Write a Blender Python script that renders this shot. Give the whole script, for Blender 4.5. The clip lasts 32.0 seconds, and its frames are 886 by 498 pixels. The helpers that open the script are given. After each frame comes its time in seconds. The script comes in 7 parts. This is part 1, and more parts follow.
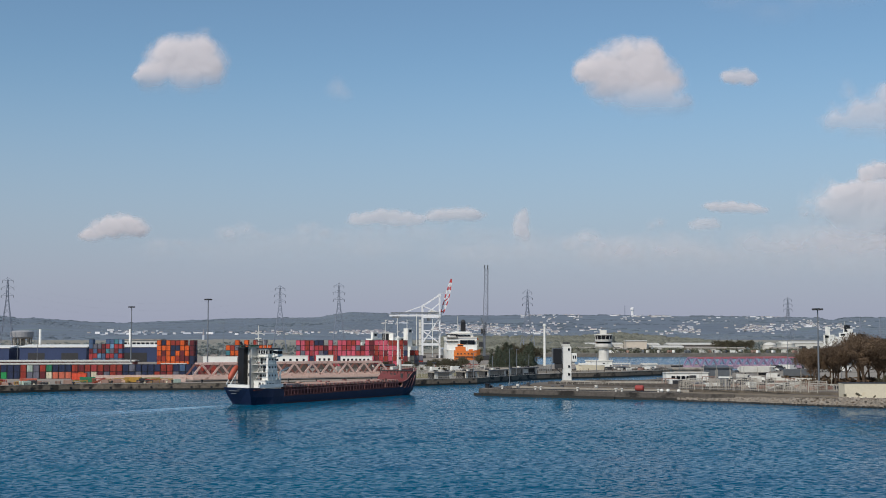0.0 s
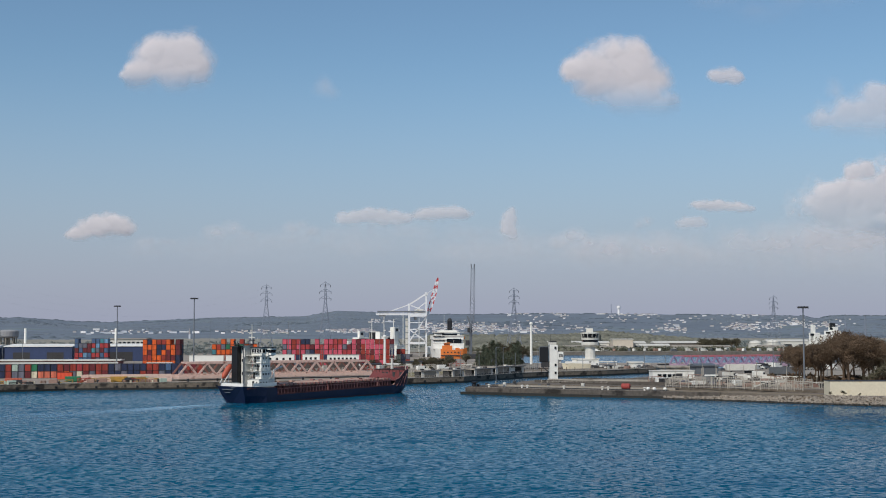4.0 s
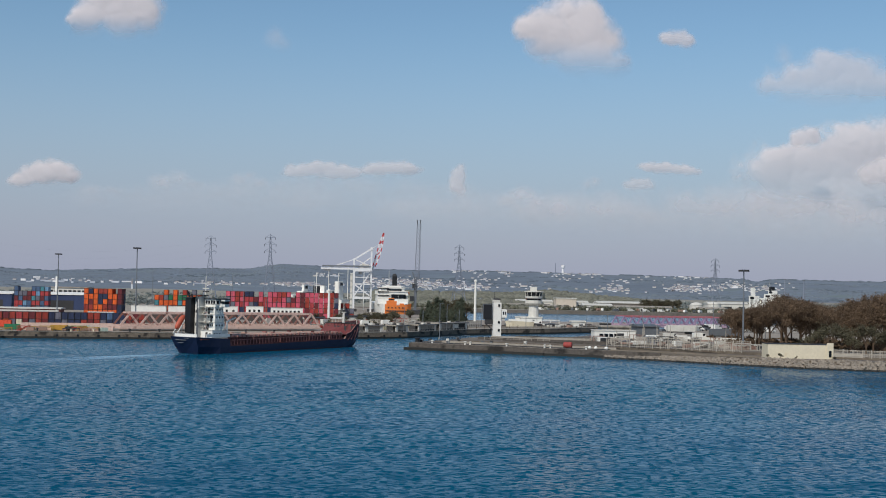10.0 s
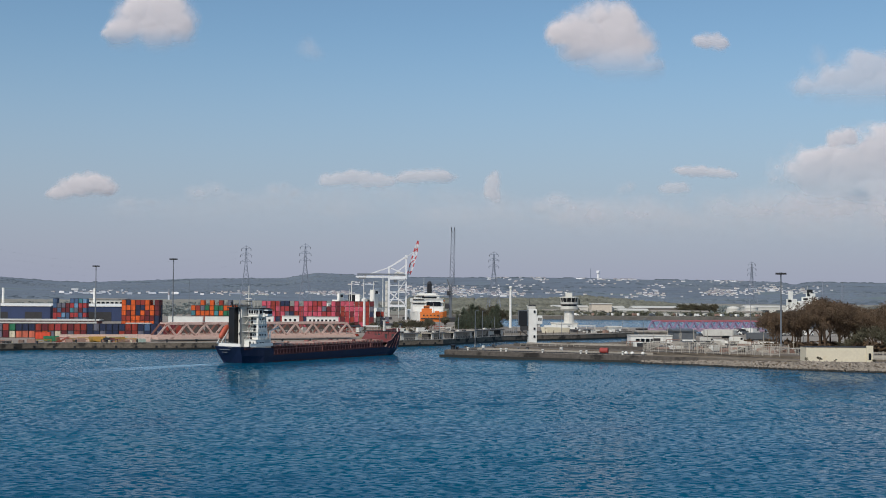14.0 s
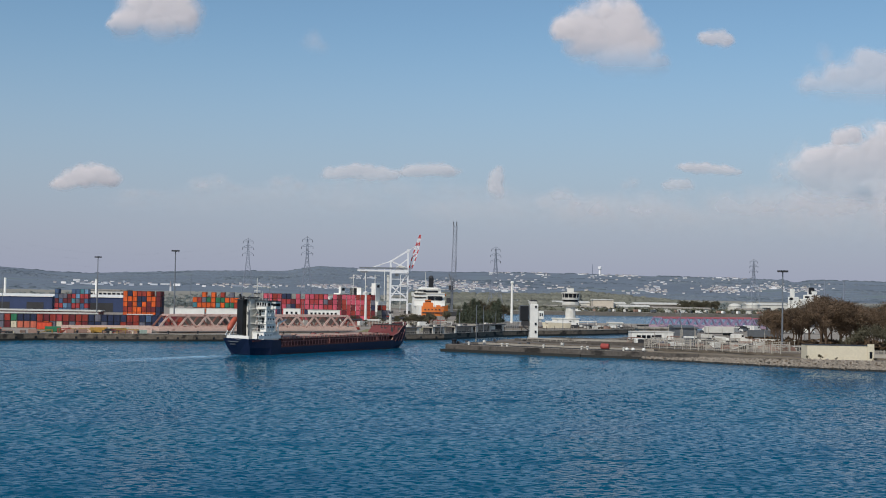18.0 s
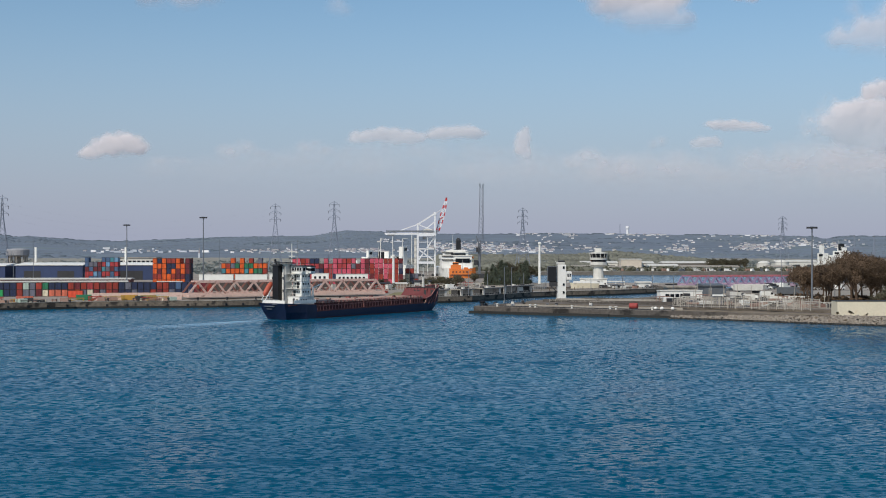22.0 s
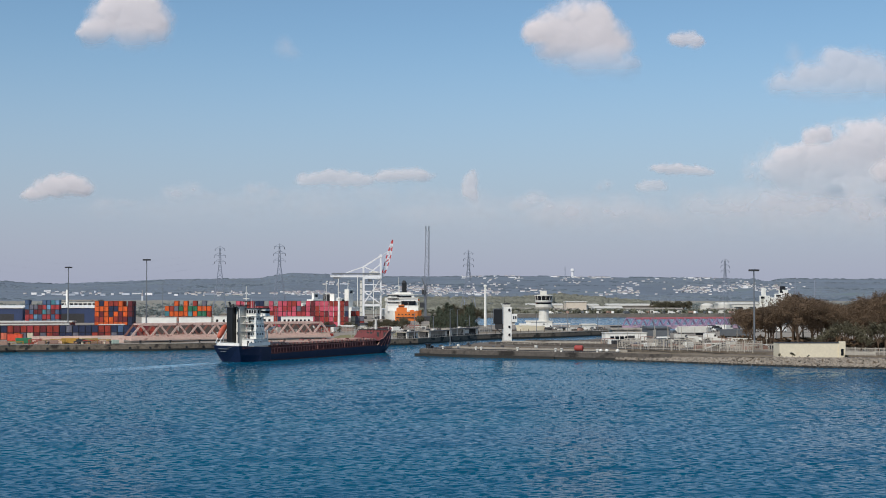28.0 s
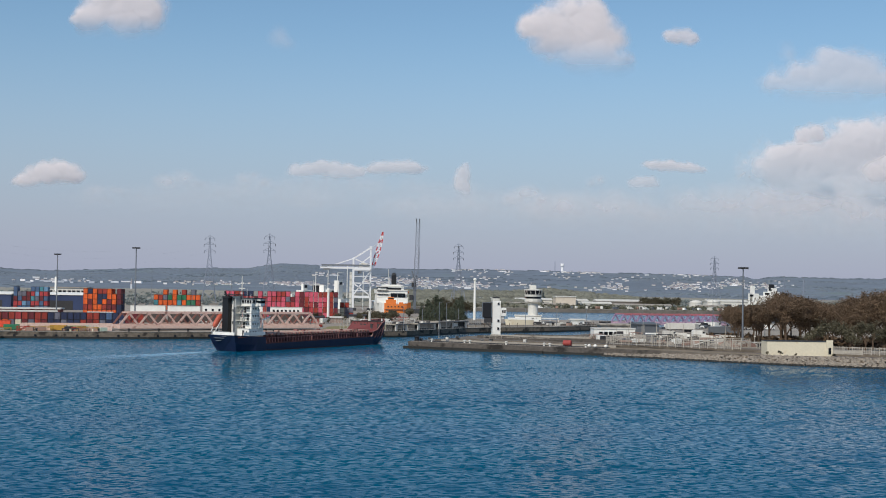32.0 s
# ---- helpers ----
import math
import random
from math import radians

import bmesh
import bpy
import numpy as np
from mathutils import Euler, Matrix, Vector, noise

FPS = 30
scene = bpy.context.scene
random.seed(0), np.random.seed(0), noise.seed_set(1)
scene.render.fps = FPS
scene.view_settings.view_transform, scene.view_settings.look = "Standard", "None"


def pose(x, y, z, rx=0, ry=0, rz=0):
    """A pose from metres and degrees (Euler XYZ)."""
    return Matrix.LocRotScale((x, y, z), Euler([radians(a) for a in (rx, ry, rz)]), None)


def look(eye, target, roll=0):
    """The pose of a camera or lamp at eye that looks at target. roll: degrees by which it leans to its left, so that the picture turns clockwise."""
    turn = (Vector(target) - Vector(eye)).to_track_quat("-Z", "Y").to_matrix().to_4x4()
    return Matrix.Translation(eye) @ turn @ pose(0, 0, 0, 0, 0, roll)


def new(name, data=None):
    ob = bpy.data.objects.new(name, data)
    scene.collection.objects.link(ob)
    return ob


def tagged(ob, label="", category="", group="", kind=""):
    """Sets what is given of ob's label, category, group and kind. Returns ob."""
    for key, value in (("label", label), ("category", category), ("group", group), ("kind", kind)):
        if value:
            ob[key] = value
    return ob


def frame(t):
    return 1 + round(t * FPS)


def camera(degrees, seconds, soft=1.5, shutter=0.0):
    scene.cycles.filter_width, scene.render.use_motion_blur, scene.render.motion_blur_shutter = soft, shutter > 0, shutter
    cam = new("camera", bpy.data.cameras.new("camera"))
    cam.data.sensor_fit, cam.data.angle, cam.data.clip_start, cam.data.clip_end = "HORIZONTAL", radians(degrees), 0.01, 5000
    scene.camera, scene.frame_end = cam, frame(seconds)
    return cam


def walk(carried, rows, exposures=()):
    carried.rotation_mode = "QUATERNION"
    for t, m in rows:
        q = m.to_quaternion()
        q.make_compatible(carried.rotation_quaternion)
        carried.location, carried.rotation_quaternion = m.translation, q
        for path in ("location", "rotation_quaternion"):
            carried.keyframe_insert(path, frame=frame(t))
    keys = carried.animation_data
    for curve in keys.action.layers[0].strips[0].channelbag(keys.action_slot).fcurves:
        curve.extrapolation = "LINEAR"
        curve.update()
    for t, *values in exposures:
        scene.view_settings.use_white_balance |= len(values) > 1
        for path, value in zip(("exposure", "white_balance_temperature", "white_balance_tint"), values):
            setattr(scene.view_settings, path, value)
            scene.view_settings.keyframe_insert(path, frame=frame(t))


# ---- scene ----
# Harbour lock entrance seen from a high deck on the water. x to the right, y away from the viewer, water at z = 0.
EYE = Vector((0, 0, 22.5))
DRIFT = Vector((0.15, 0.28, -0.17))


def view(t, yaw, pitch, roll):
    eye = EYE + DRIFT * (t / 32.0)
    a, b = radians(yaw), radians(pitch)
    return t, look(eye, eye + Vector((math.sin(a) * math.cos(b), math.cos(a) * math.cos(b), math.sin(b))), roll)


cam = camera(39.2, 32.0, soft=1.0)
walk(cam, [view(*r) for r in (
    (0, -0.00, 3.74, -0.00), (0.5, 0.18, 3.58, 0.19), (1, 0.28, 3.75, 0.58), (1.5, 0.87, 3.73, 0.95), (2, 0.64, 3.85, 1.04), (2.5, 0.54, 3.83, 0.85),
    (3, 0.35, 3.91, 0.74), (3.5, 0.32, 4.13, 0.46), (4, 0.62, 3.68, -0.10), (4.5, 1.10, 2.97, 0.23), (6.5, 1.37, 3.20, 0.73), (7, 2.11, 2.43, 0.96),
    (7.5, 2.72, 2.33, 0.56), (8, 2.24, 1.38, 0.64), (8.5, 1.79, 1.16, 0.46), (9, 2.16, 1.10, 0.48), (9.5, 2.80, 1.23, 0.62), (10, 3.12, 1.68, 1.15),
    (10.5, 2.98, 1.92, 1.22), (11, 2.62, 2.02, 0.97), (11.5, 2.37, 1.92, 1.03), (12, 2.16, 1.65, 0.95), (12.5, 2.03, 1.64, 1.26), (13, 2.33, 1.97, 1.31),
    (13.5, 1.96, 1.98, 0.77), (14, 1.53, 1.99, 0.42), (14.5, 0.89, 1.81, 0.44), (15, 0.88, 1.88, 0.72), (15.5, 1.37, 2.30, 1.16), (17.5, 1.61, 1.74, 0.89),
    (18, 1.44, 1.73, 0.99), (18.5, 1.05, 1.84, 0.77), (19, 0.85, 1.87, 0.66), (19.5, 1.03, 1.69, 0.25), (20, 1.41, 1.84, 0.44), (20.5, 1.74, 2.10, 0.46),
    (21, 1.63, 1.63, 0.19), (21.5, -0.08, -0.32, 0.77), (22, 0.21, -0.01, 0.03), (22.5, 0.41, 0.88, -1.04), (23, 1.21, 1.72, -1.08), (23.5, 2.01, 1.35, -0.54),
    (24, 2.26, 1.55, -0.62), (24.5, 2.44, 1.58, -0.34), (26.5, 2.75, 1.93, -0.28), (27, 2.98, 2.04, 0.08), (27.5, 3.13, 2.01, 0.20), (28, 2.70, 1.95, 0.02),
    (28.5, 2.75, 1.82, 0.24), (29, 2.69, 1.43, 0.04), (29.5, 2.06, 1.72, -0.17), (30, 2.01, 1.67, -0.61), (30.5, 1.43, 1.22, -0.71), (31, 0.68, 0.89, -0.55),
    (31.5, 1.43, 0.86, 0.98), (32, 3.15, 1.63, 0.93),
)], exposures=[(0, 0.0), (21, 0.0), (22.5, 0.12), (32, 0.13)])

# ---- light ----
SUN_AZ, SUN_EL = radians(212), radians(44)      # azimuth clockwise from +y
world = bpy.data.worlds.new("world")
scene.world = world
world.use_nodes = True
wn, wl = world.node_tree.nodes, world.node_tree.links
sky = wn.new("ShaderNodeTexSky")
sky.sky_type, sky.sun_disc = "NISHITA", False
sky.sun_elevation, sky.sun_rotation = SUN_EL, SUN_AZ
sky.air_density, sky.dust_density, sky.ozone_density = 1.0, 0.6, 3.0
# spring haze: the sky pales to grey-lilac towards the horizon
geo = wn.new("ShaderNodeTexCoord")
sxyz = wn.new("ShaderNodeSeparateXYZ")
wl.new(geo.outputs["Generated"], sxyz.inputs[0])
low = wn.new("ShaderNodeMapRange")
low.interpolation_type = "SMOOTHSTEP"
low.inputs[1].default_value, low.inputs[2].default_value, low.inputs[3].default_value, low.inputs[4].default_value = -0.02, 0.225, 0.95, 0.0
wl.new(sxyz.outputs[2], low.inputs[0])
tint = wn.new("ShaderNodeMix")
tint.data_type, tint.blend_type = "RGBA", "MULTIPLY"
tint.inputs[0].default_value = 1.0
tint.inputs[7].default_value = (0.875, 0.98, 0.985, 1)
wl.new(sky.outputs[0], tint.inputs[6])
haze = wn.new("ShaderNodeMix")
haze.data_type = "RGBA"
haze.inputs[7].default_value = (3.26, 3.5, 4.7, 1)
wl.new(low.outputs[0], haze.inputs[0])
wl.new(tint.outputs[2], haze.inputs[6])
wl.new(haze.outputs[2], wn["Background"].inputs[0])
wn["Background"].inputs[1].default_value = 0.1
sun = new("sun", bpy.data.lights.new("sun", "SUN"))
sun.data.energy, sun.data.angle, sun.data.color = 3.3, radians(0.6), (1.0, 0.94, 0.86)
sun_dir = Vector((math.sin(SUN_AZ) * math.cos(SUN_EL), math.cos(SUN_AZ) * math.cos(SUN_EL), math.sin(SUN_EL)))
sun.matrix_world = look(sun_dir * 100, (0, 0, 0))


# ---- materials ----
def lin(r, g, b):
    """Linear colour from 8-bit values."""
    return tuple(((c / 255) / 12.92 if c < 10 else ((c / 255 + 0.055) / 1.055) ** 2.4) for c in (r, g, b)) + (1,)


MATS = {}


def mat(name, rgb, rough=0.7, metal=0.0, var=0.25, scale=0.6, bump=0.0, fine=6.0, rand=0.0, stain=None, stain_at=0.62, alpha=1.0, streak=1.0):
    """A painted or mineral surface: base colour with coarse and fine variation, optional stains, bump and a shift from thing to thing."""
    if name in MATS:
        return MATS[name]
    m = bpy.data.materials.new(name)
    m.use_nodes = True
    n, l = m.node_tree.nodes, m.node_tree.links
    p = n["Principled BSDF"]
    co = n.new("ShaderNodeTexCoord")
    mp = n.new("ShaderNodeMapping")
    mp.inputs["Scale"].default_value = (1, 1, 1 / streak)
    l.new(co.outputs["Object"], mp.inputs[0])
    oi = n.new("ShaderNodeObjectInfo")
    off = n.new("ShaderNodeVectorMath")
    off.operation = "MULTIPLY_ADD"
    off.inputs[1].default_value = (37, 53, 71)
    l.new(oi.outputs["Random"], off.inputs[0])
    l.new(mp.outputs[0], off.inputs[2])
    tex = []
    for s, d in ((scale, 3.0), (fine, 4.0)):
        t = n.new("ShaderNodeTexNoise")
        t.inputs["Scale"].default_value, t.inputs["Detail"].default_value = s, d
        l.new(off.outputs[0], t.inputs["Vector"])
        tex.append(t)
    add = n.new("ShaderNodeMath")
    add.operation = "ADD"
    l.new(tex[0].outputs[0], add.inputs[0])
    l.new(tex[1].outputs[0], add.inputs[1])
    ramp = n.new("ShaderNodeMapRange")
    ramp.inputs[1].default_value, ramp.inputs[2].default_value = 0.6, 1.4
    ramp.inputs[3].default_value, ramp.inputs[4].default_value = 1 - var, 1 + var
    l.new(add.outputs[0], ramp.inputs[0])
    val = ramp.outputs[0]
    if rand:
        rr = n.new("ShaderNodeMapRange")
        rr.inputs[3].default_value, rr.inputs[4].default_value = 1 - rand, 1 + rand
        l.new(oi.outputs["Random"], rr.inputs[0])
        mm = n.new("ShaderNodeMath")
        mm.operation = "MULTIPLY"
        l.new(val, mm.inputs[0])
        l.new(rr.outputs[0], mm.inputs[1])
        val = mm.outputs[0]
    sc = n.new("ShaderNodeVectorMath")
    sc.operation = "SCALE"
    sc.inputs[0].default_value = lin(*rgb)[:3]
    l.new(val, sc.inputs["Scale"])
    col = sc.outputs[0]
    if stain:
        st = n.new("ShaderNodeMapRange")
        st.inputs[1].default_value, st.inputs[2].default_value = stain_at, stain_at + 0.12
        l.new(tex[0].outputs[0], st.inputs[0])
        mx = n.new("ShaderNodeMix")
        mx.data_type = "RGBA"
        l.new(st.outputs[0], mx.inputs[0])
        l.new(col, mx.inputs[6])
        mx.inputs[7].default_value = lin(*stain)
        col = mx.outputs[2]
    l.new(col, p.inputs["Base Color"])
    p.inputs["Roughness"].default_value, p.inputs["Metallic"].default_value = rough, metal
    p.inputs["Alpha"].default_value = alpha
    if bump:
        b = n.new("ShaderNodeBump")
        b.inputs["Strength"].default_value, b.inputs["Distance"].default_value = 0.6, bump
        l.new(tex[1].outputs[0], b.inputs["Height"])
        l.new(b.outputs[0], p.inputs["Normal"])
    MATS[name] = m
    return m


def water_material(name, chop=1.0, rough=0.12, teal=(0, 72, 95), wake=False):
    """Wind-ruffled water: gentle slopes that mirror the sky, broken by the short steep fronts of wavelets, through which the dark body shows."""
    m = bpy.data.materials.new(name)
    m.use_nodes = True
    n, l = m.node_tree.nodes, m.node_tree.links
    p = n["Principled BSDF"]
    co = n.new("ShaderNodeTexCoord")

    def field(sx, sy, turn, detail, rough_=0.5):
        mp = n.new("ShaderNodeMapping")
        mp.inputs["Scale"].default_value = (sx, sy, 1)
        mp.inputs["Rotation"].default_value = (0, 0, radians(turn))
        l.new(co.outputs["Object"], mp.inputs[0])
        t = n.new("ShaderNodeTexNoise")
        t.inputs["Scale"].default_value, t.inputs["Detail"].default_value, t.inputs["Roughness"].default_value = 1.0, detail, rough_
        l.new(mp.outputs[0], t.inputs["Vector"])
        return t

    def math_node(op, a, b):
        k = n.new("ShaderNodeMath")
        k.operation = op
        for i, v in enumerate((a, b)):
            if isinstance(v, (int, float)):
                k.inputs[i].default_value = v
            else:
                l.new(v, k.inputs[i])
        return k.outputs[0]

    def ranged(v, a, b, c, d):
        k = n.new("ShaderNodeMapRange")
        k.interpolation_type = "SMOOTHSTEP"
        for i, q in enumerate((a, b, c, d)):
            k.inputs[i + 1].default_value = q
        l.new(v, k.inputs[0])
        return k.outputs[0]

    # gusts: rougher and calmer patches
    gust = ranged(field(0.004, 0.026, 4, 3.0).outputs[0], 0.32, 0.68, 0.45, 1.3)
    # steep fronts, from short wavelets to the longer waves
    front = None
    for sx, sy, turn, lo, hi, amp in WAVE_FRONTS:
        f = ranged(field(sx, sy, turn, 1.5, 0.55).outputs[0], lo, hi, 0.0, amp * chop)
        front = f if front is None else math_node("ADD", front, f)
    front = math_node("MULTIPLY", front, gust)
    soft = field(0.5, 0.4, 9, 3.0, 0.6)
    soft_c = n.new("ShaderNodeSeparateXYZ")
    l.new(soft.outputs["Color"], soft_c.inputs[0])
    lean = math_node("MULTIPLY", math_node("SUBTRACT", soft_c.outputs[0], 0.5), WAVE_SOFT * chop)
    side = math_node("MULTIPLY", math_node("SUBTRACT", soft_c.outputs[1], 0.5), WAVE_SOFT * 1.6 * chop)
    ny = math_node("SUBTRACT", math_node("ADD", lean, -WAVE_LEAN * min(1.0, chop)), front)
    vec = n.new("ShaderNodeCombineXYZ")
    l.new(side, vec.inputs[0])
    l.new(ny, vec.inputs[1])
    vec.inputs[2].default_value = 1.0
    nn = n.new("ShaderNodeVectorMath")
    nn.operation = "NORMALIZE"
    l.new(vec.outputs[0], nn.inputs[0])
    l.new(nn.outputs[0], p.inputs["Normal"])
    cr = n.new("ShaderNodeValToRGB")
    cr.color_ramp.elements[0].position, cr.color_ramp.elements[1].position = 0.35, 0.65
    cr.color_ramp.elements[0].color = lin(teal[0] * 0.8, teal[1] * 0.9, teal[2] * 0.96)
    cr.color_ramp.elements[1].color = lin(*teal)
    l.new(field(0.012, 0.02, 0, 3.0).outputs[0], cr.inputs[0])
    l.new(cr.outputs[0], p.inputs["Base Color"])
    p.inputs["Roughness"].default_value, p.inputs["IOR"].default_value = rough, 1.33
    if wake:
        uv = n.new("ShaderNodeUVMap")
        uv.uv_map = "fade"
        sep = n.new("ShaderNodeSeparateXYZ")
        l.new(uv.outputs[0], sep.inputs[0])
        frayed = ranged(field(0.09, 0.016, 0, 3.0, 0.6).outputs[0], 0.34, 0.6, 0.1, 1.0)
        l.new(math_node("MULTIPLY", sep.outputs[0], frayed), p.inputs["Alpha"])
    return m


# wavelength across and away, turn, where a front begins and ends, steepness
WAVE_FRONTS = ((0.85, 2.0, 4, 0.51, 0.59, 0.74), (0.48, 0.68, -3, 0.54, 0.68, 0.28), (0.12, 0.12, 3, 0.54, 0.72, 0.07))
WAVE_LEAN, WAVE_SOFT = 0.029, 0.13


def cloud_material():
    """White vapour lit by the sun, thinning to nothing at the rim that the mesh carries as its u coordinate."""
    m = bpy.data.materials.new("cloud")
    m.use_nodes = True
    n, l = m.node_tree.nodes, m.node_tree.links
    n.remove(n["Principled BSDF"])
    uv = n.new("ShaderNodeUVMap")
    uv.uv_map = "thickness"
    sep = n.new("ShaderNodeSeparateXYZ")
    l.new(uv.outputs[0], sep.inputs[0])
    df = n.new("ShaderNodeBsdfDiffuse")
    df.inputs[0].default_value = lin(240, 229, 225)
    tl = n.new("ShaderNodeBsdfTranslucent")
    tl.inputs[0].default_value = lin(238, 229, 228)
    both = n.new("ShaderNodeMixShader")
    both.inputs[0].default_value = 0.35
    l.new(df.outputs[0], both.inputs[1])
    l.new(tl.outputs[0], both.inputs[2])
    tr = n.new("ShaderNodeBsdfTransparent")
    mx = n.new("ShaderNodeMixShader")
    l.new(sep.outputs[0], mx.inputs[0])
    l.new(tr.outputs[0], mx.inputs[1])
    l.new(both.outputs[0], mx.inputs[2])
    l.new(mx.outputs[0], n["Material Output"].inputs[0])
    return m


WATER = water_material("sea_water")
CALM = water_material("sheltered_water", 0.25, 0.16, (52, 88, 108))
WAKE = water_material("wake_water", 0.2, 0.22, (128, 168, 190), True)
CONCRETE = mat("concrete", (150, 143, 132), 0.9, var=0.3, scale=0.15, fine=1.5, stain=(96, 88, 78), stain_at=0.58)
QUAY_FACE = mat("quay_concrete", (86, 80, 74), 0.95, var=0.45, scale=0.2, fine=1.2, stain=(40, 37, 34), stain_at=0.52, bump=0.1)
YARD_FACE = mat("stained_quay_face", (112, 101, 88), 0.95, var=0.45, scale=0.25, fine=1.2, stain=(50, 45, 40), stain_at=0.5, bump=0.1)
WATERLINE_DARK = mat("wet_weed", (34, 32, 26), 0.6, var=0.4, scale=0.5)
YARD = mat("yard_ground", (140, 131, 120), 0.95, var=0.3, scale=0.03, fine=0.4, stain=(108, 96, 78))
GRASS = mat("rough_grass", (120, 112, 72), 0.95, var=0.4, scale=0.06, fine=0.8, stain=(134, 120, 96))
WHITE = mat("white_paint", (226, 224, 216), 0.55, var=0.1, scale=0.4, fine=3, rand=0.04)
CREAM = mat("cream_plaster", (208, 198, 174), 0.85, var=0.1, scale=0.25, fine=2.0, stain=(196, 178, 142))
OFFWHITE = mat("weathered_white", (200, 197, 188), 0.7, var=0.15, scale=0.3, fine=2.0, stain=(164, 156, 142))
GREY = mat("grey_steel", (104, 108, 112), 0.5, 0.3, var=0.15)
DARK = mat("dark_grey", (48, 48, 50), 0.7, var=0.25)
BLACK = mat("black_paint", (20, 20, 23), 0.5, var=0.2)
GLASS = mat("window_glass", (22, 28, 34), 0.12, var=0.2)
GALV = mat("galvanised_steel", (120, 124, 128), 0.45, 0.4, var=0.12)
# steel for far things, lightened because haze is put into its colour
PYLON = mat("hazed_pylon_steel", (126, 133, 146), 0.6, 0.2, var=0.1)
PINK = mat("faded_pink_steel", (206, 178, 164), 0.75, var=0.2, scale=0.4, fine=2, stain=(140, 102, 90), stain_at=0.6)
RUST = mat("rusty_brown_steel", (102, 57, 52), 0.75, var=0.25, scale=0.5, fine=2.5, stain=(82, 46, 42), stain_at=0.6)
NAVY = mat("navy_hull_paint", (24, 33, 62), 0.4, var=0.2, scale=0.3, fine=1.5, stain=(40, 44, 62), stain_at=0.62)
ORANGE = mat("bright_orange_paint", (210, 116, 50), 0.5, var=0.12)
REDP = mat("signal_red_paint", (184, 50, 46), 0.55, var=0.15)
YELLOW = mat("machine_yellow", (176, 136, 56), 0.6, var=0.2)
BLUEWALL = mat("blue_cladding", (44, 58, 92), 0.6, var=0.2, scale=0.2, fine=2)
TAN = mat("tan_hatch_cover", (150, 122, 108), 0.8, var=0.2, scale=0.3, fine=2, stain=(124, 84, 68))
BARK = mat("bark", (84, 68, 54), 0.95, var=0.3, scale=1.0)
TWIG = mat("spring_twigs", (95, 77, 59), 0.95, var=0.35, scale=0.3, fine=1.5, rand=0.15)
LEAF = mat("spring_leaves", (82, 78, 60), 0.9, var=0.4, scale=0.3, fine=1.5, rand=0.15)
DARKLEAF = mat("dark_evergreen", (78, 85, 68), 0.9, var=0.4, scale=0.3, fine=1.5, rand=0.1)
ROCK = mat("pale_rock", (138, 129, 117), 0.9, var=0.5, scale=0.6, fine=2.0, stain=(96, 84, 70), stain_at=0.56)


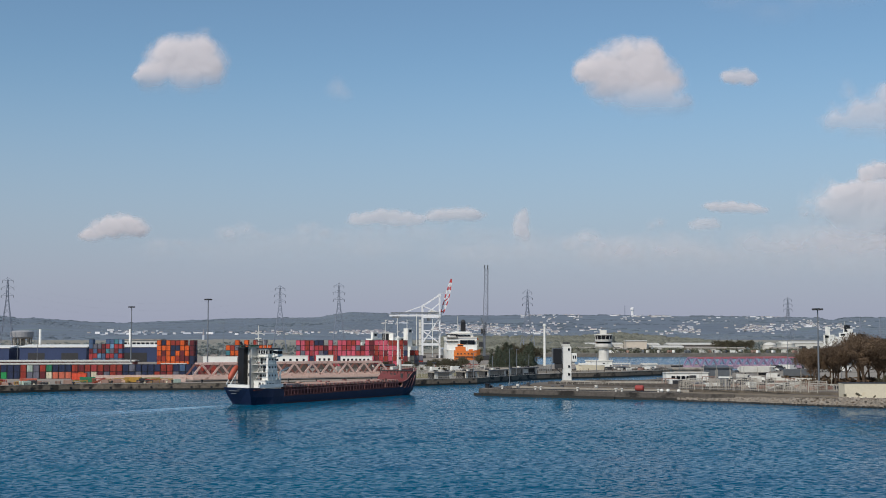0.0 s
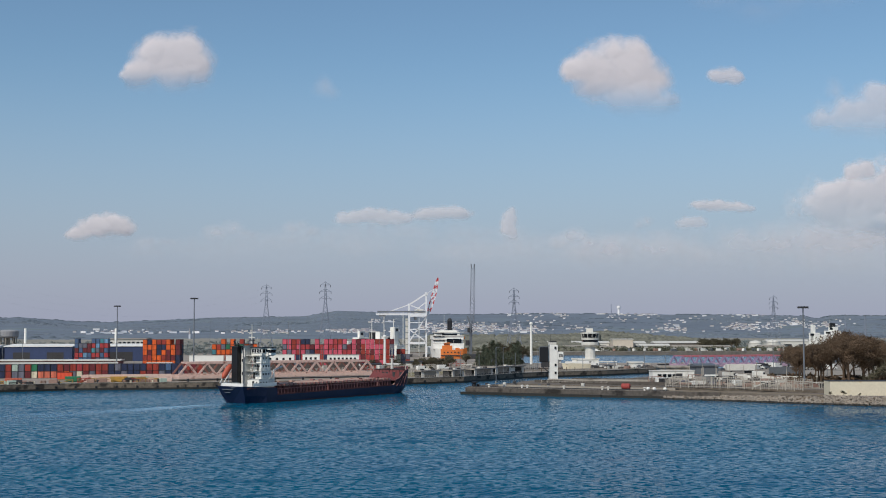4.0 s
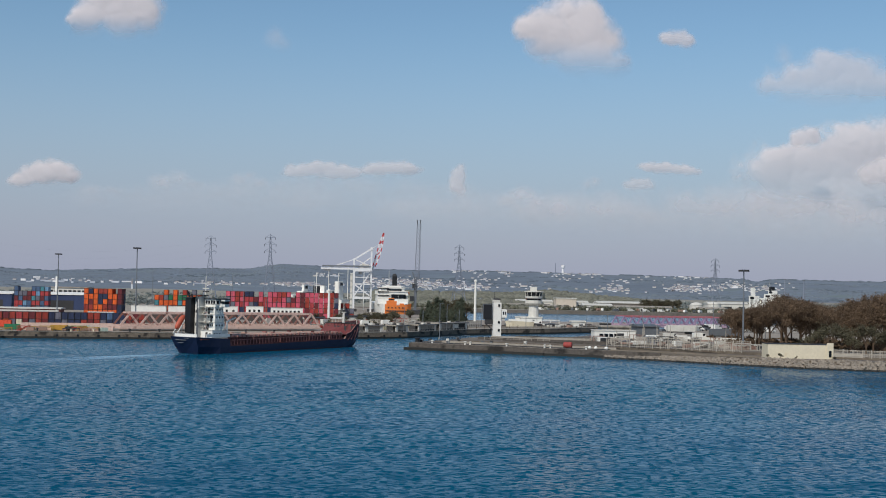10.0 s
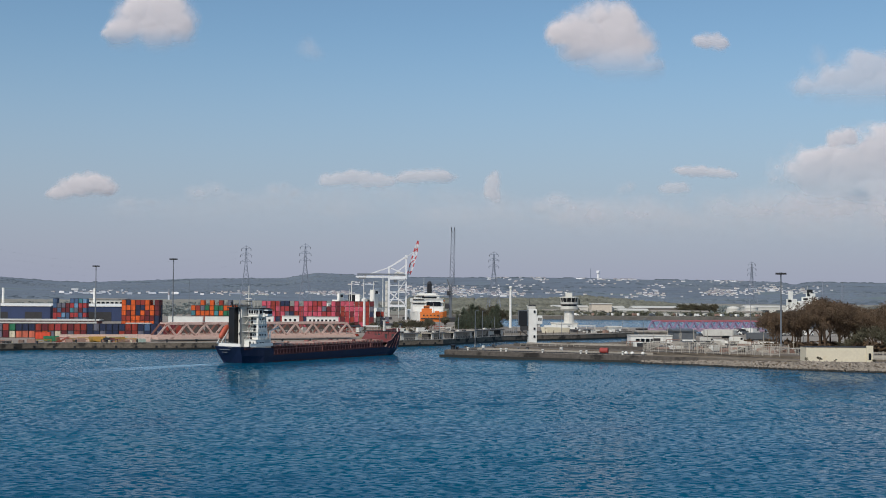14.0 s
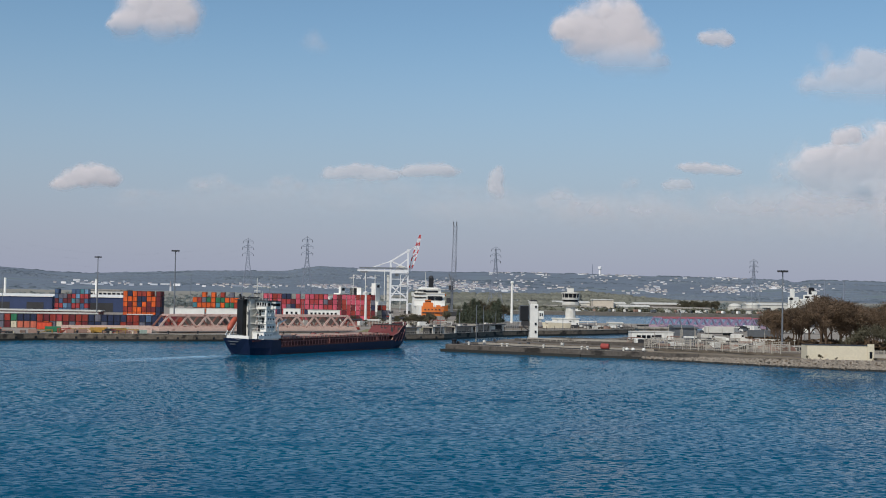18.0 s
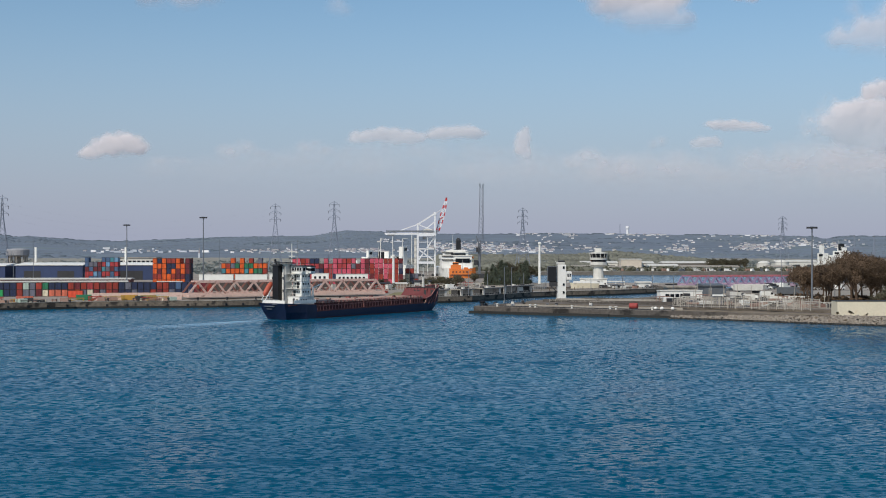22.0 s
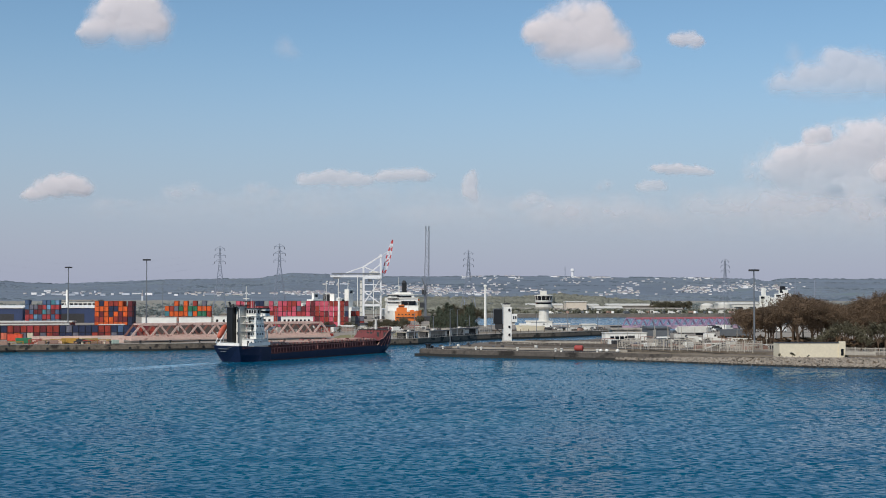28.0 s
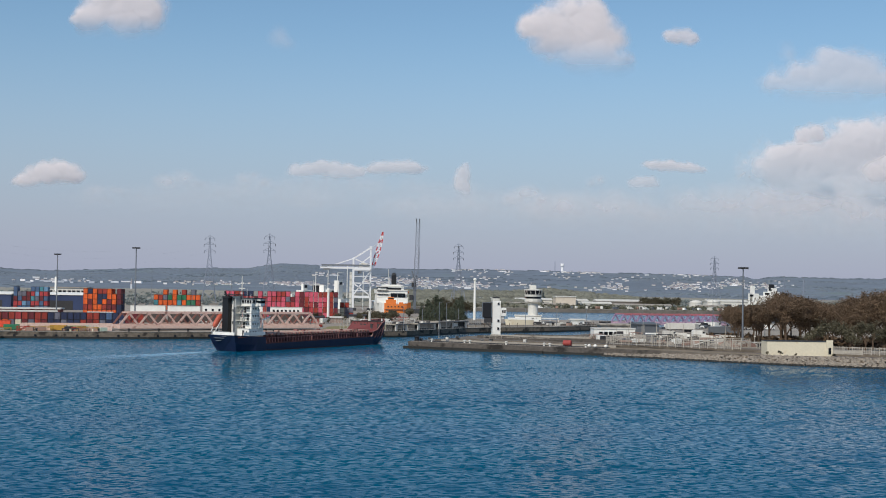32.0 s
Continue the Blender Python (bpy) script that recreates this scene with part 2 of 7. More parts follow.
# ---- mesh helpers ----
class Geo:
    """Collects vertices and faces of one mesh."""

    def __init__(self):
        self.v, self.f, self.mi, self.cur = [], [], [], 0

    def quad(self, a, b, c, d):
        i = len(self.v)
        self.v += [tuple(a), tuple(b), tuple(c), tuple(d)]
        self.f.append((i, i + 1, i + 2, i + 3))
        self.mi.append(self.cur)

    def box(self, x0, y0, z0, x1, y1, z1, bev=0.0):
        i = len(self.v)
        if bev:
            for z, k in ((z0, bev), (z0 + bev, 0), (z1 - bev, 0), (z1, bev)):
                self.v += [(x0 + k, y0 + k, z), (x1 - k, y0 + k, z), (x1 - k, y1 - k, z), (x0 + k, y1 - k, z)]
            rings = 4
        else:
            for z in (z0, z1):
                self.v += [(x0, y0, z), (x1, y0, z), (x1, y1, z), (x0, y1, z)]
            rings = 2
        self._skin(i, 4, rings)
        return self

    def _skin(self, i, n, rings, caps=True):
        for r in range(rings - 1):
            for k in range(n):
                a, b = i + r * n + k, i + r * n + (k + 1) % n
                self.f.append((a, b, b + n, a + n))
                self.mi.append(self.cur)
        if caps:
            self.f.append(tuple(i + k for k in reversed(range(n))))
            self.f.append(tuple(i + (rings - 1) * n + k for k in range(n)))
            self.mi += [self.cur] * 2

    def prism(self, outline, z0, z1, caps=True):
        i, n = len(self.v), len(outline)
        for z in (z0, z1):
            self.v += [(x, y, z) for x, y in outline]
        self._skin(i, n, 2, caps)
        return self

    def beam(self, p, q, w, h=None):
        p, q = Vector(p), Vector(q)
        h = h or w
        d = (q - p).normalized()
        s = d.cross(Vector((0, 0, 1)))
        s = (s if s.length > 1e-3 else Vector((1, 0, 0))).normalized() * (w / 2)
        u = s.cross(d).normalized() * (h / 2)
        i = len(self.v)
        for c in (p, q):
            self.v += [tuple(c - s - u), tuple(c + s - u), tuple(c + s + u), tuple(c - s + u)]
        self._skin(i, 4, 2)
        return self

    def tube(self, p, q, r0, r1=None, n=8):
        p, q = Vector(p), Vector(q)
        r1 = r0 if r1 is None else r1
        d = (q - p).normalized()
        s = d.cross(Vector((0, 0, 1)))
        s = (s if s.length > 1e-3 else Vector((1, 0, 0))).normalized()
        u = d.cross(s).normalized()
        i = len(self.v)
        for c, r in ((p, r0), (q, r1)):
            for k in range(n):
                a = 2 * math.pi * k / n
                self.v.append(tuple(c + (s * math.cos(a) + u * math.sin(a)) * r))
        self._skin(i, n, 2)
        return self

    def lathe(self, rings, n=16, cx=0, cy=0):
        """rings: (radius, z) from bottom to top."""
        i = len(self.v)
        for r, z in rings:
            for k in range(n):
                a = 2 * math.pi * k / n
                self.v.append((cx + r * math.cos(a), cy + r * math.sin(a), z))
        self._skin(i, n, len(rings))
        return self

    def loft(self, sections, closed=True, caps=True):
        """sections: lists of equally many points."""
        i, n = len(self.v), len(sections[0])
        for s in sections:
            self.v += [tuple(p) for p in s]
        for r in range(len(sections) - 1):
            for k in range(n if closed else n - 1):
                a, b = i + r * n + k, i + r * n + (k + 1) % n
                self.f.append((a, b, b + n, a + n))
                self.mi.append(self.cur)
        if caps:
            self.f.append(tuple(i + k for k in reversed(range(n))))
            self.f.append(tuple(i + (len(sections) - 1) * n + k for k in range(n)))
            self.mi += [self.cur] * 2
        return self

    def tri(self, a, b, c):
        i = len(self.v)
        self.v += [tuple(a), tuple(b), tuple(c)]
        self.f.append((i, i + 1, i + 2))
        self.mi.append(self.cur)

    def mesh(self, name, *materials, smooth=False):
        me = bpy.data.meshes.new(name)
        me.from_pydata(self.v, [], self.f)
        for m in materials:
            me.materials.append(m)
        if len(materials) > 1:
            me.polygons.foreach_set("material_index", self.mi)
        if smooth:
            me.polygons.foreach_set("use_smooth", [True] * len(me.polygons))
        me.update()
        return me


def thing(name, label, category, m=None, group="", kind="", data=None):
    ob = new(name, data)
    if m is not None:
        ob.matrix_basis = m
    return tagged(ob, label, category, group, kind)


def part(name, geo, material, parent, label="", smooth=False):
    """One mesh object under a thing or a part."""
    me = geo.mesh(name, material, smooth=smooth) if isinstance(geo, Geo) else geo
    ob = new(name, me)
    ob.parent = parent
    return tagged(ob, label)


def at(name, me, parent, x=0, y=0, z=0, rz=0):
    """A repeat of a shared mesh under its parent."""
    ob = new(name, me)
    ob.parent = parent
    ob.matrix_basis = pose(x, y, z, 0, 0, rz)
    return ob


def heading(p, q):
    """Turn about z, in degrees, that lays the x axis along p to q."""
    return math.degrees(math.atan2(q[1] - p[1], q[0] - p[0]))


# ---- water, land and distance ----
GROUND = 2.3
g = Geo()
g.quad((-6000, -600, 0), (6000, -600, 0), (6000, 9000, 0), (-6000, 9000, 0))
water = thing("water", "rippled blue-green harbour water under a spring sky", "water", kind="structure", data=g.mesh("water", WATER))

for name, pts, z in (("water_lock", [(22, 462), (220, 620), (150, 770), (10, 514)], 0.03), ("water_basin", [(-1500, 640), (1500, 640), (1500, 1062), (-1500, 1062)], 0.015)):
    g = Geo()
    g.quad(*[(x, y, z) for x, y in pts])
    thing(name, "calm pale water sheltered behind the lock walls", "water", kind="structure", data=g.mesh(name, CALM))
LEFT_EDGE = [(-600, 205), (-300, 373), (-159, 450), (-135, 465), (-84, 474), (-12, 506), (14, 523), (28, 545), (42, 567), (56, 581), (70, 589), (85, 600), (98, 613), (112, 626), (130, 634), (136, 660), (150, 738)]
LEFT_BACK = [(40, 742), (32, 800), (30, 1060), (-1400, 1060), (-1400, 205)]
MOLE_FRONT = [(12.8, 434), (31.7, 423), (58.4, 409), (75.7, 402), (91.6, 393), (113, 375), (129, 364), (150, 356), (180, 343), (300, 300), (700, 180)]
MOLE_BACK = [(900, 1060), (330, 1060), (300, 800), (255, 765), (180, 664), (130, 590), (104, 545), (86, 508), (76, 492), (66, 482), (54, 485), (38, 479), (22, 452), (14, 439)]


def land(name, label, outline, top, material, z1=GROUND):
    """A flat stretch of land with its own top sheet."""
    n = len(outline)
    g = Geo().prism(outline, -3, z1, caps=False)
    g.f.append(tuple(range(n, 2 * n)))
    g.mi.append(0)
    return thing(name, label, "ground", kind="structure", data=g.mesh(name, material))


land("ground_container_yard", "pale concrete container yard behind the harbour quay", LEFT_EDGE + LEFT_BACK, GROUND, YARD)
MOLE_TOP = mat("mole_concrete", (104, 96, 87), 0.95, var=0.4, scale=0.06, fine=0.5, stain=(74, 65, 56), stain_at=0.56)
land("ground_mole", "long low concrete mole with worn grey-brown surface", MOLE_FRONT + MOLE_BACK, GROUND, MOLE_TOP)


def wall_along(name, label, line, z0, z1, thick, material, out=0.0, kind="structure", category="wall"):
    """A wall that follows a line on the plan, its outer face moved out by that much to the right of the line's run."""
    g = Geo()
    pts = [Vector((x, y, 0)) for x, y in line]
    nrm = []
    for i in range(len(pts)):
        d = (pts[min(i + 1, len(pts) - 1)] - pts[max(i - 1, 0)]).normalized()
        nrm.append(Vector((d.y, -d.x, 0)))
    secs = []
    for p, n in zip(pts, nrm):
        a, b = p + n * out, p + n * (out - thick)
        secs.append([(a.x, a.y, z0), (a.x, a.y, z1), (b.x, b.y, z1), (b.x, b.y, z0)])
    g.loft(secs)
    return thing(name, label, category, kind=kind, data=g.mesh(name, material))


for name, line in (("quay_wall_yard", LEFT_EDGE), ("quay_wall_mole", MOLE_FRONT[:5]), ("quay_wall_lock", MOLE_BACK[3:] + MOLE_FRONT[:1])):
    wall_along(name, "stained grey-brown concrete quay wall above dark water", line, -2.9, GROUND + (0.25 if "yard" in name else 0.06), 1.6, YARD_FACE if "yard" in name else QUAY_FACE, 0.4)
    if "yard" in name:
        wall_along(name + "_coping", "pale worn concrete coping along the quay edge", line, GROUND + 0.26, GROUND + 0.4, 0.9, CONCRETE, 0.5)
    # lowest part of the wall face is near-black
    wall_along(name + "_weed", "dark band along the waterline of the quay", line, -2.8, 0.75, 0.5, WATERLINE_DARK, 0.5)

# hills: ridge height above the eye line by bearing (tangent), at 3000 m
CREST = [(-0.8, 32), (-0.45, 34), (-0.356, 35), (-0.34, 28), (-0.33, 30), (-0.306, 25), (-0.286, 20), (-0.256, 17), (-0.238, 20), (-0.205, 23),
         (-0.175, 28), (-0.1, 31), (-0.086, 38), (-0.075, 43), (-0.047, 41), (-0.038, 37), (0.035, 35), (0.1, 37), (0.19, 34), (0.235, 33), (0.3, 30),
         (0.307, 26), (0.313, 24), (0.322, 31), (0.38, 30), (0.6, 34), (0.8, 34)]


def crest(k):
    for (a, p), (b, q) in zip(CREST, CREST[1:]):
        if a <= k <= b:
            return p + (q - p) * (k - a) / (b - a)
    return 30.0


HILL_FOOT, HILL_TOP = 1700.0, 4000.0


def hill_z(x, y):
    """Height of the far land."""
    k = x / y
    if y < HILL_FOOT:
        return 3.0 + 2.0 * max(0, (y - 1060) / (HILL_FOOT - 1060))
    top = 22.5 + crest(k) * HILL_TOP / 3000
    u = min(1, (y - HILL_FOOT) / (HILL_TOP - HILL_FOOT))
    z = 5 + (top - 5) * (0.35 * u + 0.65 * u * u * (3 - 2 * u))
    z += 7 * noise.noise((x * 0.004, y * 0.003, 3)) * math.sin(math.pi * u)
    if y > HILL_TOP:
        z -= (y - HILL_TOP) * 0.08
    return z


# blue-grey rather than green: the distance haze is mixed into the hill colour
HILL = mat("hazed_hill_woods", (100, 110, 121), 1.0, var=0.24, scale=0.006, fine=0.03, stain=(100, 112, 112), stain_at=0.6)
g = Geo()
NX, NY = 260, 60
for j in range(NY + 1):
    y = 1060 + (4300 - 1060) * (j / NY) ** 1.1
    for i in range(NX + 1):
        x = (-0.75 + 1.5 * i / NX) * max(y, 1500)
        b = 1.6 * noise.noise((x * 0.02, y * 0.02, 7)) if y > 3600 else 0
        g.v.append((x, y, hill_z(x, y) + b))
for j in range(NY):
    for i in range(NX):
        a = j * (NX + 1) + i
        g.f.append((a, a + 1, a + NX + 2, a + NX + 1))
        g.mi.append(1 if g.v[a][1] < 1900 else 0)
FARGROUND = mat("far_shore_ground", (134, 130, 118), 1.0, var=0.3, scale=0.01, fine=0.06, stain=(112, 116, 98))
thing("backdrop_hills", "low wooded hills, their colour blued for spring haze", "hill", kind="structure", data=g.mesh("hills", HILL, FARGROUND, smooth=True))


# ---- far woods and houses ----
def dome_woods(name, label, spots, material, size, seed, flat=1.0):
    """A far wood seen as a canopy: a rounded, uneven crown on each spot."""
    rnd = random.Random(seed)
    g = Geo()
    for x, y, z, s in spots:
        r = size * s
        i = len(g.v)
        for k, z_ in ((1.0, -0.6), (0.85, 0.45), (0.4, 0.9)):
            for j in range(6):
                a = j * 1.047 + rnd.uniform(-0.3, 0.3)
                q = r * k * rnd.uniform(0.75, 1.25)
                g.v.append((x + math.cos(a) * q, y + math.sin(a) * q, z + r * flat * (z_ + rnd.uniform(-0.12, 0.12))))
        g._skin(i, 6, 3)
    return thing(name, label, "woods", kind="stuff", data=g.mesh(name, material, smooth=True))


def woods(name, label, spots, material, size, seed, tufts=14, clump=0.3):
    """Crowns of a far wood, too many to count: each a loose tuft of leaf clumps."""
    rnd = random.Random(seed)
    g = Geo()
    for x, y, z, s in spots:
        r = size * s
        for _ in range(tufts):
            a, b = rnd.uniform(0, 6.28), rnd.uniform(-0.1, 1)
            c = Vector((x + math.cos(a) * r * 0.7 * rnd.random(), y + math.sin(a) * r * 0.7 * rnd.random(), z + r * 0.9 * b))
            e = [c + Vector((rnd.gauss(0, 1), rnd.gauss(0, 1), rnd.gauss(0, 0.8))) * r * clump for _ in range(4)]
            i = len(g.v)
            g.v += [tuple(p) for p in e]
            g.f += [(i, i + 1, i + 2), (i, i + 2, i + 3), (i, i + 3, i + 1), (i + 1, i + 3, i + 2)]
            g.mi += [0] * 4
    return thing(name, label, "woods", kind="stuff", data=g.mesh(name, material))


rnd = random.Random(3)
spots = []
for _ in range(13000):
    y = rnd.uniform(1900, 4010)
    x = rnd.uniform(-0.46, 0.5) * y
    if noise.noise((x * 0.0016, y * 0.004, 5)) > 0.02:
        spots.append((x, y, hill_z(x, y) - 0.4, rnd.uniform(0.6, 1.2)))
# crown colour carries the blue of the haze over the hills
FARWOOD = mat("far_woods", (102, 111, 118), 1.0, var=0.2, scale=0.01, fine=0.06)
dome_woods("far_woods", "distant woods covering the low hills, haze-blue in colour", spots, FARWOOD, 5.2, 4, 0.24)
spots = []
for _ in range(5200):
    y = rnd.uniform(1900, 4010)
    x = rnd.uniform(-0.46, 0.5) * y
    if noise.noise((x * 0.0022 + 9, y * 0.004, 2)) > 0.2:
        spots.append((x, y, hill_z(x, y) - 0.5, rnd.uniform(0.7, 1.3)))
for k in range(260):
    u = rnd.uniform(0.1, 0.42) if k % 3 else rnd.uniform(-0.4, 0.1)
    if noise.noise((u * 40, 3, 1)) > 0:
        spots.append((u * 3960, 3960, hill_z(u * 3960, 3960), rnd.uniform(0.8, 1.7)))
# copses too have the haze put into their colour, one tone darker
dome_woods("far_copses", "dark copses on the low hills, haze-blue in colour", spots, mat("hazed_copse", (82, 92, 100), 1.0, var=0.2, scale=0.01, fine=0.06), 7.0, 14, 0.26)
spots = []
for _ in range(3200):
    u = rnd.uniform(0.0, 0.135)
    y = rnd.uniform(1090, 1300)
    spots.append((u * y, y, 3 + (y - 1090) * 0.055, rnd.uniform(0.6, 1.3)))
for _ in range(2600):
    u = rnd.uniform(0.08, 0.215)
    y = rnd.uniform(1190, 1500)
    spots.append((u * y, y, 3 + (y - 1190) * 0.05 * max(0.3, 1 - abs(u - 0.14) * 8), rnd.uniform(0.6, 1.2)))
MIDWOOD = mat("brown_spring_woods", (106, 106, 94), 1.0, var=0.45, scale=0.03, fine=0.12)
dome_woods("basin_woods", "brown leafless woods behind the basin", spots, MIDWOOD, 3.4, 5, 0.75)
spots = [(rnd.uniform(0.02, 0.34) * 1075, 1072 + rnd.uniform(0, 40), 3, rnd.uniform(0.5, 1.3)) for _ in range(380)]
GREENWOOD = mat("olive_shore_trees", (100, 100, 84), 1.0, var=0.3, scale=0.05, fine=0.3)
woods("shore_bushes", "olive green bushes along the far basin shore", spots, GREENWOOD, 3.4, 6, 40, 0.17)
spots = []
for _ in range(1900):
    u = rnd.uniform(-0.38, 0.4)
    y = rnd.uniform(1150, 1750) if u > -0.03 else rnd.uniform(930, 1700)
    spots.append((u * y, y, 3, rnd.uniform(0.5, 1.2)))
# greyed green, with the haze of that distance painted into it
woods("yard_woods", "grey-green woods behind the container yard, haze in their colour", spots, mat("haze_tinted_woods", (108, 116, 114), 1.0, var=0.3, scale=0.03, fine=0.2), 4.2, 8, 24, 0.16)

HOUSE_PAINT = [mat("house_white", (228, 226, 224), 0.8, var=0.06), mat("house_cream", (212, 206, 196), 0.8, var=0.06), mat("house_grey", (186, 190, 196), 0.8, var=0.06)]
HOUSE_ROOF = [mat("roof_slate", (104, 110, 124), 0.8, var=0.1), mat("roof_tile", (150, 142, 142), 0.8, var=0.1)]
HOUSES = []
for k, (L, W, H) in enumerate(((12, 9, 6), (16, 9, 5), (26, 12, 9), (44, 14, 9))):
    wall = Geo().box(-L / 2, -W / 2, -3, L / 2, W / 2, H)
    roof = Geo().loft([[(e, -W / 2 - 0.5, H), (e, 0, H + (3.2 if k < 2 else 0.8)), (e, W / 2 + 0.5, H)] for e in (-L / 2 - 0.5, L / 2 + 0.5)])
    HOUSES.append((wall, roof))
HOUSE_MESH = {}


def far_house(k, p, r, x, y, z, rz, word, grow=1.0):
    key = (k, p, r)
    if key not in HOUSE_MESH:
        wall, roof = HOUSES[k]
        HOUSE_MESH[key] = (wall.mesh("wall", HOUSE_PAINT[p]), roof.mesh("roof", HOUSE_ROOF[r]))
    ob = thing("house", f"{word} far off on the wooded hillside", "house", pose(x, y, z, 0, 0, rz) @ Matrix.Diagonal((grow * rnd.uniform(0.3, 0.5), rnd.uniform(0.3, 0.5), rnd.uniform(0.2, 0.36), 1)), "houses on the hills")
    for nm, me in zip(("wall", "roof"), HOUSE_MESH[key]):
        at(nm, me, ob)


rnd = random.Random(77)
VILLAGES = [(0.004, 0.001, 0.02, 26), (0.03, 0.002, 0.02, 40), (0.05, 0.0, 0.02, 46), (0.08, -0.001, 0.016, 16), (0.085, 0.0055, 0.016, 5), (0.125, 0.0, 0.03, 7), (0.15, 0.011, 0.016, 14), (0.19, -0.001, 0.02, 20),
            (0.2, 0.006, 0.012, 5), (0.255, 0.001, 0.02, 40), (0.29, 0.004, 0.016, 20), (0.32, 0.003, 0.024, 18), (0.25, 0.0112, 0.03, 10), (-0.24, -0.0015, 0.03, 12),
            (-0.13, -0.0025, 0.03, 24), (-0.06, -0.002, 0.03, 40), (-0.04, 0.006, 0.015, 6), (0.075, 0.0112, 0.016, 12), (0.105, 0.0113, 0.01, 8), (0.172, 0.0112, 0.012, 14), (0.262, 0.0112, 0.01, 8)]
for u0, v0, spread, count in VILLAGES:
    for _ in range(max(4, int(count * 0.76))):
        u = rnd.gauss(u0, spread * 0.5)
        want = max(-0.004, v0 + rnd.gauss(0, 0.0012 if u0 > 0 else 0.0006))
        # walk up the slope until the bearing sees this height
        y = 1900
        while y < 3960 and (hill_z(u * y, y) - 22.5) / y < want:
            y += 20
        big = rnd.random() < (0.6 if v0 > 0.0108 else 0.2 if u0 < 0 else 0.12)
        far_house(rnd.choice((2, 3)) if big else rnd.choice((0, 0, 1)), rnd.choice((0, 0, 1, 2)), rnd.choice((0, 1)), u * y, y - 6, hill_z(u * y, y), rnd.uniform(-30, 30),
                  "pale long building" if big else "small pale house")
for u in (-0.276, -0.272, -0.266, -0.261, -0.247, -0.243, -0.215, -0.196, -0.269, -0.257, -0.252, -0.238, -0.228, -0.2225, -0.204, -0.186, -0.165):
    y, want = 1900, rnd.uniform(-0.0045, -0.0005)
    while y < 3960 and (hill_z(u * y, y) - 22.5) / y < want:
        y += 20
    far_house(rnd.choice((2, 3)), rnd.choice((0, 0, 2)), 0, u * y, y - 6, hill_z(u * y, y) + 1.8, rnd.uniform(-25, 25), "long white flat-roofed building", rnd.uniform(0.4, 1.0))
# the small houses between them, too many to count
rnd = random.Random(78)
g = Geo()
for u0, v0, spread, count in VILLAGES:
    for _ in range(int(count * 1.5)):
        u = rnd.gauss(u0, spread * 0.55)
        want = max(-0.004, v0 + rnd.gauss(0, 0.0017 if u0 > 0 else 0.0007))
        y = 1900
        while y < 3960 and (hill_z(u * y, y) - 22.5) / y < want:
            y += 20
        x, z = u * y, hill_z(u * y, y)
        L, H = rnd.uniform(1.3, 3.4), rnd.uniform(1.0, 2.2)
        g.cur = rnd.choice((0, 0, 1))
        g.box(x - L, y - 3, z - 2, x + L, y + 3, z + H)
        g.cur = 2
        g.loft([[(e, y - 3.4, z + H), (e, y, z + H + 1.1), (e, y + 3.4, z + H)] for e in (x - L - 0.3, x + L + 0.3)])
g.cur = 0
thing("far_houses", "small pale houses scattered over the far hillsides", "houses", kind="stuff", data=g.mesh("far_houses", HOUSE_PAINT[0], HOUSE_PAINT[1], HOUSE_ROOF[1]))
x, y = 0.152 * 3950, 3950
ob = thing("far_water_tower", "white water tower on the skyline of the hill", "water tower", pose(x, y, hill_z(x, y)))
part("stem", Geo().lathe([(4, -4), (3.5, 15)], 10), HOUSE_PAINT[0], ob)
part("tank", Geo().lathe([(3.5, 15), (6, 18), (6, 25), (3, 26)], 12), HOUSE_PAINT[0], ob)
x = 0.146 * 3950
ob = thing("radio_mast", "slim lattice radio mast on the skyline of the hill", "mast", pose(x, y, hill_z(x, y)))
part("mast", Geo().tube((0, 0, -4), (0, 0, 32), 1.2, 0.8, 6), PYLON, ob)
x, y = -0.192 * 1900, 1900
ob = thing("church_spire", "pale stone church spire among far houses", "church", pose(x, y, hill_z(x, y)))
part("tower", Geo().box(-1.4, -1.4, -3, 1.4, 1.4, 7), HOUSE_PAINT[2], ob)
part("spire", Geo().lathe([(1.5, 7), (0.2, 16)], 8), HOUSE_ROOF[1], ob)

wall_along("shore_far_basin", "low stone shore of the far basin", [(-1500, 1061), (1500, 1061)], -1, 3.05, 3, mat("far_shore_stone", (104, 98, 90), 0.95, var=0.35, scale=0.05, fine=0.4), 1.0)


# ---- clouds ----
CLOUD = cloud_material()
CLOUD_FAR = 4650.0
CLOUDS = []


def fbm(x, y, z, octaves=5):
    v, a = 0.0, 0.5
    for _ in range(octaves):
        v += a * noise.noise((x, y, z))
        x, y, a = x * 2.1 + 5.2, y * 2.1 + 1.7, a * 0.5
    return v


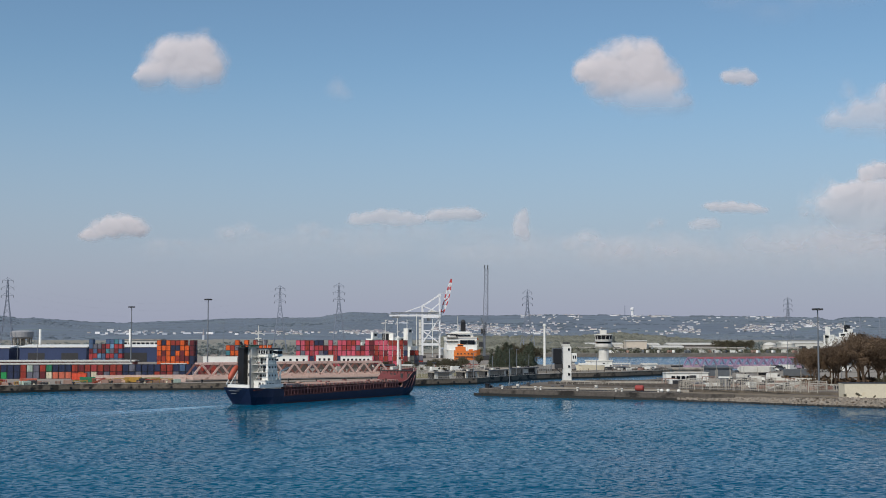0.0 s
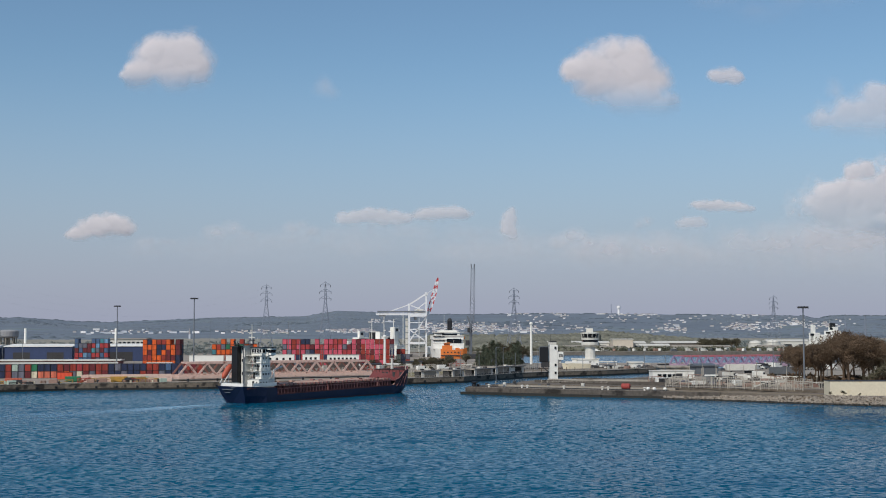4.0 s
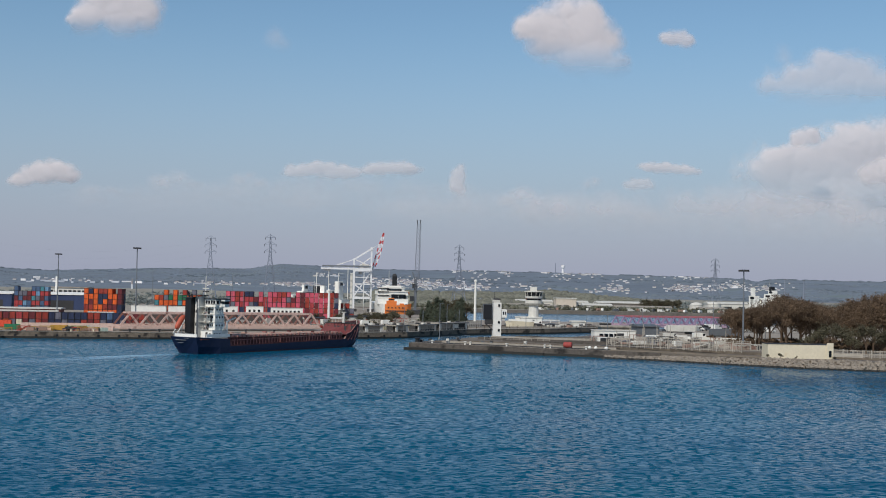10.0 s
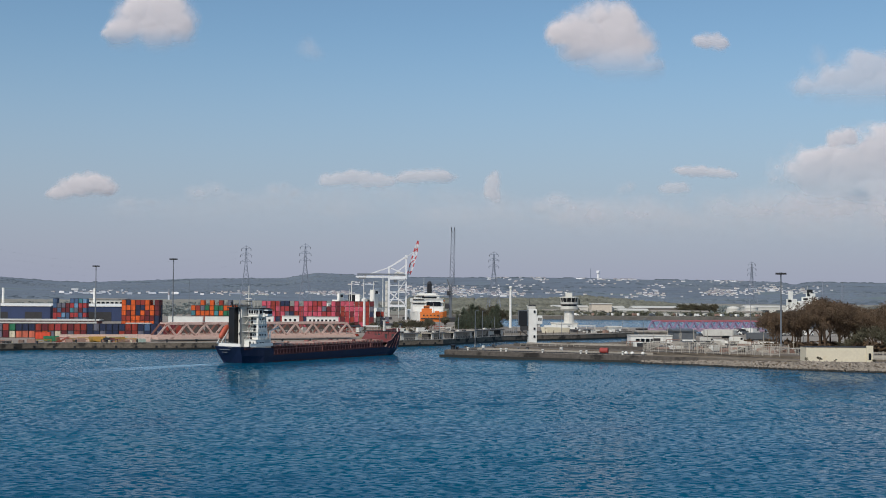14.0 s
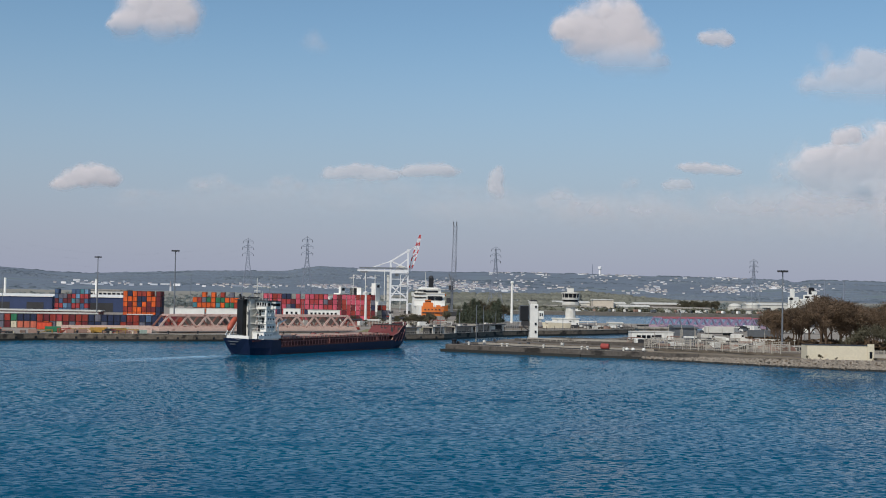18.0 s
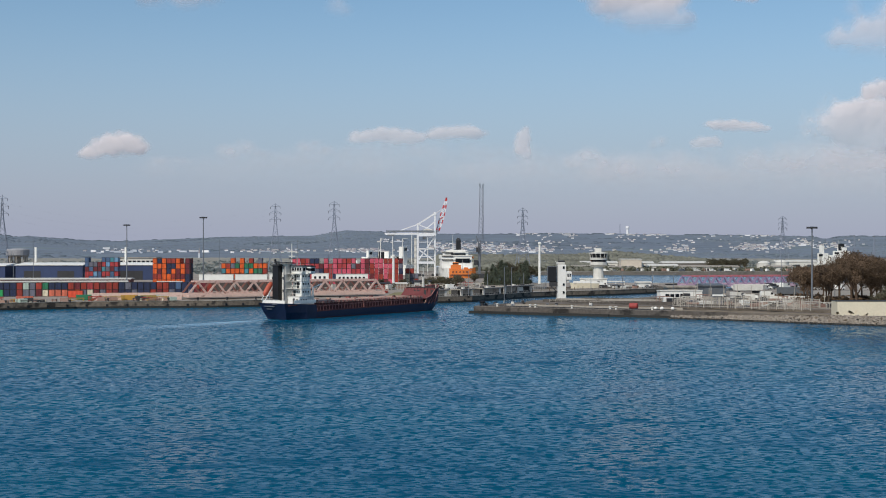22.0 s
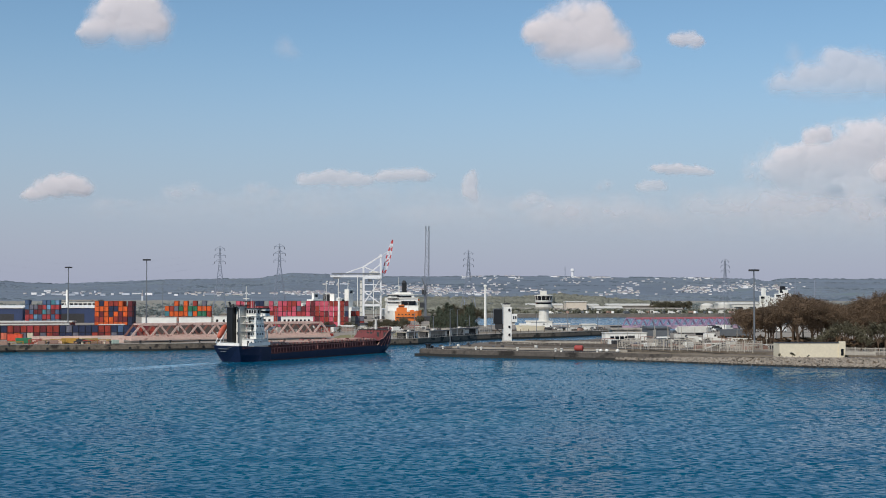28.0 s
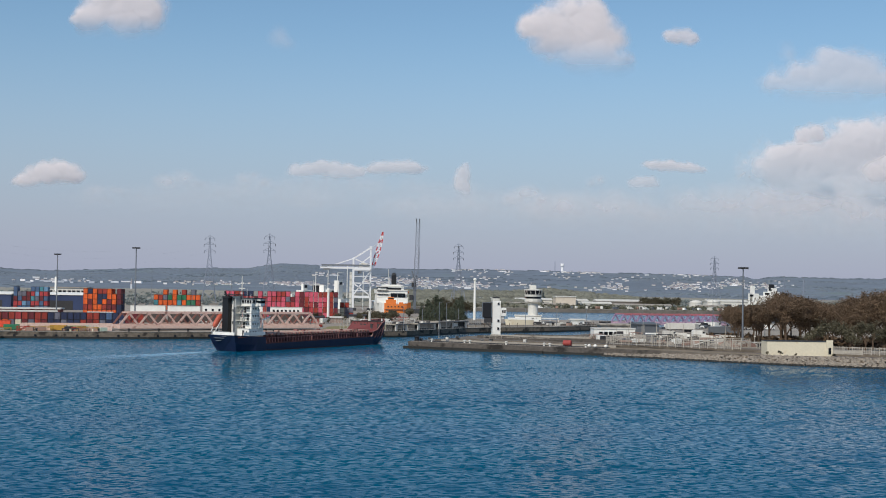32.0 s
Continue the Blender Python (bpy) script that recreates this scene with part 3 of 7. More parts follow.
def cloud(u, v, w, h, dense, seed, lumps, base=0.9, near=0.0):
    """A cumulus far behind the hills. u, v: bearing and height as tangents; w, h: half its size as tangents; lumps: (x, z, radius) in those halves;
    base: how far up from its foot the vapour thins out."""
    W, H = w * CLOUD_FAR * 0.88, h * CLOUD_FAR * 1.15
    faint = dense < 0.45
    step = max(2.6, min(W, H) / 34)
    cell = 0.62 * min(W, H) + 8
    nx, nz = int(2.8 * W / step), int(2.8 * H / step)
    k = W / H
    rows = []
    for j in range(nz + 1):
        z = -1.4 + 2.8 * j / nz
        for i in range(nx + 1):
            x = -1.4 + 2.8 * i / nx
            px, pz = x * W / 60 + seed * 7.7, z * H / 60
            wx = x + 0.3 * min(1.0, 1 / k) * fbm(px * 0.8, pz * 0.8, seed + 3.1, 4)
            wz = z + 0.3 * min(1.0, k) * fbm(px * 0.8 + 31, pz * 0.8, seed + 5.7, 4)
            d, dome = 0.0, 0.0
            for lx, lz, r in lumps:
                d += math.exp(8 * (1 - math.hypot(wx - lx, wz - lz) / r))
                dome += math.exp(-1.6 * ((x - lx) ** 2 + (z - lz) ** 2) / (r * r))
            d = math.log(d) / 8
            puff = 1 - abs(fbm(px * 0.9, pz * 0.9, seed * 2.3, 2)) * 2
            billow = 0.42 - noise.voronoi((x * W / cell + seed * 3.3 + 0.4 * fbm(px, pz, 2.2, 2), z * H / cell, seed * 0.7))[0][0]
            d += 0.2 * fbm(px, pz, seed * 1.3, 5) + 0.42 * billow + 0.09 if not faint else 0.7 * fbm(px * 0.45, pz * 0.45, seed * 1.3, 3) + 0.25 * billow - 0.05
            t = max(0.0, min(1.0, d / (0.66 if not faint else 1.2)))
            foot = max(0.0, min(1.0, (z + 1.0) / max(0.05, base)))
            a = dense * t * t * (3 - 2 * t) * foot * foot * (3 - 2 * foot)
            bulge = 0.26 * (1 - math.exp(-dome)) + (0.04 * billow + 0.012 * puff if not faint else 0.0)
            rows.append((a, (x * W, -min(W, H) * bulge - near - seed * 9.0, z * H)))
    g, used, uv = Geo(), {}, []

    def vert(q):
        if q not in used:
            used[q] = len(g.v)
            g.v.append(rows[q][1])
            uv.append((rows[q][0], 0.0))
        return used[q]
    for j in range(nz):
        for i in range(nx):
            q = j * (nx + 1) + i
            c = (q, q + 1, q + nx + 2, q + nx + 1)
            if max(rows[e][0] for e in c) > 0.004:
                g.f.append(tuple(vert(e) for e in c))
                g.mi.append(0)
    me = g.mesh("cloud", CLOUD, smooth=True)
    lay = me.uv_layers.new(name="thickness")
    lay.data.foreach_set("uv", [c for lp in me.loops for c in uv[lp.vertex_index]])
    me.update()
    word = "faint bank of thin pinkish white cloud" if faint else "soft white cumulus cloud with greyish base"
    ob = thing("cloud", word + " in blue sky", "cloud", pose(u * CLOUD_FAR, CLOUD_FAR, 22.5 + v * CLOUD_FAR - 0.14 * H), "clouds in the sky", data=me)
    CLOUDS.append(ob)
    return ob


WISP = [(-0.7, 0.1, 0.5), (-0.2, -0.1, 0.6), (0.3, 0.1, 0.6), (0.75, 0.2, 0.55), (0.0, -0.4, 0.6)]
BANK = [(-0.9, 0.0, 0.6), (-0.6, 0.15, 0.7), (-0.3, 0.0, 0.8), (0.0, 0.2, 0.7), (0.3, 0.0, 0.85), (0.6, 0.2, 0.7), (0.9, 0.0, 0.6), (-0.45, -0.4, 0.8), (0.1, -0.4, 0.9), (0.5, -0.4, 0.8)]
SKY_PLAN = [  # bearing, height, half width, half height, density, seed, lumps, fading base
    (-0.213, 0.218, 0.037, 0.0245, 0.97, 1, [(-0.1, 0.3, 0.75), (0.45, 0.3, 0.75), (0.75, -0.1, 0.6), (-0.4, -0.1, 0.7), (0.2, -0.2, 0.85), (-0.75, -0.3, 0.45), (-1.0, -0.35, 0.3)], 0.9),
    (0.151, 0.2045, 0.0445, 0.030, 1.0, 2, [(-0.85, 0.3, 0.45), (-0.45, 0.35, 0.55), (0.0, 0.5, 0.6), (0.4, 0.5, 0.6), (0.6, 0.0, 0.65), (0.1, -0.1, 0.8), (-0.4, -0.1, 0.6), (0.5, -0.5, 0.6), (0.9, -0.5, 0.4)], 1.1),
    (0.240, 0.2045, 0.0145, 0.009, 0.8, 3, [(-0.6, 0.2, 0.7), (0.0, 0.1, 0.9), (0.6, -0.1, 0.7)], 0.7),
    (-0.084, 0.1955, 0.013, 0.012, 0.26, 4, [(0, 0.1, 1.0), (0.4, -0.4, 0.8)], 0.9),
    (0.362, 0.1745, 0.055, 0.022, 0.62, 5, [(0.1, 0.6, 0.6), (-0.35, 0.0, 0.7), (0.35, 0.25, 0.8), (0.8, -0.1, 0.7), (-0.85, -0.2, 0.5), (0.0, -0.4, 0.8)], 1.2),
    (0.313, 0.182, 0.011, 0.014, 0.24, 26, [(0, 0.2, 0.9), (0.3, -0.5, 0.8)], 0.9),
    (0.372, 0.098, 0.095, 0.040, 0.85, 6, [(-0.8, 0.1, 0.3), (-0.62, 0.35, 0.3), (-0.4, 0.4, 0.35), (-0.1, 0.55, 0.4), (0.15, 0.7, 0.35), (0.45, 0.7, 0.4), (0.75, 0.75, 0.5), (-0.55, -0.1, 0.5), (-0.1, 0.0, 0.75), (0.5, 0.1, 0.9), (0.95, 0.0, 0.9)], 1.6),
    (0.400, 0.094, 0.036, 0.014, 0.6, 23, [(-0.6, 0.0, 0.6), (-0.2, 0.45, 0.6), (0.3, 0.45, 0.6), (0.1, -0.1, 0.9), (0.7, 0.1, 0.8)], 1.0, 60.0),
    (0.327, 0.1195, 0.013, 0.0095, 0.8, 24, [(-0.3, 0.0, 0.9), (0.4, 0.2, 0.8)], 0.9, 60.0),
    (-0.262, 0.0805, 0.0265, 0.0115, 0.93, 7, [(-0.75, -0.3, 0.5), (-0.3, 0.0, 0.7), (0.1, 0.35, 0.7), (0.5, 0.4, 0.65), (0.75, 0.1, 0.6)], 0.8),
    (-0.0445, 0.0885, 0.028, 0.0095, 0.62, 8, [(-0.6, 0.1, 0.7), (-0.2, 0.3, 0.7), (0.3, 0.0, 0.8), (0.8, 0.0, 0.6), (-0.9, -0.2, 0.5)], 1.2),
    (0.009, 0.0905, 0.0225, 0.0085, 0.66, 9, [(-0.7, 0.1, 0.7), (-0.1, 0.2, 0.7), (0.3, 0.3, 0.7), (0.75, 0.2, 0.6)], 1.2),
    (0.0626, 0.0815, 0.0105, 0.0125, 0.6, 10, [(0.1, 0.5, 0.75), (-0.2, 0.1, 0.75), (0.2, -0.3, 0.7)], 0.9),
    (-0.157, 0.076, 0.024, 0.0095, 0.36, 11, [(-0.5, 0.0, 0.8), (0.1, 0.3, 0.7), (0.6, 0.0, 0.7)], 1.2),
    (-0.102, 0.079, 0.017, 0.0105, 0.42, 12, [(-0.4, 0.0, 0.8), (0.0, 0.4, 0.7), (0.6, -0.1, 0.7)], 1.2),
    (0.1115, 0.0695, 0.023, 0.0115, 0.44, 13, [(-0.6, -0.1, 0.7), (-0.1, 0.3, 0.7), (0.3, 0.2, 0.7), (0.7, -0.1, 0.6)], 1.2),
    (0.2285, 0.0955, 0.0245, 0.0065, 0.74, 14, [(-0.7, 0.3, 0.6), (-0.2, 0.3, 0.8), (0.4, 0.1, 0.7), (0.8, -0.1, 0.5)], 1.3),
    (0.206, 0.083, 0.014, 0.007, 0.5, 15, [(-0.4, 0.0, 0.8), (0.3, 0.1, 0.8)], 1.1),
    (0.166, 0.083, 0.012, 0.0085, 0.42, 16, [(-0.3, 0.0, 0.8), (0.3, 0.2, 0.8)], 1.1),
    (-0.212, 0.0685, 0.022, 0.007, 0.24, 17, [(-0.4, 0.0, 0.8), (0.4, 0.0, 0.8)], 1.2),
    (-0.020, 0.071, 0.11, 0.016, 0.24, 19, BANK, 1.5),
    (0.25, 0.062, 0.15, 0.024, 0.42, 20, BANK, 1.4),
    (0.35, 0.066, 0.10, 0.030, 0.44, 18, BANK, 1.3),
    (0.27, 0.255, 0.07, 0.02, 0.1, 21, WISP, 1.0),
    (-0.13, 0.062, 0.10, 0.016, 0.2, 22, BANK, 1.5),
    (0.12, 0.058, 0.11, 0.018, 0.26, 25, BANK, 1.5),
]
for row in SKY_PLAN:
    cloud(*row)


# ---- containers ----
PAINT, FRAME_GAP_SHADE = {}, {}
for key, rgb in (("orange", (214, 92, 30)), ("rust", (150, 52, 38)), ("red", (164, 56, 58)), ("pink", (200, 84, 102)), ("maroon", (104, 34, 40)), ("blue", (70, 94, 126)),
                 ("navy", (34, 44, 74)), ("teal", (70, 130, 140)), ("sky", (108, 146, 176)), ("green", (40, 112, 78)), ("lime", (40, 150, 84)), ("pale", (170, 186, 172)),
                 ("grey", (104, 104, 116)), ("cream", (206, 196, 170)), ("salmon", (206, 110, 84)), ("tomato", (220, 82, 52))):
    PAINT[key] = mat("container_" + key, rgb, 0.6, var=0.16, scale=0.5, fine=3, rand=0.14, stain=tuple(int(c * 0.72) for c in rgb), stain_at=0.63)
    # frame at 0.45 of the box paint: shade of the gaps put into its colour
    FRAME_GAP_SHADE[key] = mat("container_gap_shade_frame_" + key, tuple(int(c * 0.45) for c in rgb), 0.7, var=0.2, rand=0.1)
BOX_W, BOX_H = 2.44, 2.9
BOX_MESH = {}


def container_meshes(key, length):
    """Meshes of one box: corrugated shell, corner frame, and a door leaf with its locking bars."""
    if (key, length) in BOX_MESH:
        return BOX_MESH[key, length]
    L, W, H = length, BOX_W, BOX_H
    g = Geo()
    n = int(L / 0.55)
    prof = []
    for i in range(n):
        for dx, o in ((0.0, 0.0), (0.2, 0.0), (0.28, 0.06), (0.47, 0.06)):
            prof.append((0.15 + (L - 0.3) * (i + dx / 0.55) / n, 0.04 + o))
    prof.append((L - 0.15, 0.04))
    out = [(x, y) for x, y in prof] + [(x, W - y) for x, y in reversed(prof)]
    g.prism(out, 0.14, H - 0.1)
    f = Geo()
    for x in (0, L - 0.16):
        for y in (0, W - 0.16):
            f.box(x, y, 0, x + 0.16, y + 0.16, H)
    for z in (0.02, H - 0.14):
        for y in (0, W - 0.12):
            f.box(0.16, y, z, L - 0.16, y + 0.12, z + 0.12)
        for x in (0, L - 0.12):
            f.box(x, 0.16, z, x + 0.12, W - 0.16, z + 0.12)
    d = Geo().box(0, 0, 0, 0.05, W / 2 - 0.18, H - 0.3)
    for y in (0.25, 0.75):
        d.tube((-0.05, y, 0.05), (-0.05, y, H - 0.35), 0.03, n=5)
    BOX_MESH[key, length] = (g.mesh("container", PAINT[key]), f.mesh("frame", FRAME_GAP_SHADE[key]), d.mesh("door", PAINT[key]))
    return BOX_MESH[key, length]


def container(key, length, x, y, z, rz, group, word=""):
    shell, frame_me, door = container_meshes(key, length)
    tone = {"pink": "faded crimson", "rust": "rust-red", "tomato": "tomato-red", "sky": "pale blue", "pale": "pale green", "lime": "bright green", "navy": "dark navy"}.get(key, key)
    ob = thing("shipping_container", f"{tone} corrugated steel shipping container {word}", "container", pose(x, y, z, 0, 0, rz), group, data=shell)
    at("frame", frame_me, ob)
    at("door_leaf", door, ob, 0.02, 0.17, 0.15)
    at("door_leaf", door, ob, 0.02, BOX_W / 2 + 0.01, 0.15)
    return ob


def stack(x, y, rz, cols, tiers, depth, length, colours, group, seed, step=None, ends=True, ragged=0.0):
    """A block of boxes. The row of ends (or of long sides) runs along the local x axis, turned by rz about its first corner."""
    rnd = random.Random(seed)
    step = step or (BOX_W + 0.16 if ends else length + 0.25)
    keys, weights = zip(*colours)
    m = pose(x, y, GROUND, 0, 0, rz)
    for i in range(cols):
        top = tiers - (1 if rnd.random() < ragged else 0)
        for j in range(depth):
            for k in range(top):
                key = rnd.choices(keys, weights)[0]
                if ends:
                    p = m @ Vector((i * step + BOX_W, j * (length + 0.3), k * (BOX_H + 0.03)))
                    container(key, length, p.x, p.y, p.z, rz + 90, group, "in a tall stack")
                else:
                    p = m @ Vector((i * step, j * (BOX_W + 0.3), k * BOX_H))
                    container(key, length, p.x, p.y, p.z, rz, group, "in a tall stack")


stack(-161, 702, 2, 7, 5, 2, 6.06, (("orange", 9), ("maroon", 3), ("rust", 2), ("navy", 1)), "orange container stack", 11, ragged=0.3)
# column of dark boxes added as the shaded right end of the orange stack
stack(-142.6, 702, 2, 1, 5, 2, 6.06, (("maroon", 3), ("navy", 2)), "orange container stack", 12)
stack(-221, 779, 2, 8, 5, 1, 6.06, (("blue", 6), ("sky", 1), ("grey", 3), ("red", 2), ("maroon", 2), ("teal", 1)), "blue container stack", 13, ragged=0.25)
stack(-124, 712, 3, 10, 5, 1, 6.06, (("orange", 5), ("green", 3), ("rust", 2), ("grey", 2), ("teal", 1)), "mixed container stack", 14, ragged=0.3)
stack(-83, 704, 2, 22, 5, 1, 6.06, (("pink", 9), ("red", 5), ("maroon", 6), ("rust", 2), ("navy", 1), ("grey", 1)), "crimson container stack", 15, ragged=0.1)
stack(-25, 706, 2, 2, 5, 2, 6.06, (("maroon", 3), ("rust", 3), ("navy", 1), ("grey", 1)), "crimson container stack", 16)

stack(-19, 716, 2, 3, 3, 1, 6.06, (("rust", 4), ("grey", 2), ("cream", 2)), "rusty container stack", 17, ragged=0.5)

# low double row nearest the water, ends to the quay
ROW_RZ = 8
m = pose(-207, 516, GROUND, 0, 0, ROW_RZ)
UPPER = ["rust", "navy", "maroon", "red", "navy", "rust", "maroon", "navy", "red", "navy", "navy", "navy", "rust", "pale", "grey", "rust", "green", "navy", "navy", "navy", "rust", "maroon", "rust", "red", "rust",
         "maroon", "rust", "rust", "navy", "grey", "navy", "navy", "navy", "navy", "rust", "rust", "navy", "blue", "navy", "navy", "rust", "maroon", "rust"]
LOWER = ["navy", "rust", "grey", "rust", "navy", "rust", "grey", "navy", "maroon", "lime", "navy", "navy", "rust", "grey", "grey", "maroon", "cream", "salmon", "salmon", "salmon", "rust", "orange", "grey", "cream", "maroon",
         "grey", "rust", "maroon", "navy", "navy", "grey", "navy", "navy", "rust", "maroon", "rust", "grey", "navy", "navy", "grey", "maroon", "rust", "rust"]
for i, (hi, lo) in enumerate(zip(UPPER, LOWER)):
    for k, key in enumerate((lo, hi)):
        p = m @ Vector((i * 2.6 + BOX_W, 0, k * BOX_H))
        container(key, 6.06, p.x, p.y, p.z, ROW_RZ + 90, "double row of containers by the quay", "in a low double row")
p = m @ Vector((54, -14, 0))
container("tomato", 6.06, p.x, p.y, p.z, ROW_RZ, "", "standing alone on the quay")


# ---- lamp masts, posts and pylons ----
def floodlight_mast(x, y, top):
    ob = thing("floodlight_mast", "tall grey steel floodlight mast with a lamp ring", "lamp mast", pose(x, y, GROUND), "floodlight masts")
    h = top - GROUND
    part("pole", Geo().tube((0, 0, 0), (0, 0, h), 0.36, 0.2, 10), GALV, ob)
    part("base_plate", Geo().box(-0.8, -0.8, -0.1, 0.8, 0.8, 0.25), CONCRETE, ob)
    ring = part("head_frame", Geo().lathe([(0.4, h - 0.5), (1.4, h - 0.2), (1.4, h), (0.4, h + 0.15)], 12), GREY, ob)
    lamp = Geo().box(-0.4, -0.3, -0.45, 0.4, 0.3, 0.15).mesh("floodlight", DARK)
    for k in range(8):
        a = 2 * math.pi * k / 8
        at("floodlight", lamp, ob, 1.45 * math.cos(a), 1.45 * math.sin(a), h - 0.1, math.degrees(a) + 90)
    return ob


floodlight_mast(-160, 640, 34.7)
floodlight_mast(-105.8, 561, 36.6)
floodlight_mast(124.2, 413, 29.7)


def post(name, label, x, y, top, r0, r1, material, z0=GROUND, cap=0.0, arm=0.0):
    ob = thing(name, label, "post", pose(x, y, z0))
    h = top - z0
    part("pole", Geo().tube((0, 0, 0), (0, 0, h), r0, r1, 8), material, ob)
    part("base_plate", Geo().box(-2 * r0, -2 * r0, -0.1, 2 * r0, 2 * r0, 0.2), CONCRETE, ob)
    if cap:
        part("cap", Geo().lathe([(cap * 0.6, h - 0.2), (cap, h), (cap, h + 0.8), (cap * 0.5, h + 1.2)], 10), material, ob)
    if arm:
        part("arm", Geo().beam((0, 0, h), (arm, 0, h + 0.2), 0.12), material, ob)
    return ob


post("signal_mast", "white tubular steel signal mast beside the lock", -23, 640, 18.2, 0.75, 0.55, WHITE, cap=0.9)
post("signal_mast", "white tubular steel signal mast beside the lock", 57, 700, 25, 0.8, 0.55, WHITE, cap=0.95)
for x, y, top in ((-109, 620, 27), (-78, 690, 27), (-247, 760, 27), (-225, 660, 20), (-250, 700, 20), (25, 470, 15.5), (33, 560, 14), (13, 530, 13), (52, 600, 13), (98, 518, 12), (122, 560, 13), (150, 470, 16), (138, 500, 18)):
    post("lamp_post", "slender grey steel lamp post", x, y, top, 0.16, 0.1, GALV, arm=1.4)
for x, y in ((-262, 811), (-206, 821)):
    post("vent_stack", "white painted steel vent stack above a shed roof", x, y, 23.3, 0.8, 0.8, WHITE, z0=13.3)


def pylon(x, y, top, turn=10):
    """Lattice power pylon with three pairs of arms."""
    ob = thing("power_pylon", "grey lattice steel power pylon with three pairs of arms", "pylon", pose(x, y, 3, 0, 0, turn), "power pylons")
    h = top - 3
    g = Geo()

    def half(z):
        u = z / h
        return 6.2 * (1 - u / 0.7) + 1.0 * (u / 0.7) if u < 0.7 else 1.0 * (1 - (u - 0.7) / 0.3) + 0.25 * ((u - 0.7) / 0.3)
    lv = [0, 0.16, 0.3, 0.42, 0.52, 0.6, 0.66, 0.72, 0.78, 0.84, 0.9, 0.96]
    for a, b in zip(lv, lv[1:]):
        p, q = half(a * h), half(b * h)
        za, zb = a * h, b * h
        for i, (sx, sy) in enumerate(((-1, -1), (1, -1), (1, 1), (-1, 1))):
            tx, ty = ((1, -1), (1, 1), (-1, 1), (-1, -1))[i]
            g.beam((sx * p, sy * p, za), (sx * q, sy * q, zb), 0.3)
            g.beam((sx * p, sy * p, za), (tx * q, ty * q, zb), 0.16)
            g.beam((tx * p, ty * p, za), (sx * q, sy * q, zb), 0.16)
    part("tower_frame", g, PYLON, ob)
    part("peak", Geo().beam((0, 0, 0.95 * h), (0, 0, h), 0.4), PYLON, ob)
    for z, w in ((0.76 * h, 4.7), (0.855 * h, 4.9), (0.95 * h, 4.2)):
        for s in (-1, 1):
            r = half(z)
            g = Geo().beam((s * r, -0.6, z), (s * w, 0, z), 0.26).beam((s * r, 0.6, z), (s * w, 0, z), 0.26).beam((s * r, 0, z + 2.2), (s * w, 0, z), 0.26)
            a = part("arm", g, PYLON, ob)
            part("insulator", Geo().lathe([(0.1, z - 2.0), (0.18, z - 1.8), (0.18, z - 0.4), (0.1, z)], 6, s * w, 0), DARK, a)
    return ob


PYLONS = [(-350, 1000, 65.5), (-144, 1100, 62.5), (-87.8, 1050, 62.8), (78, 1150, 60.6), (360, 1300, 57)]
for x, y, top in PYLONS:
    pylon(x, y, top)


# ---- sheds and far yard ----
def gable_shed(name, label, x, y, rz, L, W, H, wall_mat, roof_mat, rise=1.5, doors=0, overhang=0.6, z=GROUND):
    """A long shed: walls, low pitched roof, doors on its front."""
    ob = thing(name, label, "shed", pose(x, y, z, 0, 0, rz))
    part("wall", Geo().box(0, 0, -0.2, L, W, H), wall_mat, ob)
    o = overhang
    g = Geo().loft([[(e, -o, H - 0.1), (e, -o, H + 0.35), (e, W / 2, H + rise + 0.35), (e, W + o, H + 0.35), (e, W + o, H - 0.1)] for e in (-o, L + o)])
    part("roof", g, roof_mat, ob)
    for k in range(doors):
        w = L / doors * 0.5
        x0 = L * (k + 0.25) / doors
        part("door", Geo().box(x0, -0.12, -0.1, x0 + w, 0.1, H * 0.62), DARK, ob)
    return ob


gable_shed("warehouse", "blue-clad warehouse with a long white roof", -305, 790, 2, 30, 40, 9.0, BLUEWALL, WHITE, 1.2)
gable_shed("warehouse", "blue-clad warehouse with a long white roof", -268, 790, 2, 42, 40, 9.5, BLUEWALL, WHITE, 1.2, 2)
gable_shed("warehouse", "blue-clad warehouse with a long white roof", -214, 800, 2, 32, 40, 9.5, BLUEWALL, WHITE, 1.2, 1)
office = gable_shed("office_block", "flat pale grey harbour office with dark windows", -226, 866, 0, 29, 18, 13.5, OFFWHITE, CONCRETE, 0.3)
me = Geo().box(0, -0.12, 0, 2.2, 0.1, 2.6).mesh("window", GLASS)
for k in range(9):
    at("window", me, office, 1.2 + k * 3.1, 0, 9.2)
    if k > 4:
        at("window", me, office, 1.2 + k * 3.1, 0, 5.2)
gable_shed("low_shed", "long dark red brick yard shed with pale flat roof", -260, 640, 4, 100, 12, 4.2, RUST, OFFWHITE, 0.3)


def pipe_rack():
    """Long pale beam on posts behind the low containers."""
    ob = thing("conveyor_gantry", "long pale concrete beam on posts behind the containers", "gantry", pose(-230, 520.5, GROUND, 0, 0, 8))
    part("beam", Geo().box(0, 0, 5.7, 98, 1.6, 6.4, 0.08), OFFWHITE, ob)
    me = Geo().box(-0.35, 0.3, -0.1, 0.35, 1.3, 5.7).mesh("post", CONCRETE)
    for k in range(10):
        at("post", me, ob, 1 + k * 10.6)


pipe_rack()


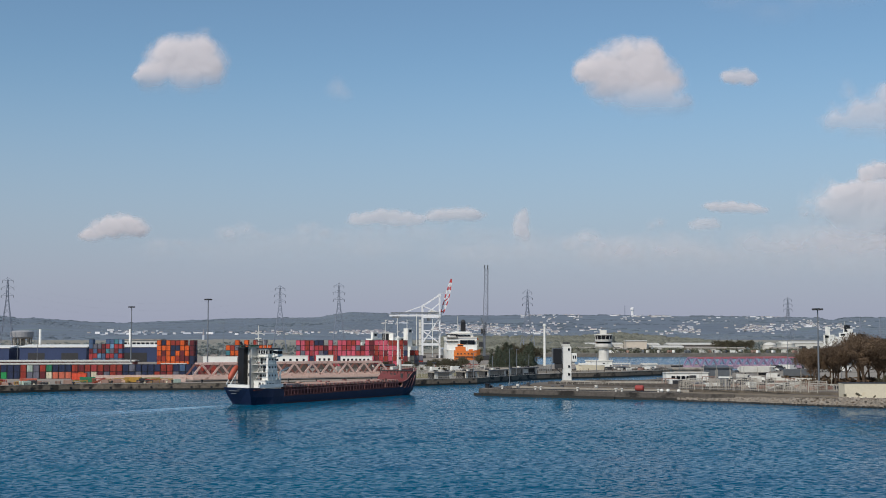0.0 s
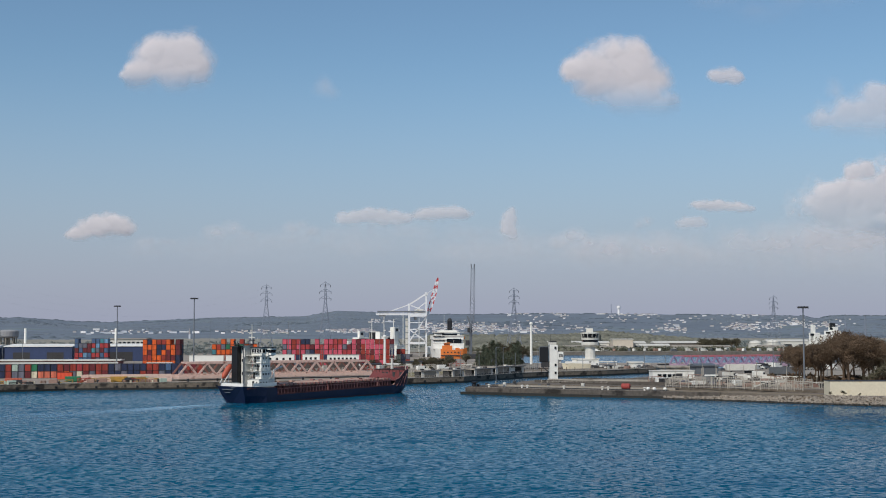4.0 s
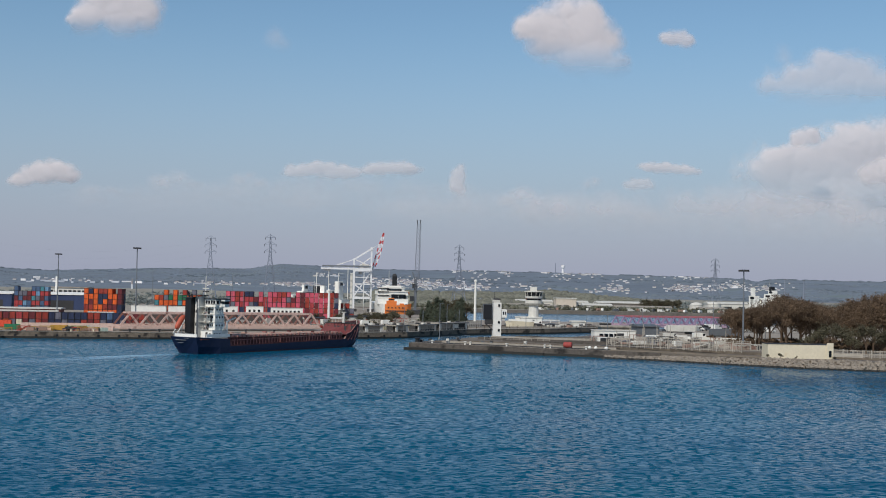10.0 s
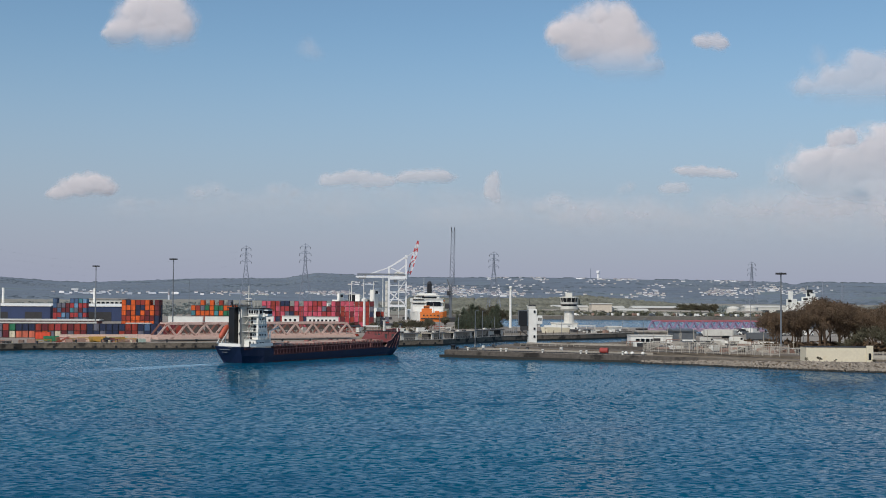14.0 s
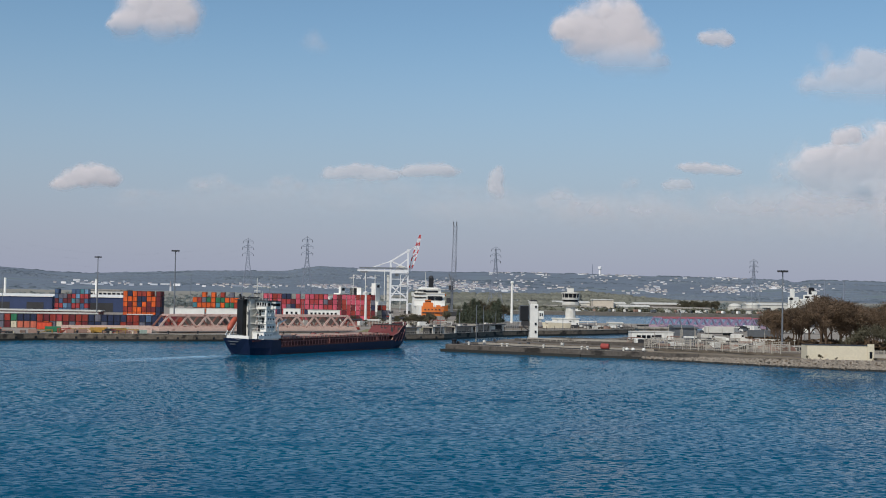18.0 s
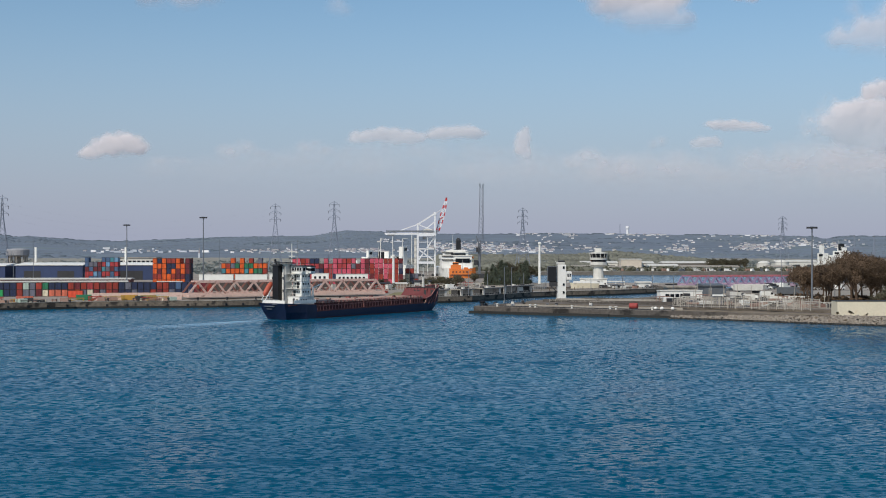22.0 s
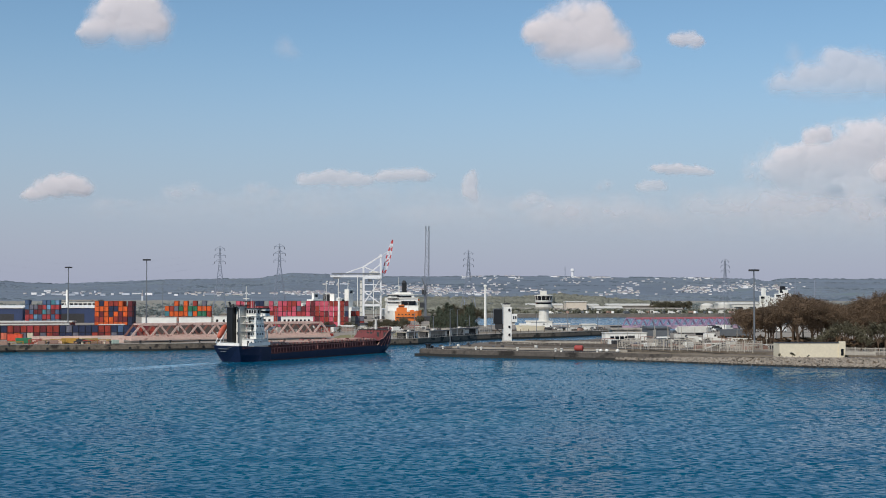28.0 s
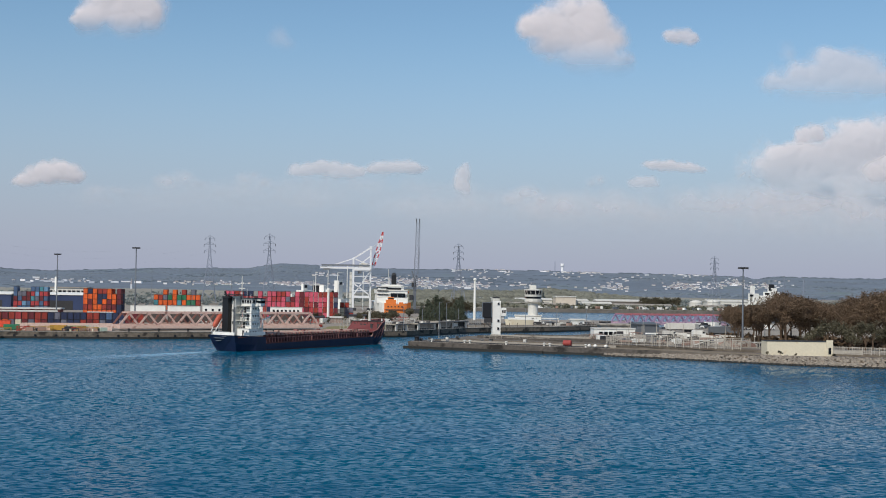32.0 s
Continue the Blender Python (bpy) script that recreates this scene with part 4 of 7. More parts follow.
def cabins(x, y, rz, L, W, H, z, label, win):
    """White site offices on a pinkish base."""
    ob = thing("site_office", label, "office", pose(x, y, GROUND, 0, 0, rz))
    part("base", Geo().box(0.1, 0.1, -0.1, L - 0.1, W - 0.1, z), mat("brown_cladding", (72, 64, 60), 0.85, var=0.25, scale=0.3), ob)
    part("wall", Geo().box(0, 0, z, L, W, z + H, 0.05), WHITE, ob)
    part("roof", Geo().box(-0.15, -0.15, z + H, L + 0.15, W + 0.15, z + H + 0.18), OFFWHITE, ob)
    me = Geo().box(0, -0.05, 0, 1.0, 0.1, 1.1).mesh("window", GLASS)
    for k in range(win):
        at("window", me, ob, 1.2 + (L - 3.6) * k / max(1, win - 1), 0, z + 1.0)
    return ob


cabins(-80, 590, 2, 16, 4, 3.4, 4.7, "white portable offices in a row above a brown base", 5)
cabins(-60, 590, 2, 8, 4, 3.4, 4.9, "white portable offices in a row above a brown base", 3)
cabins(-48.5, 591, 2, 15, 4, 3.2, 4.7, "white portable offices in a row above a brown base", 7)
cabins(-113, 588, 2, 16, 4, 3.4, 4.4, "white portable offices in a row above a brown base", 0)
cabins(-96, 589, 2, 15, 4, 3.4, 4.4, "white portable offices in a row above a brown base", 0)


# ---- truss bridges ----
def truss_bridge(name, label, p, q, z0, z1, bays, mat_truss, mat_deck, width=9.0, top_mat=None, back_mat=None):
    """Two lattice side trusses with a plate-girder deck between them, laid along p to q."""
    L = math.hypot(q[0] - p[0], q[1] - p[1])
    ob = thing(name, label, "bridge", pose(p[0], p[1], 0, 0, 0, heading(p, q)))
    d = part("deck", Geo().box(0, 0, z0 - 0.4, L, width, z0 + 0.5), mat_deck, ob)
    step = L / bays
    for y in (-0.2, width + 0.2):
        part("bottom_chord", Geo().box(0, y - 0.3, z0 - 0.5, L, y + 0.3, z0 + 1.1), mat_deck, ob)
        part("top_chord", Geo().box(step * 0.5, y - 0.3, z1 - 0.8, L - step * 0.5, y + 0.3, z1, 0.04), top_mat or mat_truss, ob)
        for k in range(bays):
            x = k * step
            for a, b in (((x + 0.2, z0 + 1.0), (x + step / 2, z1 - 0.5)), ((x + step / 2, z1 - 0.5), (x + step - 0.2, z0 + 1.0))):
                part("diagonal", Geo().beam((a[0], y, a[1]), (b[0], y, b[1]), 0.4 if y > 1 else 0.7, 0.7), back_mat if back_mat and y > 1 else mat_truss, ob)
    for k in range(bays):
        x = k * step + step / 2
        part("cross_tie", Geo().beam((x, -0.2, z1 - 0.4), (x, width + 0.2, z1 - 0.4), 0.4), mat_truss, ob)
    rail = Geo()
    for k in range(int(L / 2.2)):
        rail.box(k * 2.2, -1.3, z0 + 0.5, k * 2.2 + 0.12, -1.18, z0 + 1.7)
    rail.box(0, -1.3, z0 + 1.65, L, -1.18, z0 + 1.77)
    rail.box(0, -1.35, z0 - 0.3, L, -0.5, z0 + 0.5)
    part("footway_rail", rail, mat_deck, ob)
    return ob


# far-side diagonals take a darker pink-brown than the near ones
truss_bridge("truss_bridge", "faded pink and rust steel truss bridge lying along the quay", (-98.6, 491.2), (-23, 530), 3.5, 9.6, 11, mat("dusty_truss_steel", (196, 166, 154), 0.8, var=0.3, scale=0.5, fine=2.5, stain=(126, 86, 76), stain_at=0.55), PINK, back_mat=mat("dark_pink_steel", (128, 88, 78), 0.8, var=0.3))
truss_bridge("truss_bridge", "red and pink steel truss bridge across the lock", (126, 632), (186, 650), 3.4, 8.8, 13, mat("dusty_lilac_steel", (142, 126, 152), 0.7, var=0.25), mat("lilac_pink_steel", (176, 150, 164), 0.7, var=0.2), top_mat=mat("faded_red_steel", (168, 96, 102), 0.7, var=0.25))
# ramp that leads to the bridge
g = Geo().loft([[(0, 0, -0.1), (0, 9, -0.1), (0, 9, z), (0, 0, z)] for z in (0.6,)] + [[(34, 0, -0.1), (34, 9, -0.1), (34, 9, 1.9), (34, 0, 1.9)]])
ramp = thing("access_ramp", "pinkish concrete access ramp with a low parapet", "ramp", pose(-134, 482, GROUND, 0, 0, 13))
part("ramp_body", g, PINK, ramp)
part("parapet", Geo().box(0, -0.3, -0.1, 34, 0.0, 2.9), PINK, ramp)


# ---- lock buildings ----
def control_tower(x, y):
    ob = thing("control_tower", "concrete harbour control tower with a glazed overhanging cab", "tower", pose(x, y, GROUND, 0, 0, -8))
    part("shaft", Geo().lathe([(3.3, -0.2), (2.8, 5), (2.5, 11.5)], 12), OFFWHITE, ob)
    cab = part("cab_floor", Geo().lathe([(3.0, 10.6), (4.6, 11.6), (4.6, 13.2), (4.2, 13.2)], 12), OFFWHITE, ob)
    part("window_band", Geo().lathe([(4.15, 13.2), (4.25, 14.2)], 12), GLASS, ob, "band of dark windows")
    part("cab_band", Geo().lathe([(4.5, 14.2), (4.7, 15.4), (4.4, 15.4)], 12), OFFWHITE, ob)
    part("window_band", Geo().lathe([(4.3, 15.4), (4.75, 17.6)], 12), GLASS, ob, "band of dark windows")
    part("roof", Geo().lathe([(5.1, 17.6), (5.1, 18.0), (2.6, 18.3)], 12), OFFWHITE, ob)
    part("penthouse", Geo().box(-2.0, -1.8, 18.2, 1.6, 1.8, 20.4, 0.1), OFFWHITE, ob)
    part("radar_scanner", Geo().box(-1.8, -0.15, 21.0, 1.4, 0.15, 21.35).tube((-0.2, 0, 20.4), (-0.2, 0, 21.1), 0.15, n=6), GREY, ob)
    part("pedestal", Geo().lathe([(4.6, -0.1), (3.6, 3.0), (3.0, 4.5)], 12), OFFWHITE, ob)
    for a, b, h in ((-3.5, 0, 24), (-2.5, 1, 23), (2.8, 0, 22.5), (0.5, 0.5, 24.5)):
        part("aerial", Geo().tube((a, b, 18), (a, b, h), 0.12, 0.06, 5), GALV, ob)
    for k in range(12):
        a = 2 * math.pi * (k + 0.5) / 12
        part("mullion", Geo().beam((4.36 * math.cos(a), 4.36 * math.sin(a), 15.4), (4.8 * math.cos(a), 4.8 * math.sin(a), 17.6), 0.2), OFFWHITE, ob)
    rl = Geo().lathe([(5.0, 14.2), (5.06, 14.2), (5.06, 14.28), (5.0, 14.28)], 12)
    part("walkway_rail", rl, GALV, ob)

    base = part("annexe", Geo().box(-9.5, -5.5, -0.1, 4.5, 4, 4.0), WHITE, ob)
    part("annexe_roof", Geo().box(-9.9, -5.9, 4.0, 4.9, 4.4, 4.4), OFFWHITE, ob)
    me = Geo().box(0, -0.06, 0, 1.2, 0.1, 1.2).mesh("window", GLASS)
    for k in range(5):
        at("window", me, ob, -6.5 + k * 1.6, -5.5, 2.0)
    part("porch", Geo().box(4.5, -5, 2.6, 14, 2, 3.0).box(13.5, -4.6, -0.1, 13.9, -4.2, 2.6).box(9, -4.6, -0.1, 9.4, -4.2, 2.6), OFFWHITE, ob)
    return ob


control_tower(85.5, 664)


def lock_tower(x, y):
    ob = thing("lock_tower", "slim white concrete lock tower with a black signal board", "tower", pose(x, y, GROUND, 0, 0, 4))
    part("shaft", Geo().box(-1.5, -1.7, -0.1, 1.55, 1.7, 14.0, 0.1), WHITE, ob)
    part("top_room", Geo().box(-1.7, -1.5, 14.0, 1.1, 1.5, 15.0, 0.08), OFFWHITE, ob)
    part("board_support", Geo().box(-4.6, -0.4, 5.6, -1.4, 0.4, 7.6).beam((-1.4, 0, 3.4), (-4.2, 0, 5.8), 0.4), DARK, ob)
    part("board_frame", Geo().box(-5.4, -0.5, 13.2, -1.5, 0.5, 13.45).box(-5.4, -0.5, 7.4, -5.2, 0.5, 13.4), GREY, ob)
    for x in (2.1, 2.9):
        part("head_window", Geo().box(x, -1.76, 9.4, x + 0.5, -1.66, 10.6), GLASS, ob)
    part("head", Geo().box(1.7, -1.7, 8.2, 3.7, 1.7, 11.4, 0.1), WHITE, ob)
    part("bracket", Geo().box(1.75, -1.2, 7.2, 2.9, 1.2, 8.2), OFFWHITE, ob)
    part("signal_board", Geo().box(-5.2, -0.6, 7.6, -1.9, 0.6, 13.2, 0.08), BLACK, ob, "black signal board")
    part("cap", Geo().box(-1.2, -1.2, 14.6, 1.2, 1.2, 15.6).tube((-1.0, 0, 15.6), (-1.0, 0, 18.2), 0.1, 0.06, 5), DARK, ob)
    me = Geo().box(-0.35, -0.05, 0, 0.35, 0.1, 0.9).mesh("window", GLASS)
    for z in (3.0, 6.0, 12.5):
        at("window", me, ob, 0.6, -1.92, z)
    return ob


lock_tower(47.3, 478)

# long low machinery houses along the lock
HOUSE_ROW = [(-3.5, 519, 35, 9.5, 3.0), (9.5, 527, 52, 9, 3.0), (19.5, 541, 56, 15.5, 3.0), (29.5, 557, 53, 23.5, 3.4)]
HOUSE_WALL = mat("machinery_grey", (62, 61, 60), 0.8, var=0.3)
for x, y, rz, L, h in HOUSE_ROW:
    ob = thing("machinery_house", "low dark lock machinery house with white pillars and black openings", "machinery house", pose(x, y, GROUND, 0, 0, rz), "lock machinery houses")
    part("back_wall", Geo().box(0, 1.6, -0.1, L, 5, h - 0.5), HOUSE_WALL, ob)
    part("roof", Geo().box(-0.4, -0.4, h - 0.5, L + 0.4, 5.4, h), CONCRETE, ob)
    n = max(2, int(L / 6))
    pillar = Geo().box(0, 0, -0.1, 1.3, 0.5, h - 0.5).mesh("pillar", OFFWHITE)
    for k in range(n):
        at("pillar", pillar, ob, 0.3 + k * (L - 2.1) / max(1, n - 1), 0)
    part("parapet", Geo().box(1.9, 0.1, -0.1, L - 1.9, 0.4, 0.9), HOUSE_WALL, ob)
    for k in range(n - 1):
        xa, xb = 0.3 + k * (L - 2.1) / max(1, n - 1) + 1.3, 0.3 + (k + 1) * (L - 2.1) / max(1, n - 1)
        if k % 2:
            part("white_panel", Geo().box(xa + 0.3, 0.9, 0.2, (xa + xb) / 2, 1.0, h - 0.8), WHITE, ob)
        else:
            part("screen_wall", Geo().box(xa, 0.2, -0.1, xb, 0.5, h - 0.5), CONCRETE, ob)
    for k in range(3):
        part("roof_vent", Geo().box(L * (0.15 + 0.3 * k), 1.6, h, L * (0.15 + 0.3 * k) + 1.2, 3.0, h + 0.6), OFFWHITE if k == 1 else DARK, ob)
    part("fascia", Geo().box(-0.42, -0.46, h - 0.34, L + 0.42, -0.4, h - 0.04), GREY, ob)


def white_office(x, y, rz, L, W, H, label, win=4):
    ob = thing("lock_office", label, "office", pose(x, y, GROUND, 0, 0, rz))
    part("wall", Geo().box(0, 0, -0.1, L, W, H), WHITE, ob)
    part("roof", Geo().box(-0.25, -0.25, H, L + 0.25, W + 0.25, H + 0.3), OFFWHITE, ob)
    me = Geo().box(0, -0.06, 0, 1.5, 0.1, 1.2).mesh("window", GLASS)
    for k in range(win):
        at("window", me, ob, L * 0.12 + k * 1.9, 0, H * 0.45)
    part("door", Geo().box(L * 0.55, -0.08, -0.1, L * 0.55 + 2.6, 0.1, H * 0.8), DARK, ob)
    return ob


white_office(84, 470, 3, 16, 6, 4.1, "low white lock office with a flat roof and dark windows")
white_office(78, 655, 3, 8, 5, 3.8, "small white lock hut", 0)
gable_shed("grey_shed", "grey metal shed beside the lock", 108, 505, 6, 8, 9, 5.0, GREY, GREY, 0.6)

gable_shed("grey_shed", "long low grey shed on the lock island", 98.5, 534, 3, 17, 7, 3.6, CONCRETE, CONCRETE, 0.4)
gable_shed("grey_shed", "dark grey metal shed beside the lock", 117, 535, 3, 7, 8, 3.9, GREY, GREY, 0.4)
# cream building behind the rocks
ob = thing("cream_building", "long low cream plastered building with a flat dark-edged roof", "building", pose(120.3, 374.5, GROUND, 0, 0, -3))
part("wall", Geo().box(0, 0, -0.1, 19.8, 7, 4.3), CREAM, ob)
part("roof", Geo().box(-0.1, -0.1, 4.3, 19.9, 7.1, 4.42), DARK, ob)
part("end_block", Geo().box(18.0, -0.35, -0.1, 20.0, -0.02, 4.9), CREAM, ob)
part("door", Geo().box(18.6, -0.42, 0.6, 19.4, -0.3, 2.6), GLASS, ob)


# ---- far port: cranes and ships ----
CRANE = mat("crane_white", (214, 215, 216), 0.55, var=0.12, scale=0.3, fine=2.0, stain=(176, 172, 168), stain_at=0.6)


def gantry_crane(x, y):
    """White ship-to-shore crane, its red and white boom raised."""
    ob = thing("gantry_crane", "white container gantry crane with a raised red and white boom", "crane", pose(x, y, GROUND, 0, 0, 0))
    w = 14.0
    for px in (0, 12.5):
        for py in (0, w):
            part("leg", Geo().beam((px, py, -0.1), (px, py, 46 if px else 38), 1.25, 1.25), CRANE, ob)
    for py in (0, w):
        part("sill_beam", Geo().beam((0, py, 10), (12.5, py, 10), 1.3, 1.6), CRANE, ob)
        part("portal_beam", Geo().beam((0, py, 30), (12.5, py, 30), 1.2, 1.6), CRANE, ob)
        part("brace", Geo().beam((0, py, 11), (12.5, py, 29), 0.8), CRANE, ob)
        part("brace", Geo().beam((12.5, py, 11), (0, py, 20), 0.8), CRANE, ob)
        part("back_stay", Geo().beam((-20, py, 31), (0, py, 38), 0.4), CRANE, ob)
        part("top_stay", Geo().beam((0, py, 38), (12.5, py, 46), 0.8), CRANE, ob)
        part("boom_stay", Geo().beam((0, py, 38), (12.5, py, 33), 0.6), CRANE, ob)
        part("back_girder", Geo().beam((-24, py, 31), (12.5, py, 31), 0.7, 1.2), CRANE, ob)
    for px, z in ((0, 38), (12.5, 46), (0, 10), (12.5, 10)):
        part("cross_beam", Geo().beam((px, 0, z), (px, w, z), 1.2), CRANE, ob)
    part("machinery_house", Geo().box(4, 3, 32, 11, 11, 34.6), OFFWHITE, ob)
    for py in (0, w):
        part("portal_beam", Geo().beam((0, py, 20), (12.5, py, 20), 0.8), CRANE, ob)
        part("brace", Geo().beam((0, py, 20), (12.5, py, 11), 0.5), CRANE, ob)
        part("stay_rope", Geo().tube((12.5, py, 45.5), (18.5, py - 5 if py else py + 5, 50), 0.16, n=5), CRANE, ob)
    for k in range(4):
        part("stair_flight", Geo().beam((12.5 - 2.4 * (k % 2), -1.4, 10 + 5 * k), (10.1 + 2.4 * (k % 2), -1.4, 15 + 5 * k), 0.7, 0.3), GALV, ob)
    part("trolley", Geo().box(-22, 3, 29.4, -17, 11, 30.6), GALV, ob)
    part("stair_tower", Geo().box(-2.6, 2, 2, -0.9, 4, 28), OFFWHITE, ob)
    for px in (0, 12.5):
        for py in (0, w):
            part("bogie", Geo().box(px - 2.4, py - 0.6, -0.1, px + 2.4, py + 0.6, 1.8, 0.1), DARK, ob)
    part("cab", Geo().box(3.5, 5, 27, 6, 7.5, 29), GREY, ob)
    # raised boom: a lattice of two chords a side, painted in red and white lengths
    foot, top = Vector((14.0, 0, 33)), Vector((21.0, 0, 57.6))
    n = 9

    def chord(k, far):
        c = foot.lerp(top, k / n)
        return c + Vector(((0.2 + 1.9 * math.sin(math.pi * min(1.0, 0.18 + 0.82 * k / n)) ** 0.8) * (1 if far else -0.35), 0, 0))
    for py in (4.0, 10.0):
        o = Vector((0, py, 0))
        for k in range(n):
            paint = REDP if k % 2 == 0 else CRANE
            for far in (False, True):
                part("boom_section", Geo().beam(chord(k, far) + o, chord(k + 1, far) + o, 0.75, 0.75), paint, ob)
            part("boom_lacing", Geo().beam(chord(k, False) + o, chord(k + 1, True) + o, 0.42), CRANE if k % 3 else REDP, ob)
            part("boom_lacing", Geo().beam(chord(k, True) + o, chord(k, False) + o, 0.42), CRANE, ob)
    for k in range(n + 1):
        part("tie", Geo().beam(chord(k, False) + Vector((0, 4, 0)), chord(k, False) + Vector((0, 10, 0)), 0.4), CRANE, ob)
    for py in (0, w):
        for z in (14.5, 25):
            part("side_strut", Geo().beam((0, py, z), (12.5, py, z), 0.5), CRANE, ob)
        part("side_strut", Geo().beam((0, py, 30), (12.5, py, 40), 0.55), CRANE, ob)
        part("girder_walkway", Geo().box(-23, py - 1.1, 32.4, 12.0, py - 0.9, 33.4), GALV, ob)
        part("apex_block", Geo().box(11.6, py - 0.9, 44.6, 13.6, py + 0.9, 46.8), CRANE, ob)
    for k in range(6):
        part("ladder_landing", Geo().box(-3.2, 1.6, 4.5 + 4.4 * k, -0.6, 4.4, 4.8 + 4.4 * k), GALV, ob)
    part("girder_end", Geo().box(10.5, 2, 30.5, 14.5, 12, 33.5, 0.1), CRANE, ob)
    return ob


gantry_crane(-15, 905)


def mobile_crane(x, y, tip):
    ob = thing("mobile_crane", "grey mobile harbour crane with a tall lattice boom", "crane", pose(x, y, GROUND))
    part("chassis", Geo().box(-5, -7, -0.1, 5, 7, 3.0), DARK, ob)
    part("tower", Geo().beam((0, 0, 3.0), (0, 0, 24), 1.9), GREY, ob)
    part("tower_head", Geo().beam((-0.4, 0, 23.5), (-2.2, 0, 29), 0.8), GREY, ob)
    part("cab", Geo().box(-2.2, -2.2, 18, 0.6, 1.2, 21, 0.15), DARK, ob)
    part("counterweight", Geo().box(-3.6, -2.0, 9, -1.0, 2.0, 12.5, 0.1), DARK, ob)
    pale = mat("pale_boom_steel", (112, 116, 124), 0.6, 0.1, var=0.12)
    a, b = Vector((0.6, -1.5, 16)), Vector(tip)
    n = 16
    for k in range(n):
        p, q = a.lerp(b, k / n), a.lerp(b, (k + 1) / n)
        r0, r1 = [0.55 + 0.75 * math.sin(math.pi * min(0.75, (k + e) / n + 0.08)) for e in (0, 1)]
        for dx, dy in ((-1, -1), (1, -1), (1, 1), (-1, 1)):
            part("boom_chord", Geo().beam(p + Vector((dx * r0, dy * r0, 0)), q + Vector((dx * r1, dy * r1, 0)), 0.24), pale, ob)
            part("boom_lacing", Geo().beam(p + Vector((dx * r0, dy * r0, 0)), q + Vector((-dx * r1, dy * r1, 0)), 0.13), pale, ob)
    for dx in (-0.9, 0.9):
        part("head_sheave", Geo().beam((b.x + dx, b.y, b.z - 1.0), (b.x + dx * 1.25, b.y, b.z + 2.2), 0.6), DARK, ob)
    part("hook_rope", Geo().tube((b.x + 1.5, b.y - 1.2, b.z), (b.x + 1.2, b.y - 1.2, 25), 0.1, n=5), GREY, ob)
    part("luffing_cylinder", Geo().tube((0.2, -0.8, 8), (0.9, -1.4, 26), 0.35, n=8), pale, ob)
    return ob


mobile_crane(28, 850, (1.5, 0, 62.4))


def moored_ship(x, y, rz, label, hull, L, B, H, blocks, funnel):
    """A moored ship seen from its end: hull with a raked bow, white blocks with window bands, funnel."""
    ob = thing("moored_ship", label, "ship", pose(x, y, 0, 0, 0, rz))
    secs = []
    for u, k in ((0, 0.72), (0.06, 0.9), (0.15, 1), (0.85, 1), (1, 0.8)):
        secs.append([(-B / 2 * k * 0.85, u * L, -2), (B / 2 * k * 0.85, u * L, -2), (B / 2 * k, u * L, H), (-B / 2 * k, u * L, H)])
    part("hull", Geo().loft(secs), hull, ob)
    for x0, y0, z0, x1, y1, z1, win in blocks:
        bl = part("superstructure", Geo().box(x0, y0, z0, x1, y1, z1, 0.15), WHITE, ob)
        if win:
            part("window_band", Geo().box(x0 + (x1 - x0) * 0.25, y0 - 0.12, z1 - 3.2, x1 - (x1 - x0) * 0.12, y0 + 0.1, z1 - 1.0), GLASS, bl)
            part("rail_line", Geo().box(x0, y0 - 0.3, z1 + 0.9, x1, y0 - 0.2, z1 + 1.0), WHITE, bl)
    fx, fy, fz, ft = funnel
    part("funnel", Geo().box(fx - 1.6, fy - 2.5, fz, fx + 1.6, fy + 2.5, ft, 0.3), BLACK, ob)
    part("mast", Geo().tube((fx - 4, fy, fz - 2), (fx - 4, fy, ft + 4), 0.25, 0.12, 6), OFFWHITE, ob)
    return ob


FERRY = moored_ship(14, 868, 4, "white ferry with dark bridge windows moored in the basin", WHITE, 110, 22, 9.0,
                    [(-11, 6, 8.5, 10.5, 30, 12.5, False), (-10.6, 8, 12.5, 10.2, 34, 15.2, False), (-11.2, 9, 15.2, 10.6, 34, 17.8, False), (-8.5, 10, 17.8, 8.0, 32, 20.2, True), (-6.5, 12, 20.2, 6, 30, 21.6, False)], (2.2, 26, 21, 28.5))
part("bridge_window", Geo().box(-1.5, 5.6, 12.6, 8.6, 8.1, 15.6, 0.2), GLASS, FERRY, "broad dark bridge front")
for z in (12.4, 15.1, 17.7, 20.1):
    part("deck_line", Geo().box(-11.3, 5.8 + (z - 12) * 0.4, z, 10.8, 6.1 + (z - 12) * 0.4, z + 0.35), OFFWHITE, FERRY)
    # dark strip built below each deck edge in place of the shade there
    part("deck_shade", Geo().box(-10.9, 5.95 + (z - 12) * 0.4, z - 0.9, -3.0, 6.2 + (z - 12) * 0.4, z - 0.15), DARK, FERRY)
for k in range(4):
    part("lifeboat", Geo().lathe([(0.1, -1.6), (0.8, -1.0), (0.9, 1.0), (0.1, 1.6)], 8), ORANGE, FERRY, "small orange lifeboat").matrix_basis = pose(11.0, 12 + 5 * k, 16.2, 90, 0, 0)
part("funnel_cap", Geo().lathe([(1.8, 28.4), (1.4, 29.4), (0.8, 30.2)], 10), DARK, FERRY).matrix_basis = pose(2.2, 26, 0)
part("bridge_mast", Geo().tube((-2, 14, 21.5), (-2, 14, 27), 0.2, 0.1, 6).beam((-3.2, 14, 25), (-0.8, 14, 25), 0.15), OFFWHITE, FERRY)
